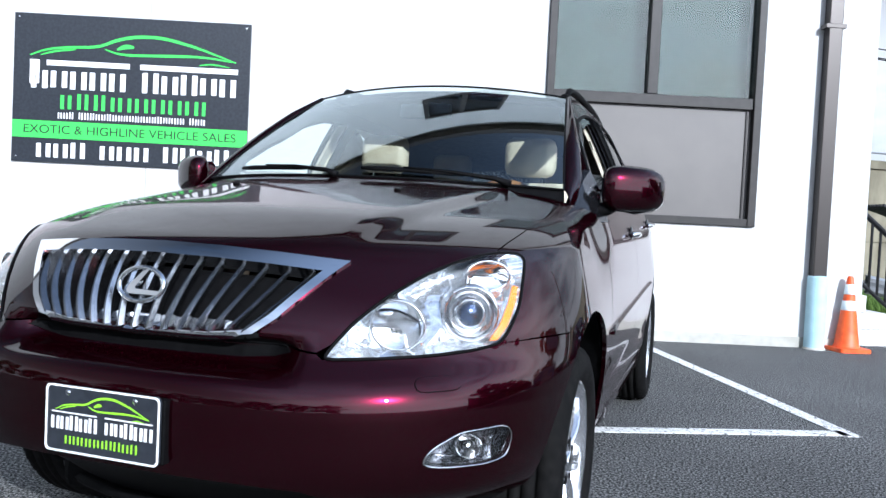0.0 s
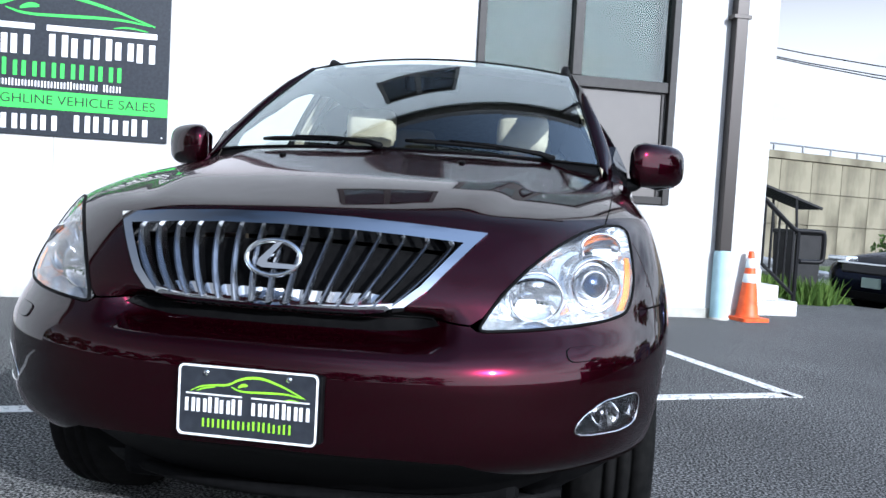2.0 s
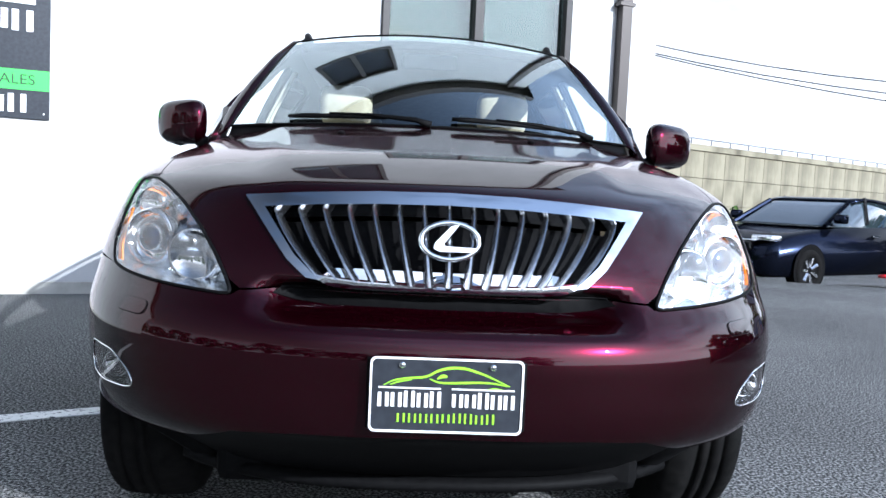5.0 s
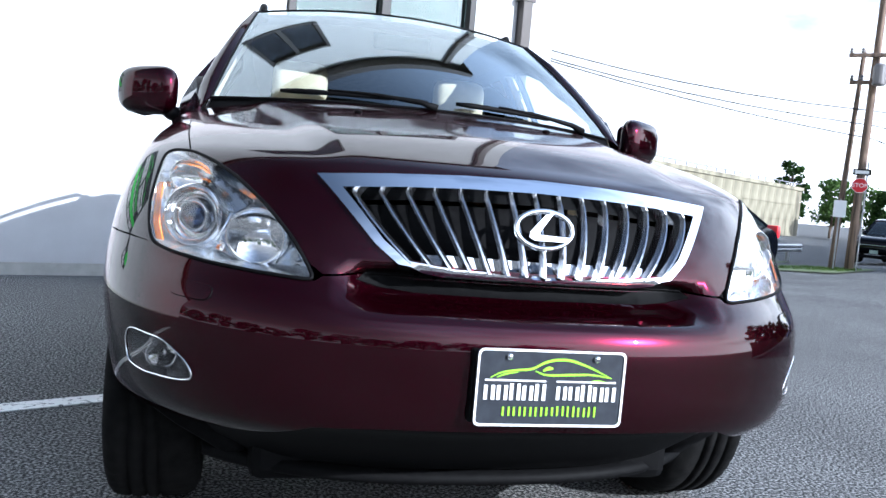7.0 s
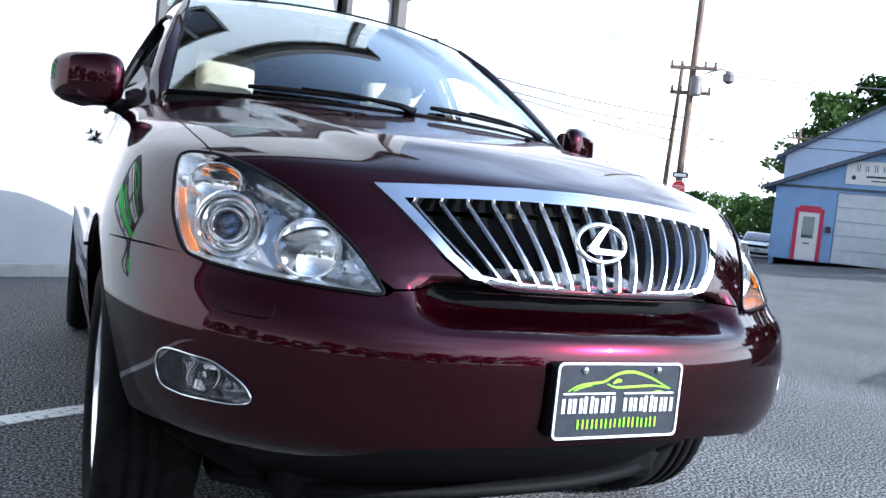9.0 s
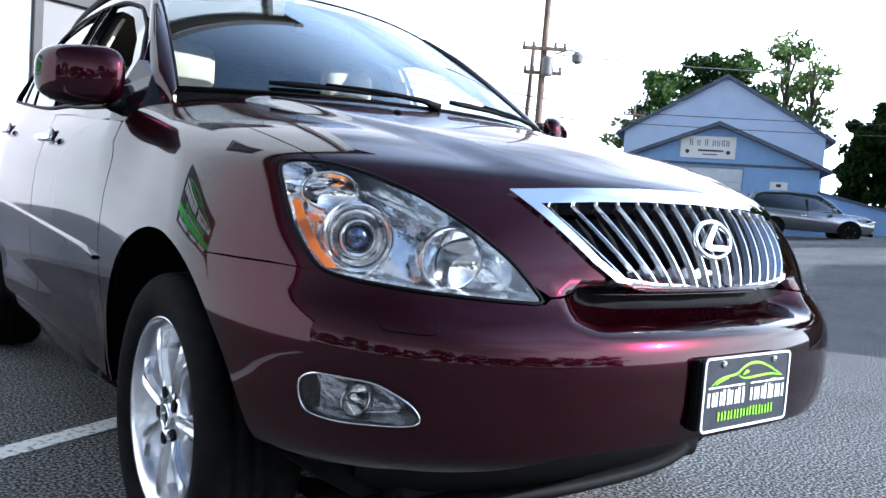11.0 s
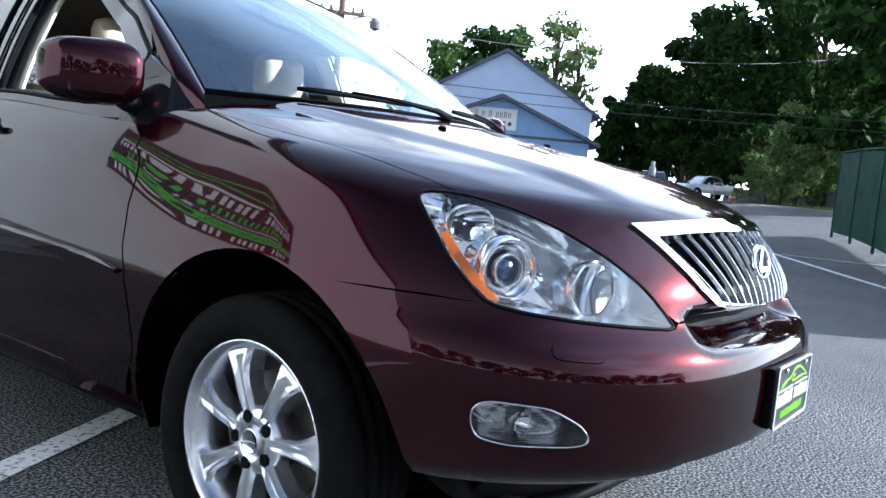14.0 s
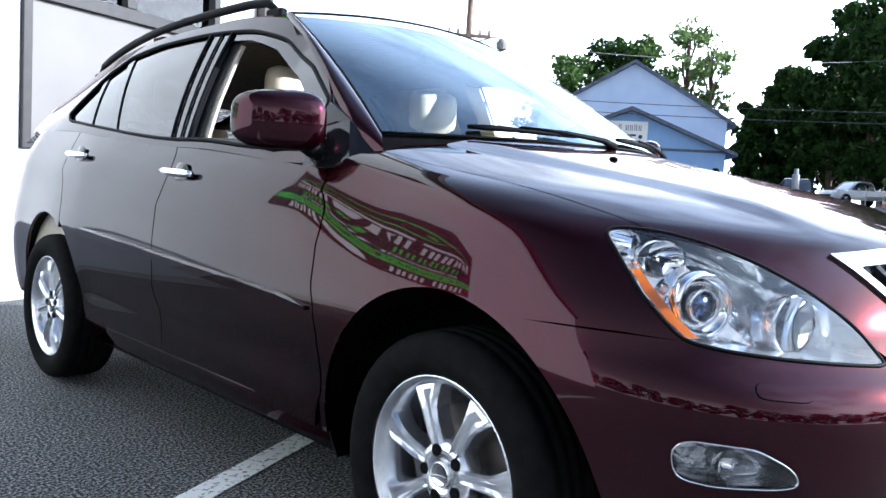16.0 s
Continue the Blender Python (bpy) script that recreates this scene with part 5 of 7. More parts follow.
# cabin
hl = panel("headliner", roof_surf, [(a * 0.97, b + 0.07 if b < 2.2 else b - 0.02) for a, b in roof_out], [], 0.16, HEADLINER, car, "taupe cloth headliner", 0.0, -0.035)
for sg in (1, -1):
    mir = lambda y, h, g=sg: Vector(((side_house(y, h).x - 0.03) * g, side_house(y, h).y, side_house(y, h).z))
    dl = rounded([sh(*p) for p in ((1.70, 1.13), (1.68, 1.27), (1.84, 1.37), (2.06, 1.47), (2.25, 1.515), (2.38, 1.52), (2.34, 1.15))], 0.02)
    dl2 = rounded([sh(*p) for p in ((2.56, 1.16), (2.62, 1.52), (3.0, 1.515), (3.24, 1.49), (3.08, 1.20))], 0.02)
    panel("door_lining", mir, [(1.55, -0.02), (1.60, 0.4), (1.95, 0.9), (2.2, 0.98), (4.2, 0.98), (4.3, 0.0)], [dl, dl2], 0.09, DARK_TRIM, car, "dark inner frame", 0.0)
    part("door_lining", box_bm(sg * 0.80 - 0.03, sg * 0.80 + 0.03, 1.5, 4.1, 0.34, 1.06, 0.02), BEIGE_TRIM, car, "beige door lining")


def build_seat(x, y, wide=0.50):
    st = part("seat", box_bm(x - wide / 2, x + wide / 2, y - 0.50, y + 0.02, 0.44, 0.64, 0.05), LEATHER, car, "ivory leather seat")
    bm = bmesh.new()
    rows = []
    for j in range(9):
        f = j / 8
        z, yy = 0.58 + 0.66 * f, y - 0.02 + 0.17 * f
        w = wide / 2 * (1.0 - 0.22 * f ** 3)
        rows.append([bm.verts.new((x + a * w, yy + b, z)) for a, b in ((-1, -0.05), (-0.75, -0.085), (-0.5, -0.05), (0.5, -0.05), (0.75, -0.085), (1, -0.05), (0.95, 0.07), (0, 0.09), (-0.95, 0.07))])
    for a, b in zip(rows, rows[1:]):
        for q in range(9):
            bm.faces.new((a[q], a[(q + 1) % 9], b[(q + 1) % 9], b[q]))
    bm.faces.new(rows[0]); bm.faces.new(rows[-1])
    bmesh.ops.recalc_face_normals(bm, faces=bm.faces)
    part("seat_back", bm, LEATHER, st, smooth=True)
    part("headrest", box_bm(x - 0.125, x + 0.125, y + 0.10, y + 0.21, 1.27, 1.46, 0.045), LEATHER, st, "ivory leather headrest", smooth=True)
    for dx in (-0.06, 0.06):
        part("headrest_post", tube(bmesh.new(), [(x + dx, y + 0.155, 1.15), (x + dx, y + 0.155, 1.29)], 0.006, 6), CHROME, st)


for x in (-0.38, 0.38):
    build_seat(x, 2.25)
    build_seat(x * 0.95, 3.30, 0.60)
bm = bmesh.new()
rows = []
for t in np.linspace(-1, 1, 19):
    a = ws_surf(float(t) * 0.98, 0.0)
    rows.append([bm.verts.new(p) for p in ((a.x, a.y + 0.03, a.z - 0.045), (a.x, a.y + 0.20, 1.130 - 0.02 * t * t), (float(t) * 0.74, 1.72, 1.10), (float(t) * 0.74, 1.80, 1.04), (float(t) * 0.74, 1.72, 0.62))])
for a, b in zip(rows, rows[1:]):
    for q in range(4):
        bm.faces.new((a[q], b[q], b[q + 1], a[q + 1]))
bmesh.ops.recalc_face_normals(bm, faces=bm.faces)
part("dashboard", bm, DARK_TRIM, car, "dark dashboard", smooth=True)
sw_m = Matrix.Translation((0.38, 1.86, 1.05)) @ Matrix.Rotation(radians(62), 4, "X")
bm = bmesh.new()
tube(bm, [sw_m @ Vector((0.19 * math.cos(2 * math.pi * k / 36), 0.19 * math.sin(2 * math.pi * k / 36), 0)) for k in range(36)], 0.015, 8, True)
sw = part("steering_wheel", bm, WOOD, car, "wood-rimmed steering wheel", smooth=True)
part("steering_boss", lathe(bmesh.new(), [(0.0, 0.03), (0.07, 0.02), (0.08, -0.02), (0.0, -0.05)], 20, "z", sw_m), BEIGE_TRIM, sw, smooth=True)
for a in (20, 160, 270):
    part("steering_spoke", tube(bmesh.new(), [sw_m @ Vector((0.06 * math.cos(radians(a)), 0.06 * math.sin(radians(a)), 0)), sw_m @ Vector((0.185 * math.cos(radians(a)), 0.185 * math.sin(radians(a)), 0))], 0.014, 6), BEIGE_TRIM, sw)
part("rear_view_mirror", box_bm(-0.12, 0.12, 1.93, 1.96, 1.49, 1.555, 0.012), BLACK_PLASTIC, car, "black interior mirror")


# ---- things at the white building ----
def build_wall_sign():
    x0, x1, z0, z1 = -3.16, -1.0, 1.40, 2.76
    sg = thing("wall_sign", "black dealership sign board with green drawing on the wall", "sign", m=WALL)
    w, h = x1 - x0, z1 - z0
    part("board", box_bm(x0, x1, -0.022, -0.001, z0, z1, 0.003), SIGN_BLACK, sg)
    X = lambda f: x0 + f * w
    Z = lambda f: z1 - f * h
    car_strokes(sg, SIGN_GREEN, X(0.07), X(0.94), Z(0.30), Z(0.11), -0.0225, 0.003)
    part("bar", box_bm(X(0.14), X(0.49), -0.0255, -0.0225, Z(0.345), Z(0.31)), SIGN_WHITE, sg)
    part("bar", box_bm(X(0.535), X(0.95), -0.0255, -0.0225, Z(0.345), Z(0.31)), SIGN_WHITE, sg)
    part("bar", box_bm(X(0.07), X(0.11), -0.0255, -0.0225, Z(0.47), Z(0.31)), SIGN_WHITE, sg)
    letter_blocks(sg, SIGN_WHITE, X(0.07), X(0.95), Z(0.50), Z(0.365), -0.0225, (5, 5), 0.003, seed=11)
    letter_blocks(sg, SIGN_GREEN, X(0.19), X(0.83), Z(0.635), Z(0.53), -0.0225, (9,), 0.003, gap=0.35, seed=12)
    letter_blocks(sg, SIGN_WHITE, X(0.19), X(0.82), Z(0.70), Z(0.655), -0.0225, (3, 19, 3), 0.003, gap=0.3, seed=13)
    part("green_band", box_bm(x0 + 0.004, x1 - 0.004, -0.0245, -0.0225, Z(0.835), Z(0.72)), SIGN_GREEN, sg)
    letter_blocks(sg, SIGN_WHITE, X(0.10), X(0.93), Z(0.965), Z(0.86), -0.0225, (3, 3, 4), 0.003, gap=0.18, seed=14)
    for fx, fz in ((0.02, 0.03), (0.98, 0.03), (0.02, 0.97), (0.98, 0.97)):
        part("screw", lathe(bmesh.new(), [(0.010, -0.022), (0.009, -0.027), (0.0, -0.028)], 10, "y", Matrix.Translation((X(fx), 0, Z(fz)))), CHROME, sg)
    tx = bpy.data.curves.new("slogan", "FONT")
    tx.body = "EXOTIC & HIGHLINE VEHICLE SALES"
    tx.size, tx.align_x, tx.align_y, tx.extrude = 0.112, "CENTER", "CENTER", 0.0015
    to = new("slogan", tx)
    to.parent = sg
    to.matrix_basis = Matrix.Translation((X(0.5), -0.026, Z(0.7785))) @ Matrix.Rotation(radians(90), 4, "X")
    tx.materials.append(SIGN_BLACK)
    bpy.context.view_layer.update()
    wd = to.dimensions.x
    to.scale = (0.90 * w / max(wd, 0.1), 1.0, 1.0)


build_wall_sign()
for x in (-1.93, -8.0):
    tagged(part("trim", box_bm(x - 0.004, x + 0.004, -0.003, 0.0, 0.12, TOP - 0.02), CONCRETE, None, m=WALL), "thin joint strip in the white wall", "joint", kind="structure")

p = Vector((2.18, 6.90, 0))
bol = thing("bollard", "pale blue painted steel bollard by the downspout", "bollard", m=Matrix.Translation(p))
part("post", lathe(bmesh.new(), [(0.092, -0.05), (0.092, 0.675), (0.086, 0.69), (0.0, 0.70)], 28, "z"), PALE_BLUE, bol, smooth=False)
part("base_collar", lathe(bmesh.new(), [(0.105, 0.0), (0.100, 0.015), (0.093, 0.018)], 24, "z"), CONCRETE, bol)

cone = thing("traffic_cone", "orange traffic cone with two white bands on a square base", "cone", m=Matrix.Translation((2.47, 6.98, 0)) @ Matrix.Rotation(radians(28), 4, "Z"))
part("base", prism(bmesh.new(), round_rect(-0.16, 0.16, -0.16, 0.16, 0.035), 0.035, "z", 0.0), ORANGE, cone)


def cone_r(z):
    return 0.112 + (0.026 - 0.112) * (z - 0.035) / (0.71 - 0.035)


part("body", lathe(bmesh.new(), [(0.126, 0.034), (0.117, 0.045)] + [(cone_r(z), z) for z in (0.06, 0.20, 0.40, 0.55, 0.69)] + [(0.022, 0.705), (0.0, 0.706)], 32, "z"), ORANGE, cone, smooth=True)
for z0, z1 in ((0.385, 0.475), (0.535, 0.63)):
    part("band", lathe(bmesh.new(), [(cone_r(z0) + 0.001, z0), (cone_r(z0) + 0.003, z0 + 0.002), (cone_r(z1) + 0.003, z1 - 0.002), (cone_r(z1) + 0.001, z1)], 32, "z"), SIGN_WHITE, cone, "white reflective band", smooth=True)

# granite steps with a black handrail beside the building corner
GRANITE = add_noise(material("granite", (0.62, 0.61, 0.59), 0.75), 30, (0.48, 0.47, 0.46), (0.70, 0.69, 0.67), bump=0.25, bump_scale=120, second=(4, 0.1))
BLACK_IRON = material("black_iron", (0.006, 0.006, 0.007), 0.45, Specular_IOR_Level=0.2)
st = thing("steps", "pale granite steps beside the white wall", "steps", m=WALL)
for i, (u1, z0, z1) in enumerate(((5.58, -0.1, 0.16), (5.34, 0.16, 0.33), (5.12, 0.33, 0.50), (4.99, 0.50, 0.66))):
    part("step", box_bm(CORNER + 0.02, u1, 0.35, 1.6, z0, z1 - 0.002, 0.012), GRANITE, st)
hr = thing("handrail", "black iron stair handrail with upright bars", "handrail", m=WALL)
top = [(4.93, 1.50), (5.62, 0.93), (5.95, 0.93), (5.99, 0.90), (5.99, 0.62), (5.95, 0.59), (5.70, 0.59)]
part("rail", tube(bmesh.new(), [(u, 0.55, z) for u, z in rounded(top, 0.03, False)], 0.028, 8), BLACK_IRON, hr, smooth=True)
part("lower_rail", tube(bmesh.new(), [(4.93, 0.55, 0.80), (5.64, 0.55, 0.22)], 0.020, 8), BLACK_IRON, hr)
for i in range(8):
    u = 4.97 + 0.09 * i
    zt, zb = 1.50 - (u - 4.93) * 0.826, 0.80 - (u - 4.93) * 0.817
    part("baluster", tube(bmesh.new(), [(u, 0.55, zb), (u, 0.55, zt)], 0.014, 6), BLACK_IRON, hr)
part("newel", tube(bmesh.new(), [(5.66, 0.55, 0.0), (5.66, 0.55, 0.95)], 0.024, 8), BLACK_IRON, hr)

BIN_BLACK = add_noise(material("bin_black", (0.01, 0.01, 0.011), 0.5, Specular_IOR_Level=0.25), 10, (0.008, 0.008, 0.009), (0.014, 0.014, 0.015))
p = Vector((3.57, 9.96, ground_z(3.57, 9.96)))
bn = thing("waste_bin", "black slatted waste bin with its lid up", "bin", m=Matrix.Translation(p) @ Matrix.Rotation(radians(16), 4, "Z"))
part("body", prism(bmesh.new(), [(-0.04, 0.0), (0.30, 0.0), (0.34, 0.92), (-0.08, 0.92)], 0.5, "y", -0.25), BIN_BLACK, bn)
part("rim", box_bm(-0.10, 0.37, -0.28, 0.28, 0.90, 0.96, 0.015), BIN_BLACK, bn)
lidm = Matrix.Translation((-0.30, 0, 1.42)) @ Matrix.Rotation(radians(18), 4, "Y")
for i in range(7):
    bm = box_bm(-0.25, 0.60, -0.31 + 0.09 * i, -0.25 + 0.09 * i, 0.0, 0.035, 0.006)
    bmesh.ops.transform(bm, matrix=lidm, verts=bm.verts)
    part("lid_slat", bm, BIN_BLACK, bn, "black lid slat" if i == 0 else "")
for y in (-0.29, 0.29):
    part("lid_post", tube(bmesh.new(), [(-0.06, y, 0.92), (-0.10, y, 1.40)], 0.018, 6), BIN_BLACK, bn)


# ---- trees, shrubs, grass ----
BARK = add_noise(material("bark", (0.12, 0.085, 0.06), 0.9), 6, (0.07, 0.05, 0.035), (0.17, 0.12, 0.085), bump=0.6, bump_scale=40, stretch=(1, 1, 0.25))


def leaf_material(name, c1, c2):
    m = material(name, c1, 0.7, 0.0, Specular_IOR_Level=0.12)
    nt = m.node_tree
    b = nt.nodes["Principled BSDF"]
    g = nt.nodes.new("ShaderNodeNewGeometry")
    rp = nt.nodes.new("ShaderNodeMix")
    rp.data_type = "RGBA"
    rp.inputs["A"].default_value, rp.inputs["B"].default_value = (*c1, 1), (*c2, 1)
    nt.links.new(g.outputs["Random Per Island"], rp.inputs["Factor"])
    nt.links.new(rp.outputs["Result"], b.inputs["Base Color"])
    out = nt.nodes["Material Output"]
    tl = nt.nodes.new("ShaderNodeBsdfTranslucent")
    nt.links.new(rp.outputs["Result"], tl.inputs["Color"])
    mx = nt.nodes.new("ShaderNodeMixShader")
    mx.inputs["Fac"].default_value = 0.3
    nt.links.new(b.outputs["BSDF"], mx.inputs[1])
    nt.links.new(tl.outputs["BSDF"], mx.inputs[2])
    nt.links.new(mx.outputs["Shader"], out.inputs["Surface"])
    return m


LEAF_DARK = leaf_material("dark_leaves", (0.008, 0.023, 0.005), (0.036, 0.08, 0.015))
LEAF_MID = leaf_material("green_leaves", (0.035, 0.075, 0.018), (0.10, 0.17, 0.045))
LEAF_LIGHT = leaf_material("light_leaves", (0.10, 0.16, 0.05), (0.20, 0.28, 0.10))
GRASS = leaf_material("grass_blades", (0.05, 0.10, 0.02), (0.14, 0.22, 0.05))


def leaf_cloud(name, clumps, n, size, mat, parent, seed, label=""):
    """Many small leaves gathered round clump centres (x, y, z, radius)."""
    rng = np.random.default_rng(seed)
    cl = np.array(clumps, float)
    wgt = cl[:, 3] ** 2
    pick = rng.choice(len(cl), n, p=wgt / wgt.sum())
    d = rng.normal(size=(n, 3))
    d /= np.linalg.norm(d, axis=1)[:, None]
    rad = cl[pick, 3] * (0.55 + 0.45 * rng.random(n)) * (1 + 0.12 * rng.normal(size=n))
    c = cl[pick, :3] + d * rad[:, None] * (1.0, 1.0, 0.8)
    a = rng.normal(size=(n, 3))
    a /= np.linalg.norm(a, axis=1)[:, None]
    b = np.cross(a, rng.normal(size=(n, 3)))
    b /= np.linalg.norm(b, axis=1)[:, None]
    s = size * (0.6 + 0.8 * rng.random(n))[:, None]
    v = np.stack([c - a * s, c + b * s * 0.45, c + a * s, c - b * s * 0.45], 1).reshape(-1, 3)
    me = bpy.data.meshes.new(name)
    me.from_pydata(v.tolist(), [], (np.arange(4 * n).reshape(-1, 4)).tolist())
    me.materials.append(mat)
    ob = new(name, me)
    ob.parent = parent
    if label:
        ob["label"] = label
    return ob


def build_tree(x, y, height, spread, seed, mat, leaves, label, low=0.25, leaf=0.16, lean=0.0):
    rng = random.Random(seed)
    z0 = ground_z(x, y)
    t = thing("tree", label, "tree", "trees behind the lot", m=Matrix.Translation((x, y, z0)))
    bm = bmesh.new()
    tp = [Vector((lean * height * (k / 6) ** 2 + rng.uniform(-0.1, 0.1), rng.uniform(-0.1, 0.1), -0.2 + height * 0.85 * k / 6)) for k in range(7)]
    r0 = height * 0.022
    tube(bm, tp, [r0 * (1 - 0.13 * k) for k in range(7)], 8)
    clumps = []
    for i in range(15):
        f = low + (0.95 - low) * (i + 0.5) / 15
        base = tp[min(int(f / 0.85 * 6), 6)].copy()
        base.z = height * f * 0.9
        a = 2.4 * i + rng.uniform(-0.4, 0.4)
        reach = spread * (0.35 + 0.65 * math.sin(math.pi * min(0.95, 0.25 + 0.75 * (f - low) / (1 - low)))) * rng.uniform(0.55, 1.0)
        tip = base + Vector((math.cos(a) * reach, math.sin(a) * reach, height * 0.10 * rng.uniform(0.5, 1.3)))
        tube(bm, [base - Vector((0, 0, 0.08 * height)), base.lerp(tip, 0.5) + Vector((0, 0, 0.02 * height)), tip], [r0 * 0.35, r0 * 0.2, r0 * 0.05], 5)
        for _ in range(3):
            c = base.lerp(tip, rng.uniform(0.45, 1.05))
            clumps.append((c.x + rng.uniform(-1, 1) * spread * 0.15, c.y + rng.uniform(-1, 1) * spread * 0.15, c.z + rng.uniform(-0.3, 0.5) * spread * 0.2, spread * rng.uniform(0.14, 0.30)))
    clumps.append((tp[-1].x, tp[-1].y, height * 0.93, spread * 0.22))
    part("trunk", bm, BARK, t, "brown bark trunk and limbs", smooth=True)
    leaf_cloud("crown", clumps, leaves, leaf, mat, t, seed, "leafy crown")
    return t


def polar(az, dist):
    return -1.6 + dist * math.sin(radians(az)), -0.8 + dist * math.cos(radians(az))


# behind the blue garage
for i, (az, d, h, sp, mt, n, lf) in enumerate(((52.3, 56, 10.5, 3.6, LEAF_MID, 4200, 0.22), (54.6, 60, 12.6, 3.6, LEAF_DARK, 4200, 0.22), (56.6, 62, 13.2, 3.2, LEAF_MID, 3800, 0.22), (59.4, 58, 13.6, 2.6, LEAF_LIGHT, 1800, 0.20), (61.0, 57, 12.0, 2.2, LEAF_LIGHT, 1200, 0.20), (50.2, 58, 7.5, 2.8, LEAF_LIGHT, 2200, 0.2))):
    x, y = polar(az, d)
    build_tree(x, y, h, sp, 20 + i, mt, n, "tall leafy tree behind the blue garage" if mt is not LEAF_LIGHT else "slender light-green tree behind the blue garage", 0.35, lf)
# the dark wood on the right
for i, (az, d, h, sp) in enumerate(((65.0, 92, 10.5, 4.8), (66.6, 90, 14, 5.5), (68.8, 86, 16.5, 6.0), (71.0, 80, 18.5, 6.5), (73.6, 72, 19.5, 7.0), (76.5, 67, 20.0, 7.0), (80.6, 55, 18.5, 5.4), (83.5, 44, 17.0, 6.0), (88.0, 38, 15.0, 5.5), (69.9, 93, 13.0, 6.5), (74.8, 84, 14.0, 7.0), (78.0, 74, 12.0, 7.0))):
    x, y = polar(az, d)
    build_tree(x, y, h, sp, 60 + i, LEAF_DARK, 9000, "large dark green deciduous tree at the edge of the lot", 0.08, 0.36)
for i, (az, d, h) in enumerate(((75.0, 55, 4.8), (75.8, 54, 6.4), (76.8, 53, 5.2), (77.7, 54, 3.8), (74.1, 57, 3.2))):
    x, y = polar(az, d)
    build_tree(x, y, h, 2.1, 90 + i, LEAF_LIGHT, 2600, "bright green bushy young tree before the dark wood", 0.05, 0.15)
# unseen trees added beyond the lot, behind the walk, to hide the low sky
for i in range(12):
    az = 158 + 11.5 * i
    d = 46 + 5 * math.sin(2.3 * i)
    x, y = polar(az, d)
    build_tree(x, y, 11.5 + 1.5 * math.sin(1.7 * i), 6.5, 200 + i, LEAF_DARK, 1400, "dark green tree added out of view beyond the lot", 0.06, 0.6)
# shrubs over the highway wall and by the road
for i, (az, d, h, sp, mt) in enumerate(((37.6, 105, 9.0, 2.4, LEAF_DARK), (40.2, 110, 7.4, 3.2, LEAF_MID), (41.8, 112, 6.8, 3.5, LEAF_MID), (43.6, 100, 6.0, 3.0, LEAF_DARK), (45.4, 95, 5.6, 3.6, LEAF_MID), (47.6, 85, 5.4, 3.6, LEAF_MID), (49.2, 75, 4.8, 3.0, LEAF_MID))):
    x, y = polar(az, d)
    build_tree(x, y, h, sp, 120 + i, mt, 1500, "green tree beyond the road", 0.2, 0.3)


def build_shrub(x, y, h, seed, label):
    rng = random.Random(seed)
    z0 = ground_z(x, y)
    s = thing("shrub", label, "shrub", m=Matrix.Translation((x, y, z0)))
    bm = bmesh.new()
    clumps = []
    for i in range(16):
        a = 2.4 * i
        tip = Vector((math.cos(a) * h * rng.uniform(0.2, 0.55), math.sin(a) * h * rng.uniform(0.2, 0.55), h * rng.uniform(0.5, 1.0)))
        tube(bm, [(0, 0, -0.05), tip * 0.5 + Vector((0, 0, 0.12)), tip], [0.014, 0.009, 0.004], 5)
        for f in (0.45, 0.6, 0.75, 0.9, 1.0):
            clumps.append((*(tip * f + Vector((rng.uniform(-0.06, 0.06), rng.uniform(-0.06, 0.06), 0.05))), 0.09))
    part("stems", bm, BARK, s)
    leaf_cloud("leaves", clumps, 1300, 0.05, LEAF_MID, s, seed, "small green leaves")


build_shrub(6.5, 13.2, 1.45, 5, "sumac-like green shrub behind the parked sedan")


def build_grass(name, pts, n, h, seed, label):
    """Blades over a strip of ground: pts are four corners."""
    rng = np.random.default_rng(seed)
    a, b, c, d = (np.array(q, float) for q in pts)
    u, v = rng.random(n)[:, None], rng.random(n)[:, None]
    xy = (a * (1 - u) + b * u) * (1 - v) + (d * (1 - u) + c * u) * v
    z = np.array([ground_z(x, y) for x, y in xy])
    hh = h * (0.4 + 0.9 * rng.random(n))
    ang = rng.random(n) * 6.283
    w = 0.012 + 0.03 * h
    dx, dy = np.cos(ang) * w, np.sin(ang) * w
    lean = rng.normal(size=(n, 2)) * hh[:, None] * 0.3
    vs = np.empty((n, 3, 3))
    vs[:, 0] = np.c_[xy[:, 0] - dx, xy[:, 1] - dy, z - 0.02]
    vs[:, 1] = np.c_[xy[:, 0] + dx, xy[:, 1] + dy, z - 0.02]
    vs[:, 2] = np.c_[xy[:, 0] + lean[:, 0], xy[:, 1] + lean[:, 1], z + hh]
    me = bpy.data.meshes.new(name)
    me.from_pydata(vs.reshape(-1, 3).tolist(), [], np.arange(3 * n).reshape(-1, 3).tolist())
    me.materials.append(GRASS)
    return tagged(new(name, me), label, "grass", kind="stuff")


TURF = add_noise(material("turf", (0.07, 0.11, 0.03), 0.9), 4, (0.05, 0.085, 0.02), (0.11, 0.15, 0.05), bump=0.3, bump_scale=60)


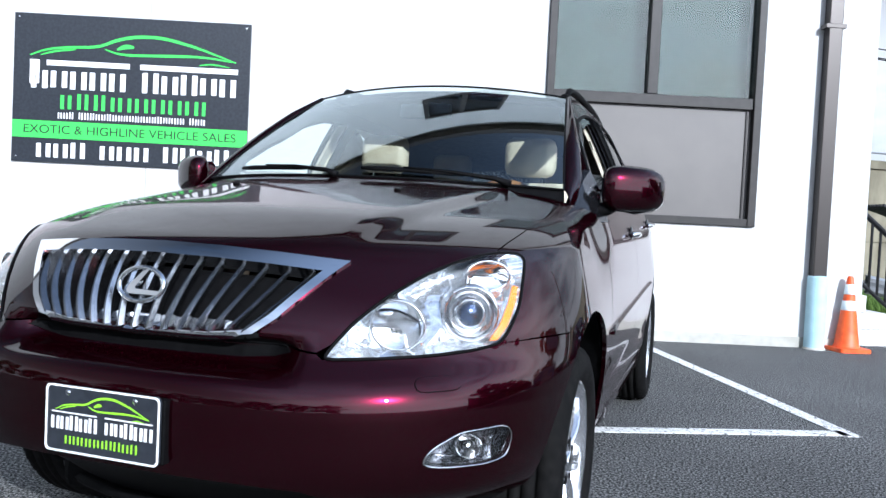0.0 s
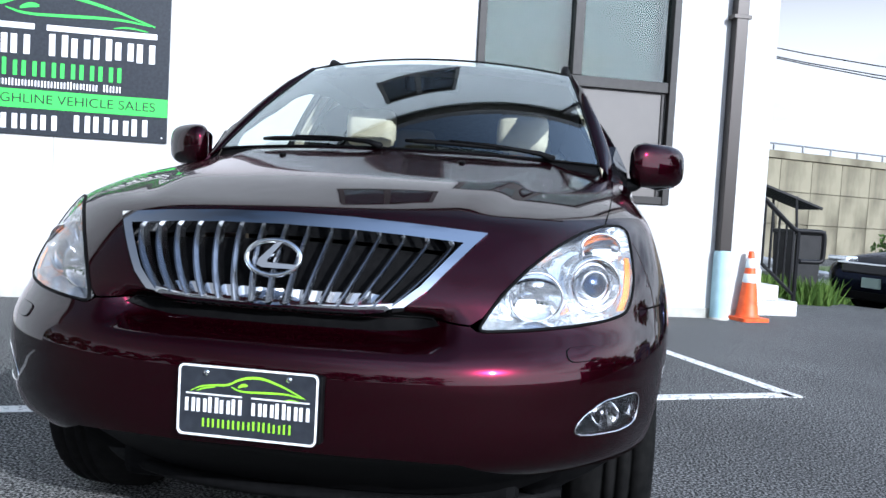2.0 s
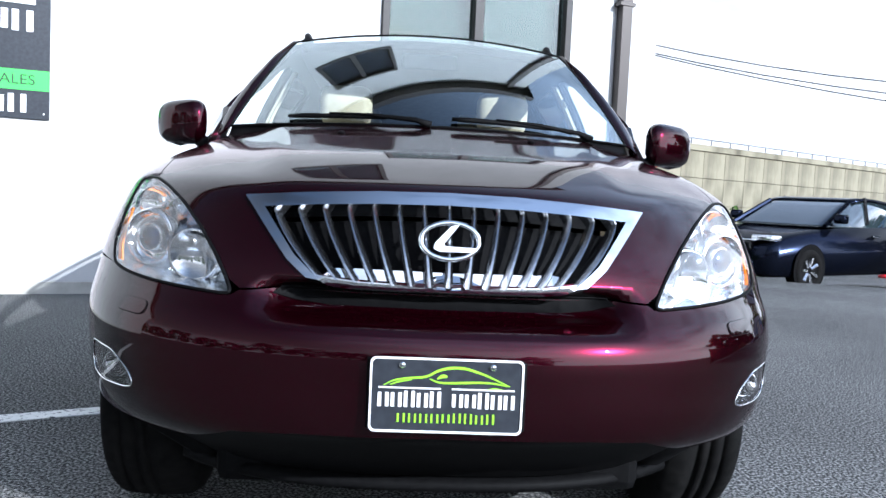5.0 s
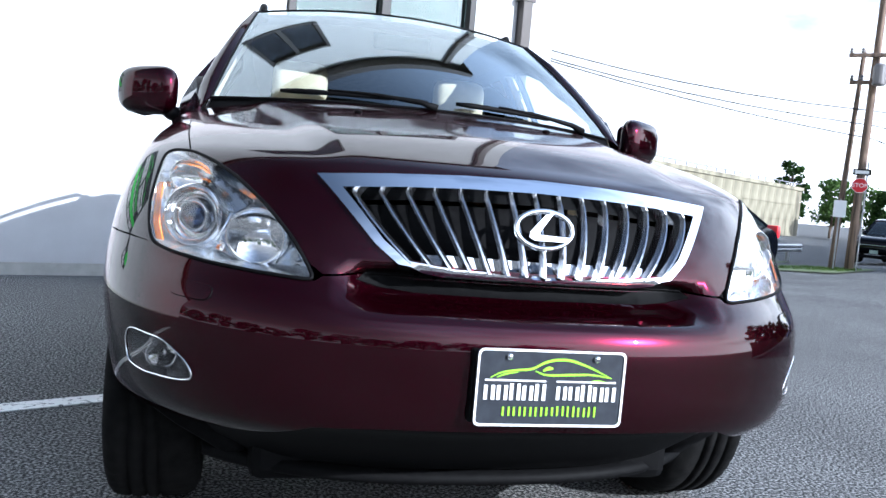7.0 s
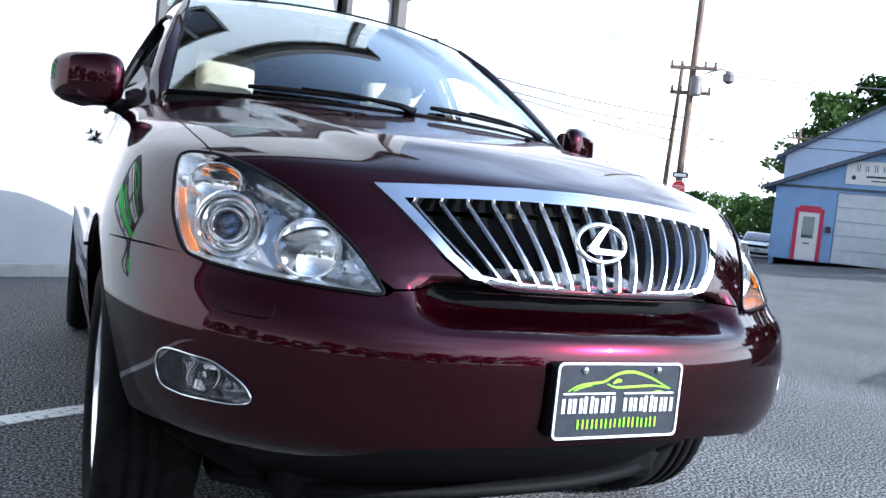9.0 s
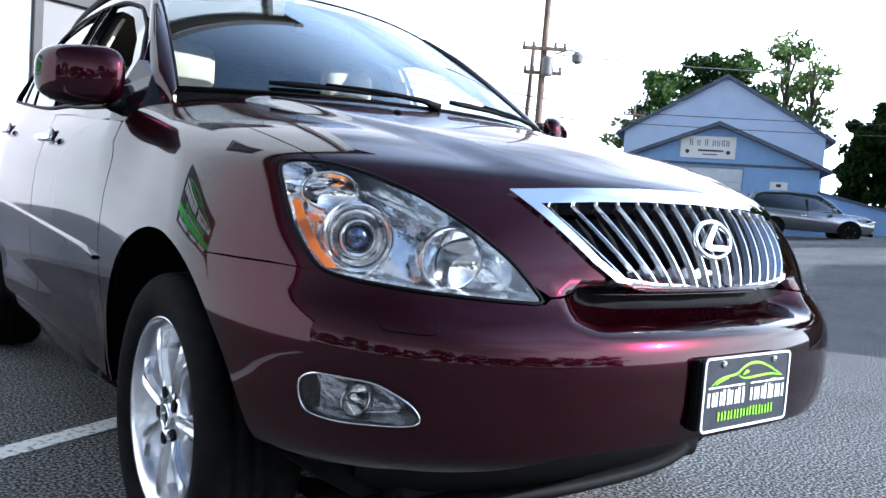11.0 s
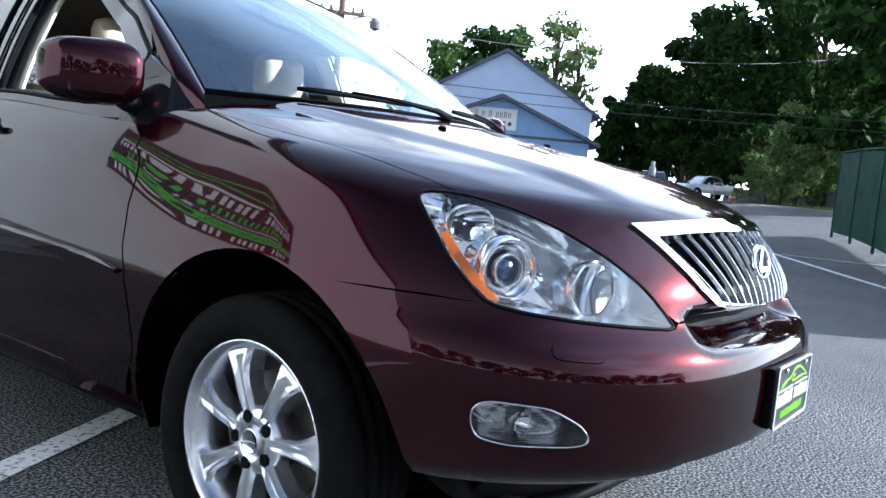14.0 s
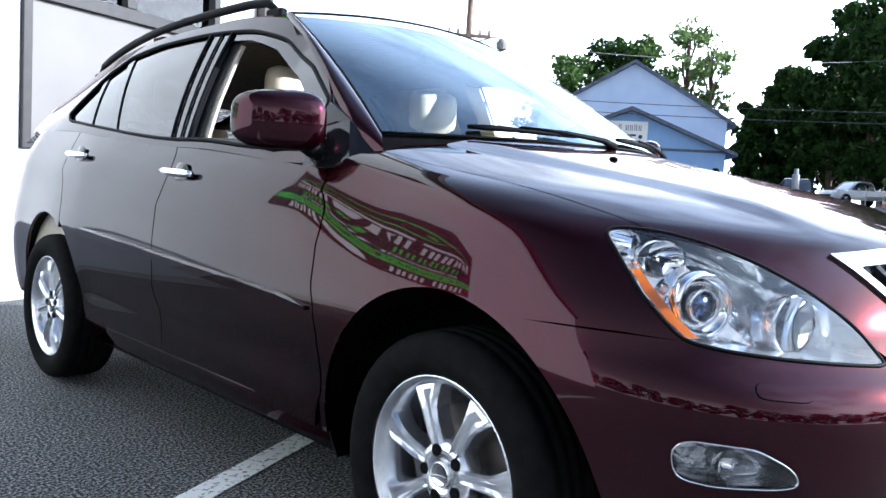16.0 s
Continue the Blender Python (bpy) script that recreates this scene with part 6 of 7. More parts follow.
def ground_patch(name, pts, mat, lift, label, steps=14):
    bm = bmesh.new()
    a, b, c, d = (Vector(q) for q in pts)
    vs = []
    for i in range(steps + 1):
        row = []
        for k in range(steps + 1):
            q = a.lerp(b, i / steps).lerp(d.lerp(c, i / steps), k / steps)
            row.append(bm.verts.new((q.x, q.y, ground_z(q.x, q.y) + lift)))
        vs.append(row)
    for i in range(steps):
        for k in range(steps):
            bm.faces.new((vs[i][k], vs[i + 1][k], vs[i + 1][k + 1], vs[i][k + 1]))
    bmesh.ops.recalc_face_normals(bm, faces=bm.faces)
    for f in bm.faces:
        if f.normal.z < 0:
            f.normal_flip()
    return tagged(part(name, bm, mat, None), label, "ground", kind="structure")


strip1 = ((3.4, 12.9), (20.0, 25.2), (14.0, 38.0), (-6.0, 22.0))
ground_patch("verge", strip1, TURF, 0.03, "rough green verge below the highway wall")
build_grass("grass", ((3.1, 9.35), (3.95, 9.35), (4.3, 10.0), (3.2, 10.1)), 900, 0.30, 3, "tall green grass beside the steps and bin")
build_grass("grass", ((4.2, 14.0), (19.0, 24.9), (16.0, 33.0), (-2.0, 20.0)), 9000, 0.42, 4, "rough green grass below the highway wall")
build_grass("grass", ((15.5, 17.5), (18.0, 19.2), (17.0, 21.0), (14.5, 19.3)), 1500, 0.10, 6, "short grass round the utility pole")
ground_patch("verge", ((14.5, 16.5), (18.6, 19.4), (17.2, 22.0), (13.0, 19.0)), TURF, 0.035, "grass island round the utility pole", 6)
ground_patch("verge", (polar(72.0, 62), polar(80, 40), polar(86, 46), polar(77, 72)), TURF, 0.04, "mown grass before the dark wood", 6)
build_grass("grass", (polar(72.0, 62), polar(80, 40), polar(86, 46), polar(77, 72)), 4500, 0.16, 8, "grass before the dark wood")


# ---- highway wall, guard rail, poles ----
CW_A, CW_B = Vector((-14.0, 25.0)), Vector((62.0, 79.5))
STAINED = material("stained_concrete", (0.42, 0.41, 0.36), 0.9)


def stain():
    nt = STAINED.node_tree
    b = nt.nodes["Principled BSDF"]
    co = nt.nodes.new("ShaderNodeTexCoord")
    mp = nt.nodes.new("ShaderNodeMapping")
    mp.inputs["Scale"].default_value = (1.0, 1.0, 0.42)
    n1 = nt.nodes.new("ShaderNodeTexNoise")
    n1.inputs["Scale"].default_value, n1.inputs["Detail"].default_value = 0.6, 10.0
    rp = nt.nodes.new("ShaderNodeValToRGB")
    rp.color_ramp.elements[0].position, rp.color_ramp.elements[1].position = 0.44, 0.66
    rp.color_ramp.elements[0].color, rp.color_ramp.elements[1].color = (0.22, 0.20, 0.14, 1), (0.075, 0.065, 0.042, 1)
    n2 = nt.nodes.new("ShaderNodeTexNoise")
    n2.inputs["Scale"].default_value, n2.inputs["Detail"].default_value = 8.0, 5.0
    bp = nt.nodes.new("ShaderNodeBump")
    bp.inputs["Strength"].default_value = 0.3
    nt.links.new(co.outputs["Object"], mp.inputs["Vector"])
    nt.links.new(mp.outputs["Vector"], n1.inputs["Vector"])
    nt.links.new(n1.outputs["Fac"], rp.inputs["Fac"])
    nt.links.new(rp.outputs["Color"], b.inputs["Base Color"])
    nt.links.new(co.outputs["Object"], n2.inputs["Vector"])
    nt.links.new(n2.outputs["Fac"], bp.inputs["Height"])
    nt.links.new(bp.outputs["Normal"], b.inputs["Normal"])


stain()
cw_dir = (CW_B - CW_A).normalized()
cw_len = (CW_B - CW_A).length
CWM = Matrix.Translation((CW_A.x, CW_A.y, 0)) @ Matrix.Rotation(math.atan2(cw_dir.y, cw_dir.x), 4, "Z")
hw = thing("highway_wall", "stained grey concrete retaining wall of panels under a highway", "wall", kind="structure", m=CWM)
part("core", box_bm(0, cw_len, 0.10, 0.6, -1.5, 4.42), STAINED, hw)
part("coping", box_bm(0, cw_len, -0.12, 0.65, 4.421, 4.82, 0.02), STAINED, hw, "concrete parapet")
pw = 2.4
pan = None
for i in range(int(cw_len / pw)):
    for j, (z0, z1) in enumerate(((-1.2, 0.98), (1.01, 2.70), (2.73, 4.40))):
        bm = box_bm(0.015, pw - 0.015, 0.0, 0.099, z0, z1, 0.012) if i == 0 else None
        if i == 0:
            o = part("panel", bm, STAINED, hw)
            pan = (pan or []) + [o.data]
        else:
            o = new("panel", pan[j])
            o.parent = hw
            o.matrix_basis = Matrix.Translation((i * pw, 0, 0))
GALV = material("galvanised_steel", (0.33, 0.34, 0.35), 0.45, 0.8)
rl = thing("parapet_rail", "thin grey steel rail on posts along the highway wall", "railing", m=CWM)
part("rail", tube(bmesh.new(), [(0, 0.2, 5.20), (cw_len, 0.2, 5.20)], 0.045, 6), GALV, rl)
post = None
for i in range(int(cw_len / 2.2)):
    if post is None:
        post = part("post", box_bm(-0.04, 0.04, 0.16, 0.24, 4.82, 5.20), GALV, rl)
    else:
        o = new("post", post.data)
        o.parent = rl
        o.matrix_basis = Matrix.Translation((i * 2.2, 0, 0))

GR_A, GR_B = Vector((3.6, 13.2)), Vector((22.0, 27.5))
gd = (GR_B - GR_A).normalized()
gr = thing("guard_rail", "galvanised steel roadside guard rail on posts", "guard rail")


def gpt(f, up, side=0.0):
    q = GR_A.lerp(GR_B, f)
    return Vector((q.x - gd.y * side, q.y + gd.x * side, ground_z(q.x, q.y) + up))


bm = bmesh.new()
rows = []
for i in range(25):
    rows.append([bm.verts.new(gpt(i / 24, u, s)) for s, u in ((0.0, 0.40), (-0.06, 0.45), (-0.06, 0.50), (0.0, 0.55), (-0.06, 0.60), (-0.06, 0.66), (0.0, 0.71), (0.02, 0.71), (0.02, 0.40))])
for a, b in zip(rows, rows[1:]):
    for q in range(9):
        bm.faces.new((a[q], a[(q + 1) % 9], b[(q + 1) % 9], b[q]))
bmesh.ops.recalc_face_normals(bm, faces=bm.faces)
part("beam", bm, GALV, gr)
for i in range(9):
    q = gpt((i + 0.4) / 9, 0, 0.08)
    part("post", box_bm(q.x - 0.06, q.x + 0.06, q.y - 0.06, q.y + 0.06, q.z - 0.3, q.z + 0.68), GALV, gr)

POLE_WOOD = add_noise(material("pole_wood", (0.17, 0.12, 0.09), 0.85), 3, (0.09, 0.065, 0.05), (0.26, 0.18, 0.13), bump=0.4, bump_scale=30, stretch=(6, 6, 0.4))
STOP_RED = material("stop_red", (0.62, 0.02, 0.03), 0.35)
INSUL = material("insulator", (0.18, 0.17, 0.17), 0.3)
cam_dir = Matrix.Rotation(radians(-42), 4, "Z")


def build_pole(x, y, h, arms, label, lean=(0.0, 0.0), r=0.15):
    z0 = ground_z(x, y)
    p = thing("utility_pole", label, "utility pole", m=Matrix.Translation((x, y, z0)) @ cam_dir)
    part("shaft", tube(bmesh.new(), [(lean[0] * k / 6, lean[1] * k / 6, -0.5 + (h + 0.5) * k / 6) for k in range(7)], [r * (1 - 0.06 * k) for k in range(7)], 12), POLE_WOOD, p, smooth=True)
    for zz, half in arms:
        f = zz / h
        cx = lean[0] * f
        part("crossarm", box_bm(cx - half, cx + half, -0.22, -0.12, zz - 0.055, zz + 0.055, 0.008), POLE_WOOD, p)
        for k in (-0.92, -0.5, 0.5, 0.92):
            part("insulator", lathe(bmesh.new(), [(0.025, 0.05), (0.06, 0.10), (0.03, 0.14), (0.055, 0.18), (0.02, 0.22)], 10, "z", Matrix.Translation((cx + k * half, -0.17, zz))), INSUL, p)
    return p


PX, PY = 17.05, 18.95
up = build_pole(PX, PY, 12.5, ((6.35, 0.72), (5.56, 0.62)), "tall brown wooden utility pole with crossarms beside the road", (0.12, 0.0), 0.135)
build_pole(PX - 0.22, PY + 0.5, 6.6, (), "second wooden utility pole standing close behind", (0.22, 0.0), 0.10)
part("transformer", lathe(bmesh.new(), [(0.16, -0.3), (0.18, -0.25), (0.18, 0.25), (0.12, 0.32), (0.0, 0.33)], 16, "z", Matrix.Translation((0.20, -0.35, 5.75))), INSUL, up, "grey transformer can")
part("street_light", lathe(bmesh.new(), [(0.05, -0.22), (0.17, -0.15), (0.19, 0.05), (0.08, 0.18), (0.0, 0.2)], 14, "z", Matrix.Translation((1.15, -0.3, 6.1))), INSUL, up, "dark lamp head")
part("light_arm", tube(bmesh.new(), [(0.4, -0.1, 6.2), (0.9, -0.2, 6.35), (1.15, -0.3, 6.25)], 0.025, 6), GALV, up)
SIGN_AT = Matrix.Translation((PX - 0.22, PY - 0.30, ground_z(PX, PY) + 0.12)) @ cam_dir
ss = thing("stop_sign", "red octagonal stop sign fixed on the wooden pole", "sign", m=SIGN_AT)
oct_ = [(0.23 * math.cos(radians(22.5 + 45 * k)), 2.42 + 0.23 * math.sin(radians(22.5 + 45 * k))) for k in range(8)]
part("border", prism(bmesh.new(), oct_, 0.01, "y", -0.010), SIGN_WHITE, ss, "white border")
part("face", prism(bmesh.new(), [(a * 0.93, 2.42 + (b - 2.42) * 0.93) for a, b in oct_], 0.004, "y", -0.0145), STOP_RED, ss, "red face")
part("bracket", tube(bmesh.new(), [(0.16, 0.02, -0.4), (0.16, 0.02, 2.8)], 0.025, 6), GALV, ss)
tc = bpy.data.curves.new("stop_word", "FONT")
tc.body, tc.size, tc.align_x, tc.align_y, tc.extrude = "STOP", 0.17, "CENTER", "CENTER", 0.001
tc.materials.append(SIGN_WHITE)
to = new("stop_word", tc)
to.parent = ss
to.matrix_basis = Matrix.Translation((0, -0.016, 2.42)) @ Matrix.Rotation(radians(90), 4, "X")
ow = thing("street_sign", "black and white one-line street sign above the stop sign", "sign", m=SIGN_AT)
part("board", box_bm(-0.22, 0.26, -0.012, 0.0, 2.72, 2.90, 0.004), GLOSS_BLACK, ow)
part("text_bar", box_bm(-0.17, 0.20, -0.0145, -0.0122, 2.76, 2.86), SIGN_WHITE, ow)
part("bracket", tube(bmesh.new(), [(0.16, 0.02, 2.8), (0.16, 0.02, 3.12)], 0.025, 6), GALV, ow)
ns = thing("notice_sign", "small white notice board on the wooden pole", "sign", m=SIGN_AT)
part("board", box_bm(-0.62, -0.28, -0.01, 0.0, 1.45, 1.95, 0.004), SIGN_WHITE, ns)
part("post", tube(bmesh.new(), [(-0.45, 0.03, -0.3), (-0.45, 0.03, 2.0)], 0.025, 6), GALV, ns)

WIRE = material("wire_black", (0.02, 0.02, 0.022), 0.6)


def wire(a, b, sag, r=0.018, n=16):
    a, b = Vector(a), Vector(b)
    o = part("overhead_wire", tube(bmesh.new(), [a.lerp(b, k / n) - Vector((0, 0, 4 * sag * (k / n) * (1 - k / n))) for k in range(n + 1)], r, 5), WIRE, None)
    return tagged(o, "black overhead utility wire", "wire", "overhead wires")


ZP = ground_z(PX, PY)
far = Vector((-10.0, 31.0, 0))
for dz, fz, sg_ in ((4.78, 13.9, 2.1), (4.35, 13.2, 1.8), (3.96, 12.74, 1.41)):
    wire((PX + 0.3, PY, ZP + dz), (far.x, far.y, fz), sg_)
for dz, ex, ey, fz, sg_ in ((4.78, 39.6, 33.5, 7.6, 0.3), (4.35, 39.8, 33.2, 6.9, 0.5), (3.96, 26.8, 23.6, 3.35, 0.12)):
    wire((PX + 0.3, PY, ZP + dz), (ex, ey, fz), sg_)
wire((PX + 0.8, PY, ZP + 6.3), (70.0, 12.0, 14.0), 1.2)
for z0, z1 in ((4.75, 4.9), (4.35, 4.5)):
    wire((20.5, 23.5, z0), (36.0, 1.0, z1), 0.35, 0.014)
build_pole(39.5, 33.9, 7.9, ((7.3, 0.7),), "distant wooden utility pole beyond the blue garage", (0, 0), 0.13)


# ---- blue garage ----
BG = Matrix.Translation((29.2, 20.1, ground_z(29.2, 20.1))) @ Matrix.Rotation(radians(-55.6), 4, "Z")   # local x along the front, -y to the lot
PALE_SIDING = add_noise(material("pale_blue_siding", (0.30, 0.40, 0.58), 0.75), 1.2, (0.50, 0.61, 0.80), (0.56, 0.67, 0.85), bump=0.1, bump_scale=40)
ROOF_GREY = add_noise(material("roof_shingle", (0.10, 0.12, 0.17), 0.85), 8, (0.07, 0.085, 0.12), (0.13, 0.15, 0.20), bump=0.3)
DOOR_WHITE = add_noise(material("door_white", (0.66, 0.70, 0.74), 0.5), 3, (0.62, 0.66, 0.70), (0.70, 0.74, 0.78))
RED_FRAME = material("red_frame", (0.55, 0.02, 0.07), 0.4)
bg = thing("blue_garage", "slate blue gabled repair garage with a white roller door", "garage", m=BG)
bm = bmesh.new()
L, Rr, EV, PK = -4.35, 3.95, 3.05, 4.75
gx0, gx1, gz = -1.95, 0.95, 2.95
for poly in ([(L, 0), (gx0, 0), (gx0, gz), (gx1, gz), (gx1, 0), (Rr, 0), (Rr, EV), (-0.2, PK), (L, EV)],):
    prism(bm, poly, 0.2, "y", 0.0)
part("front_wall", bm, SLATE_BLUE, bg)
part("side_wall", box_bm(L, L + 0.2, 0.201, 12, -0.5, EV), SLATE_BLUE, bg)
part("side_wall", box_bm(Rr - 0.2, Rr, 0.201, 12, -0.5, EV), SLATE_BLUE, bg)
for i in range(26):
    z = 0.18 * i + 0.05
    half = 1.0 if z < EV else max(0.0, (PK - z) / (PK - EV))
    for a, b in (((L * half if z > EV else L) + (-0.2 * (1 - half)), gx0), (gx1, (Rr * half if z > EV else Rr) - 0.2 * (1 - half))):
        if z > gz:
            a, b = (L if z < EV else -0.2 + (L + 0.2) * half), (Rr if z < EV else -0.2 + (Rr + 0.2) * half)
        if b - a > 0.1 and z < PK - 0.1:
            part("siding_board", box_bm(a + 0.01, b - 0.01, -0.016, -0.001, z, z + 0.165), SLATE_BLUE, bg)
        if z > gz:
            break
part("gable_band", box_bm(L, Rr, -0.03, -0.017, EV - 0.02, EV + 0.10), ROOF_GREY, bg)
for i in range(5):
    part("door_panel", box_bm(gx0 + 0.02, gx1 - 0.02, 0.06, 0.10, 0.02 + i * 0.585, 0.59 + i * 0.585, 0.012), DOOR_WHITE, bg, "white roller door panel" if i == 0 else "")
for sgn, (ex, ez) in ((-1, (L - 0.45, EV - 0.16)), (1, (Rr + 0.45, EV - 0.16))):
    bm = bmesh.new()
    prism(bm, [(-0.2, PK), (ex, ez), (ex, ez + 0.16), (-0.2, PK + 0.17)], 12.6, "y", -0.45)
    part("roof_slope", bm, ROOF_GREY, bg, "dark shingle roof slope")
part("sign_board", box_bm(-1.75, 0.55, -0.06, -0.018, 3.32, 4.28, 0.01), SIGN_WHITE, bg, "white business sign board")
letter_blocks(bg, material("sign_grey", (0.15, 0.16, 0.2), 0.5), -1.40, 0.30, 3.86, 4.14, -0.0605, (1, 1, 1, 4), 0.004, gap=0.35, seed=31)
part("text_bar", box_bm(-1.0, 0.05, -0.064, -0.0605, 3.62, 3.70), SIGN_BLACK, bg)
part("text_bar", box_bm(-0.8, -0.2, -0.064, -0.0605, 3.47, 3.52), SIGN_BLACK, bg)
for x in (-1.45, 0.25):
    part("sign_mark", lathe(bmesh.new(), [(0.09, -0.0605), (0.09, -0.064), (0.0, -0.064)], 12, "y", Matrix.Translation((x, 0, 3.60))), SIGN_BLACK, bg)
part("small_sign", box_bm(2.05, 2.75, -0.045, -0.018, 2.13, 2.47, 0.005), SIGN_WHITE, bg)
part("text_bar", box_bm(2.3, 2.5, -0.049, -0.0455, 2.25, 2.38), SIGN_BLACK, bg)
part("round_lamp", lathe(bmesh.new(), [(0.14, -0.018), (0.12, -0.07), (0.0, -0.09)], 16, "y", Matrix.Translation((2.3, 0, 1.72))), SIGN_WHITE, bg)
d = part("door", box_bm(-3.32, -2.52, -0.02, 0.02, 0.02, 2.02, 0.006), SIGN_WHITE, bg, "white entrance door with a glass light")
part("door_glass", box_bm(-3.15, -2.69, -0.028, -0.0205, 0.95, 1.85), WINDOW_GLASS, d)
part("letter_slot", box_bm(-3.05, -2.80, -0.028, -0.0205, 0.70, 0.75), BRONZE, d)
for a in ((-3.48, -3.33, 0.0, 2.2), (-2.51, -2.36, 0.0, 2.2), (-3.33, -2.51, 2.03, 2.3)):
    part("door_frame", box_bm(a[0], a[1], -0.05, -0.0165, a[2], a[3]), RED_FRAME, bg, "red door frame")
part("mail_box", box_bm(-2.25, -2.05, -0.14, -0.0165, 1.25, 1.5, 0.01), BRONZE, bg)
bm = bmesh.new()
prism(bm, [(Rr, -0.5), (Rr + 3.6, -0.5), (Rr + 3.6, 1.35), (Rr, 2.15)], 6, "y", 1.0)
part("lean_to", bm, SLATE_BLUE, bg, "low blue lean-to")
part("lean_to_roof", prism(bmesh.new(), [(Rr + 0.005, 2.155), (Rr + 3.75, 1.32), (Rr + 3.75, 1.40), (Rr + 0.005, 2.25)], 6.3, "y", 0.85), ROOF_GREY, bg)
part("vent_pipe", lathe(bmesh.new(), [(0.16, 1.2), (0.16, 2.3), (0.10, 2.35), (0.10, 2.6), (0.0, 2.6)], 12, "z", Matrix.Translation((Rr + 3.3, 1.5, 0))), GALV, bg)

bh = thing("blue_house", "tall pale blue gabled building behind the garage", "building", m=BG)
bm = bmesh.new()
prism(bm, [(-5.2, -0.5), (5.0, -0.5), (5.0, 5.2), (-0.05, 8.15), (-5.2, 5.2)], 0.25, "y", 8.6)
part("front_wall", bm, PALE_SIDING, bh)
for i in range(18):
    z = 3.2 + 0.27 * i
    half = 1.0 if z < 5.2 else (8.15 - z) / 2.95
    if half > 0.06:
        part("siding_board", box_bm(-5.15 * half, 4.95 * half, 8.578, 8.599, z, z + 0.255), PALE_SIDING, bh)
part("side_wall", box_bm(-5.2, -5.0, 8.851, 18, -0.5, 5.2), PALE_SIDING, bh)
part("side_wall", box_bm(4.8, 5.0, 8.851, 18, -0.5, 5.2), PALE_SIDING, bh)
for ex in (-5.65, 5.45):
    part("roof_slope", prism(bmesh.new(), [(-0.05, 8.16), (ex, 4.92), (ex, 5.10), (-0.05, 8.36)], 10.2, "y", 8.3), ROOF_GREY, bh, "dark shingle roof slope")


# ---- other vehicles ----
def vehicle(kind, label, x, y, heading, paint, glass=None, group="parked vehicles"):
    """A parked vehicle from its side outline; heading in degrees, 0 along +x. Local x forward, y left."""
    glass = glass or PRIVACY_GLASS
    spec = {
        "sedan": dict(L=4.6, W=1.80, body=[(-2.3, 0.45), (-2.28, 0.80), (-2.2, 0.98), (-1.65, 1.06), (-0.2, 1.0), (0.75, 0.98), (1.75, 0.86), (2.2, 0.74), (2.3, 0.60), (2.27, 0.30), (2.1, 0.20), (-2.15, 0.22)], roof=[(-1.75, 1.04), (-1.0, 1.38), (-0.3, 1.45), (0.2, 1.42), (1.0, 0.99)], wb=(1.38, -1.32), r=0.325),
        "suv": dict(L=4.7, W=1.85, body=[(-2.35, 0.50), (-2.33, 1.0), (-2.25, 1.08), (0.0, 1.05), (1.0, 1.04), (1.95, 0.98), (2.25, 0.86), (2.35, 0.65), (2.30, 0.38), (2.1, 0.28), (-2.2, 0.30)], roof=[(-2.28, 1.07), (-2.0, 1.70), (-0.8, 1.76), (0.35, 1.72), (1.15, 1.04)], wb=(1.42, -1.30), r=0.36),
        "pickup": dict(L=5.5, W=1.95, body=[(-2.75, 0.60), (-2.75, 1.12), (-0.75, 1.12), (-0.70, 1.15), (1.2, 1.14), (2.4, 1.08), (2.68, 0.95), (2.75, 0.70), (2.70, 0.45), (2.5, 0.38), (-2.6, 0.45)], roof=[(-0.72, 1.14), (-0.55, 1.75), (0.3, 1.80), (0.75, 1.74), (1.35, 1.14)], wb=(1.75, -1.70), r=0.39),
    }[kind]
    v = thing("car" if kind != "pickup" else "pickup_truck", label, "car" if kind != "pickup" else "truck", group, m=Matrix.Translation((x, y, ground_z(x, y))) @ Matrix.Rotation(radians(heading), 4, "Z"))
    W = spec["W"] / 2

    def slab(bm, outline, half_at, n=7):
        """Extrudes a side outline across the width with rounded flanks."""
        rows = []
        for k in range(n):
            f = -1 + 2 * k / (n - 1)
            g = math.copysign(abs(f) ** 0.55, f)
            shrink = 1 - 0.055 * abs(f) ** 6
            cx = sum(p[0] for p in outline) / len(outline)
            cz = sum(p[1] for p in outline) / len(outline)
            rows.append([bm.verts.new((cx + (a - cx) * shrink, g * half_at(b), cz + (b - cz) * shrink)) for a, b in outline])
        m = len(outline)
        for a, b in zip(rows, rows[1:]):
            for q in range(m):
                bm.faces.new((a[q], a[(q + 1) % m], b[(q + 1) % m], b[q]))
        bm.faces.new(rows[0]); bm.faces.new(rows[-1])
        bmesh.ops.recalc_face_normals(bm, faces=bm.faces)
        return bm
    body = rounded(spec["body"], 0.10, True, 2)
    part("body", slab(bmesh.new(), body, lambda z: W * (0.93 + 0.07 * math.sin(math.pi * min(max((z - 0.2) / 0.9, 0), 1)))), paint, v, smooth=True)
    roof = rounded(spec["roof"], 0.12, False, 2)
    zb = roof[0][1]
    low = [(roof[-1][0], zb - 0.08), (roof[0][0], zb - 0.08)]
    narrow = lambda z: W * (0.93 - 0.20 * max(0.0, z - zb) / 0.6)
    part("cabin_glass", slab(bmesh.new(), roof + low, lambda z: narrow(z)), GLASS_DARK, v, "dark cabin glass", smooth=True)
    top = [(a, b) for a, b in roof if b > zb + 0.72 * (max(q[1] for q in roof) - zb)]
    cap = [(a, b + 0.012) for a, b in top] + [(a, b - 0.04) for a, b in top[::-1]]
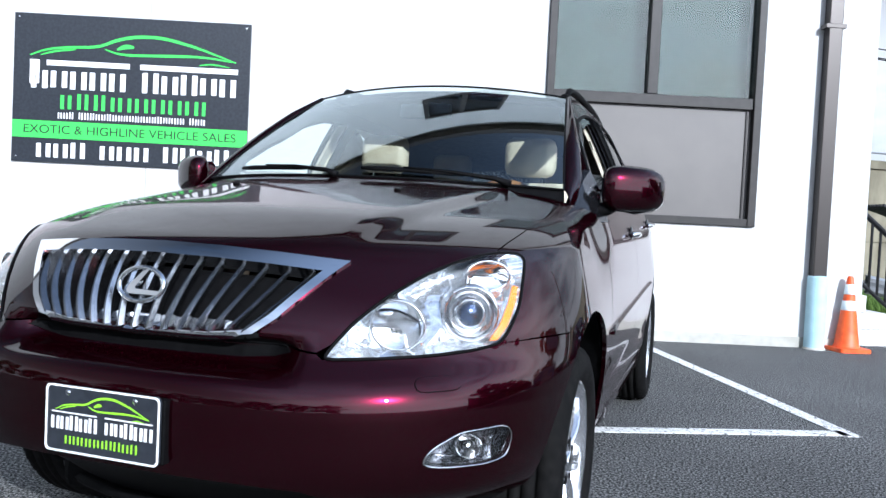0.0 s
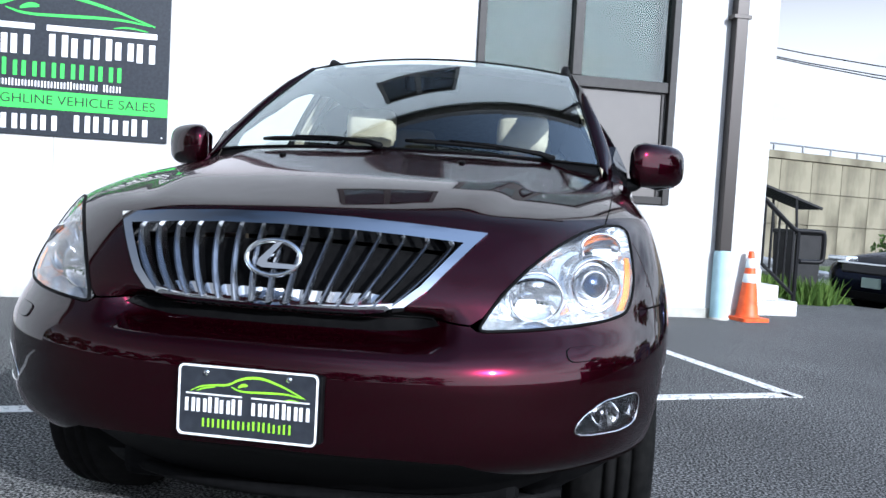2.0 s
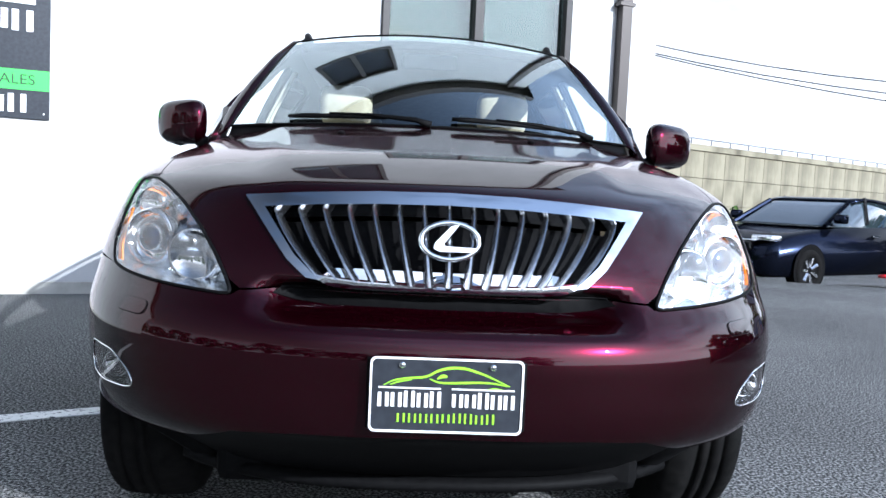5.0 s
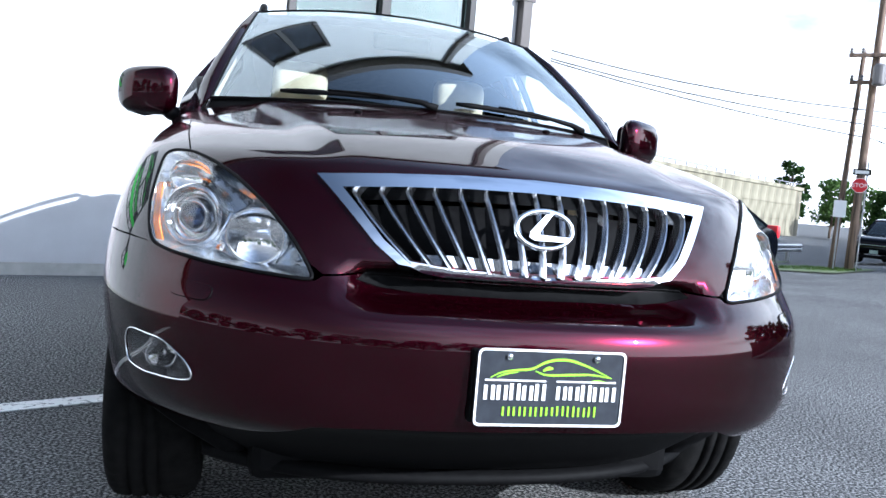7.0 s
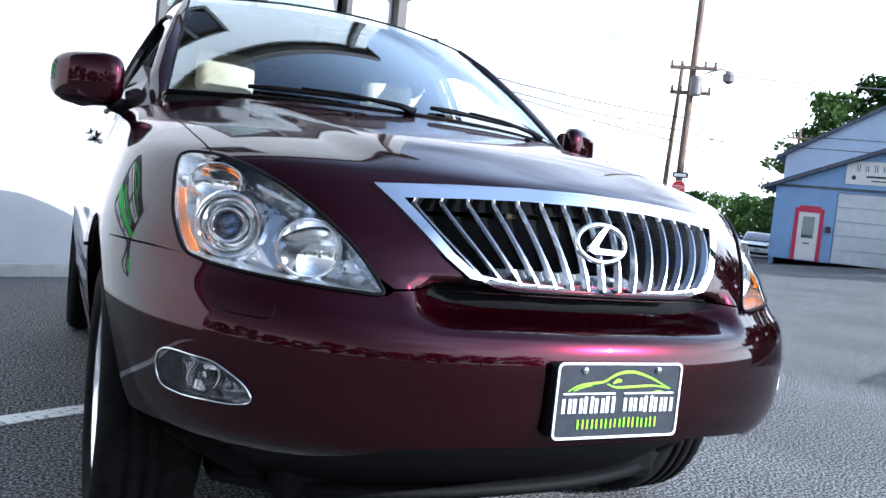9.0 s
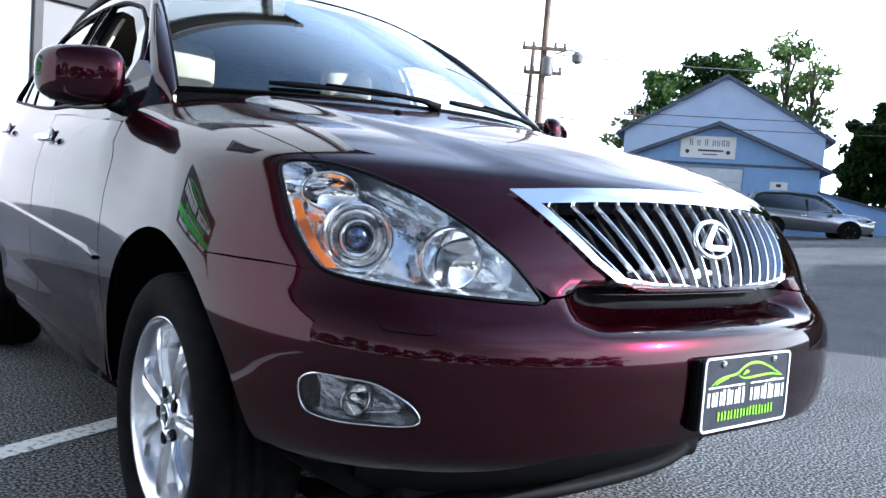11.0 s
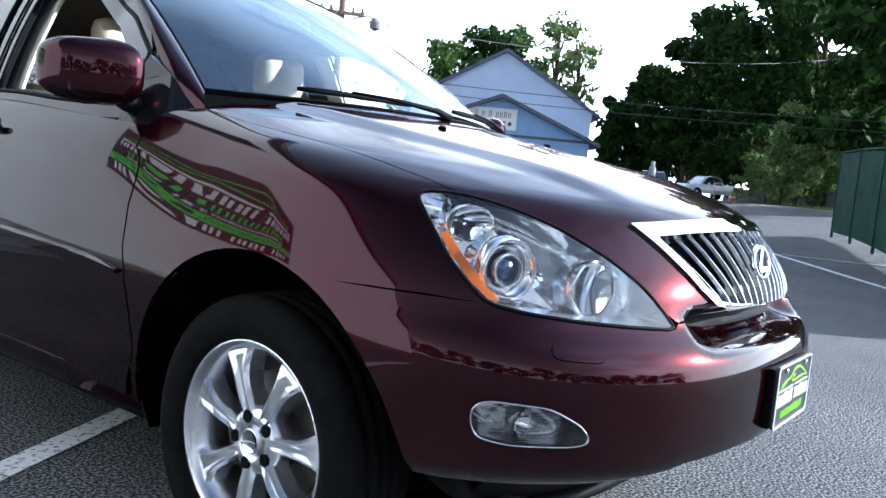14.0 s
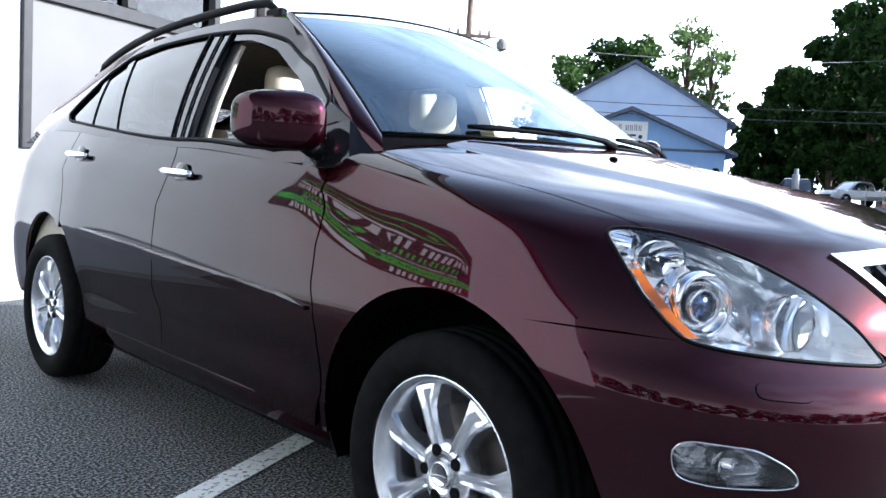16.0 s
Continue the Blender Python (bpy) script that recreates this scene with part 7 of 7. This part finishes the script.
    part("roof", slab(bmesh.new(), cap, lambda z: narrow(z) + 0.015), paint, v, smooth=True)
    for sg in (1, -1):
        for a, b in ((roof[0], top[0]), (roof[-1], top[-1])):
            part("pillar", tube(bmesh.new(), [(a[0], sg * narrow(a[1]) * 0.99, a[1]), (b[0], sg * narrow(b[1]) * 0.98, b[1])], 0.035, 6), paint, v)
        mid = (-0.15, 0.35) if kind == "sedan" else (-0.1,)
        part("pillar", tube(bmesh.new(), [(-0.10, sg * narrow(zb), zb), (-0.16, sg * narrow(zb + 0.4) * 0.995, zb + 0.42)], 0.03, 6), GLOSS_BLACK, v)
        part("door_mirror", box_bm(0.72, 0.86, sg * (W + 0.06) - 0.09, sg * (W + 0.06) + 0.09, zb, zb + 0.14, 0.03), paint, v, smooth=True)
        part("door_handle", box_bm(-0.35, -0.15, sg * W - 0.02, sg * W + 0.02, zb - 0.2, zb - 0.17, 0.005), CHROME, v)
        hz = spec["body"][6][1] - 0.02
        fx = spec["L"] / 2
        part("headlight", box_bm(fx - 0.30, fx - 0.06, sg * W * 0.76 - 0.20, sg * W * 0.76 + 0.16, hz - 0.09, hz - 0.01, 0.025), LAMP_GREY, v, "clear headlight", smooth=True)
        part("tail_light", box_bm(-fx - 0.01, -fx + 0.10, sg * W * 0.8 - 0.13, sg * W * 0.8 + 0.13, hz - 0.02, hz + 0.22, 0.03), STOP_RED, v, "red tail light", smooth=True)
        for wx in spec["wb"]:
            r = spec["r"]
            wm = Matrix.Translation((wx, sg * (W - 0.10), r))
            w = part("wheel", lathe(bmesh.new(), [(r * 0.60, -0.10), (r * 0.9, -0.115), (r, -0.08), (r, 0.08), (r * 0.9, 0.115), (r * 0.62, 0.105), (r * 0.60, 0.07)], 28, "y", wm), RUBBER, v, "black tyre on an alloy wheel", smooth=True)
            part("hub", lathe(bmesh.new(), [(r * 0.60, sg * 0.03), (r * 0.56, sg * 0.05), (0.0, sg * 0.055)], 28, "y", wm), DARK_TRIM, w)
            for k in range(7):
                a = 2 * math.pi * k / 7
                c, s = math.cos(a), math.sin(a)
                part("spoke", tube(bmesh.new(), [wm @ Vector((0.05 * c, sg * 0.085, 0.05 * s)), wm @ Vector((r * 0.6 * c, sg * 0.095, r * 0.6 * s))], [0.022, 0.030], 5), ALLOY, w)
            part("wheel_arch", lathe(bmesh.new(), [(r * 1.12, sg * 0.115 - 0.02), (r * 1.16, sg * 0.115), (r * 1.10, sg * 0.112), (0.0, sg * 0.09)], 28, "y", wm @ Matrix.Translation((0, -sg * 0.018, 0.02))), BLACK_PLASTIC, v)
    fx = spec["L"] / 2
    part("grille", box_bm(fx - 0.10, fx + 0.005, -0.55, 0.55, 0.60, 0.74, 0.03), GLOSS_BLACK, v)
    part("grille_trim", box_bm(fx - 0.12, fx + 0.012, -0.62, 0.62, 0.735, 0.765, 0.01), CHROME, v)
    part("number_plate", box_bm(fx - 0.02, fx + 0.02, -0.15, 0.15, 0.42, 0.56, 0.004), PLATE_GREEN, v, "pale green plate")
    part("bumper_intake", box_bm(fx - 0.15, fx - 0.012, -0.6, 0.6, 0.24, 0.36, 0.02), BLACK_PLASTIC, v)
    if kind == "pickup":
        part("bed_hollow", box_bm(-2.68, -0.82, -0.80, 0.80, 1.10, 1.135), BLACK_PLASTIC, v)
        for sg in (1, -1):
            part("bed_rail", box_bm(-2.72, -0.74, sg * 0.88 - 0.05, sg * 0.88 + 0.05, 1.10, 1.19, 0.02), paint, v)
    return v


GLASS_DARK = material("vehicle_glass", (0.02, 0.03, 0.035), 0.03, 0.0, Coat_Weight=1.0)
PLATE_GREEN = material("plate_green", (0.35, 0.45, 0.40), 0.5)
NAVY = paint_material("navy_paint", (0.006, 0.008, 0.016), (0.012, 0.016, 0.03), 0.15)
SILVER = paint_material("silver_paint", (0.30, 0.31, 0.33), (0.36, 0.37, 0.39))
WHITE_PAINT = material("white_paint", (0.75, 0.77, 0.80), 0.3, 0.0, Coat_Weight=0.6)
BLACK_PAINT = paint_material("black_paint", (0.006, 0.006, 0.008), (0.01, 0.01, 0.014))
vehicle("sedan", "dark navy four-door sedan parked by the grass verge", 6.86, 11.52, -152.0, NAVY)
vehicle("pickup", "black pickup truck standing on the road", *polar(45.2, 38), -150, BLACK_PAINT)
vehicle("suv", "silver sport utility vehicle before the blue garage", *polar(61.3, 34.5), -48, SILVER)
vehicle("pickup", "dark pickup truck beside the blue lean-to", *polar(66.8, 52), -160, BLACK_PAINT)
vehicle("pickup", "white pickup truck parked under the dark trees", *polar(70.5, 67), 148, WHITE_PAINT)
vehicle("sedan", "white car behind the black pickup", *polar(48.3, 50), -140, WHITE_PAINT)

# hydrant, barrels, barrier
hy = thing("fire_hydrant", "red fire hydrant on the verge", "hydrant", m=Matrix.Translation((11.3, 16.5, ground_z(11.3, 16.5))))
part("barrel", lathe(bmesh.new(), [(0.16, 0.0), (0.16, 0.05), (0.11, 0.07), (0.11, 0.55), (0.14, 0.57), (0.13, 0.66), (0.05, 0.74), (0.0, 0.76)], 16, "z"), STOP_RED, hy, smooth=True)
for a in (0, 90, 180):
    part("outlet", lathe(bmesh.new(), [(0.055, 0.10), (0.055, 0.17), (0.0, 0.175)], 10, "x", Matrix.Rotation(radians(a), 4, "Z") @ Matrix.Translation((0, 0, 0.42))), STOP_RED, hy)
x, y = polar(72.1, 62)
ba = thing("traffic_barrel", "orange and white traffic barrel on the lot", "barrel", m=Matrix.Translation((x, y, ground_z(x, y))))
for i in range(4):
    part("ring", lathe(bmesh.new(), [(0.30 - 0.02 * i, 0.25 * i), (0.28 - 0.02 * i, 0.25 * i + 0.245), (0.0, 0.25 * i + 0.246)], 18, "z"), ORANGE if i % 2 == 0 else SIGN_WHITE, ba)
x, y = polar(71.4, 60)
bb = thing("folding_barrier", "white folding barricade on the lot", "barrier", m=Matrix.Translation((x, y, ground_z(x, y))) @ Matrix.Rotation(radians(-60), 4, "Z"))
part("board", box_bm(-0.6, 0.6, -0.02, 0.02, 0.65, 0.95), SIGN_WHITE, bb)
for sx in (-0.55, 0.55):
    for sy in (-0.2, 0.2):
        part("leg", tube(bmesh.new(), [(sx, sy, 0), (sx, 0, 0.95)], 0.02, 5), GALV, bb)

# green screened fence
FENCE_GREEN = add_noise(material("fence_green", (0.012, 0.06, 0.04), 0.8, Specular_IOR_Level=0.1), 3, (0.005, 0.034, 0.022), (0.010, 0.055, 0.036), bump=0.2, bump_scale=80)
FA, FB = Vector((16.6, 3.25)), Vector((6.6, -0.75))
fd_ = (FB - FA).normalized()
fn = thing("screen_fence", "dark green screened chain-link fence", "fence")
N = 6
for i in range(N + 1):
    q = FA.lerp(FB, i / N)
    z = ground_z(q.x, q.y)
    part("post", tube(bmesh.new(), [(q.x, q.y, z - 0.2), (q.x, q.y, z + 1.82)], 0.03, 8), FENCE_GREEN, fn)
for i in range(N):
    a, b = FA.lerp(FB, i / N), FA.lerp(FB, (i + 1) / N)
    za, zb = ground_z(a.x, a.y), ground_z(b.x, b.y)
    bm = bmesh.new()
    nx, ny = -fd_.y * 0.012, fd_.x * 0.012
    cols = 12
    rows = []
    for k in range(cols + 1):
        p = a.lerp(b, k / cols)
        z = za + (zb - za) * k / cols
        wob = 0.012 * math.sin(k * 2.1 + i)
        rows.append([bm.verts.new((p.x + nx * s + ny * wob * 8, p.y + ny * s - nx * wob * 8, z + h)) for s, h in ((-1, 0.12), (-1, 1.76), (1, 1.76), (1, 0.12))])
    for c, d_ in zip(rows, rows[1:]):
        for q in range(4):
            bm.faces.new((c[q], c[(q + 1) % 4], d_[(q + 1) % 4], d_[q]))
    bm.faces.new(rows[0]); bm.faces.new(rows[-1])
    bmesh.ops.recalc_face_normals(bm, faces=bm.faces)
    part("screen", bm, FENCE_GREEN, fn)
    part("top_rail", tube(bmesh.new(), [(a.x, a.y, za + 1.80), (b.x, b.y, zb + 1.80)], 0.02, 6), FENCE_GREEN, fn)

# weathered board fence before the wood
WF = thing("board_fence", "low weathered grey board fence before the trees", "fence")
WEATHERED = add_noise(material("weathered_board", (0.14, 0.13, 0.12), 0.9), 3, (0.10, 0.095, 0.085), (0.18, 0.17, 0.155), bump=0.3, bump_scale=30)
A, B = Vector(polar(71.6, 78)), Vector(polar(79.0, 50))
n = 70
for i in range(n):
    a, b = A.lerp(B, i / n), A.lerp(B, (i + 0.94) / n)
    z = ground_z(a.x, a.y)
    bm = bmesh.new()
    prism(bm, [(a.x, a.y), (b.x, b.y), (b.x + 0.03, b.y + 0.03), (a.x + 0.03, a.y + 0.03)], 1.15 + 0.05 * ((i * 7) % 3), "z", z - 0.1)
    part("board", bm, WEATHERED, WF)

# far lot: lane lines and stone edge
for a, b, w in (((12.3, 3.4), (9.0, 0.55), 0.12), ((12.1, 3.4), (11.8, 0.9), 0.10), (polar(72.5, 23), polar(60, 25), 0.10)):
    bm = bmesh.new()
    d_ = (Vector(b) - Vector(a)).normalized()
    nrm = Vector((-d_.y, d_.x)) * w / 2
    vs = []
    for k in range(13):
        p = Vector(a).lerp(Vector(b), k / 12)
        z = ground_z(p.x, p.y) + 0.012
        vs.append((bm.verts.new((*(p - nrm), z)), bm.verts.new((*(p + nrm), z))))
    for c, e in zip(vs, vs[1:]):
        bm.faces.new((c[0], e[0], e[1], c[1]))
    tagged(part("lane_line", bm, LINE_PAINT, None), "white painted lane line on the asphalt", "marking", kind="structure")
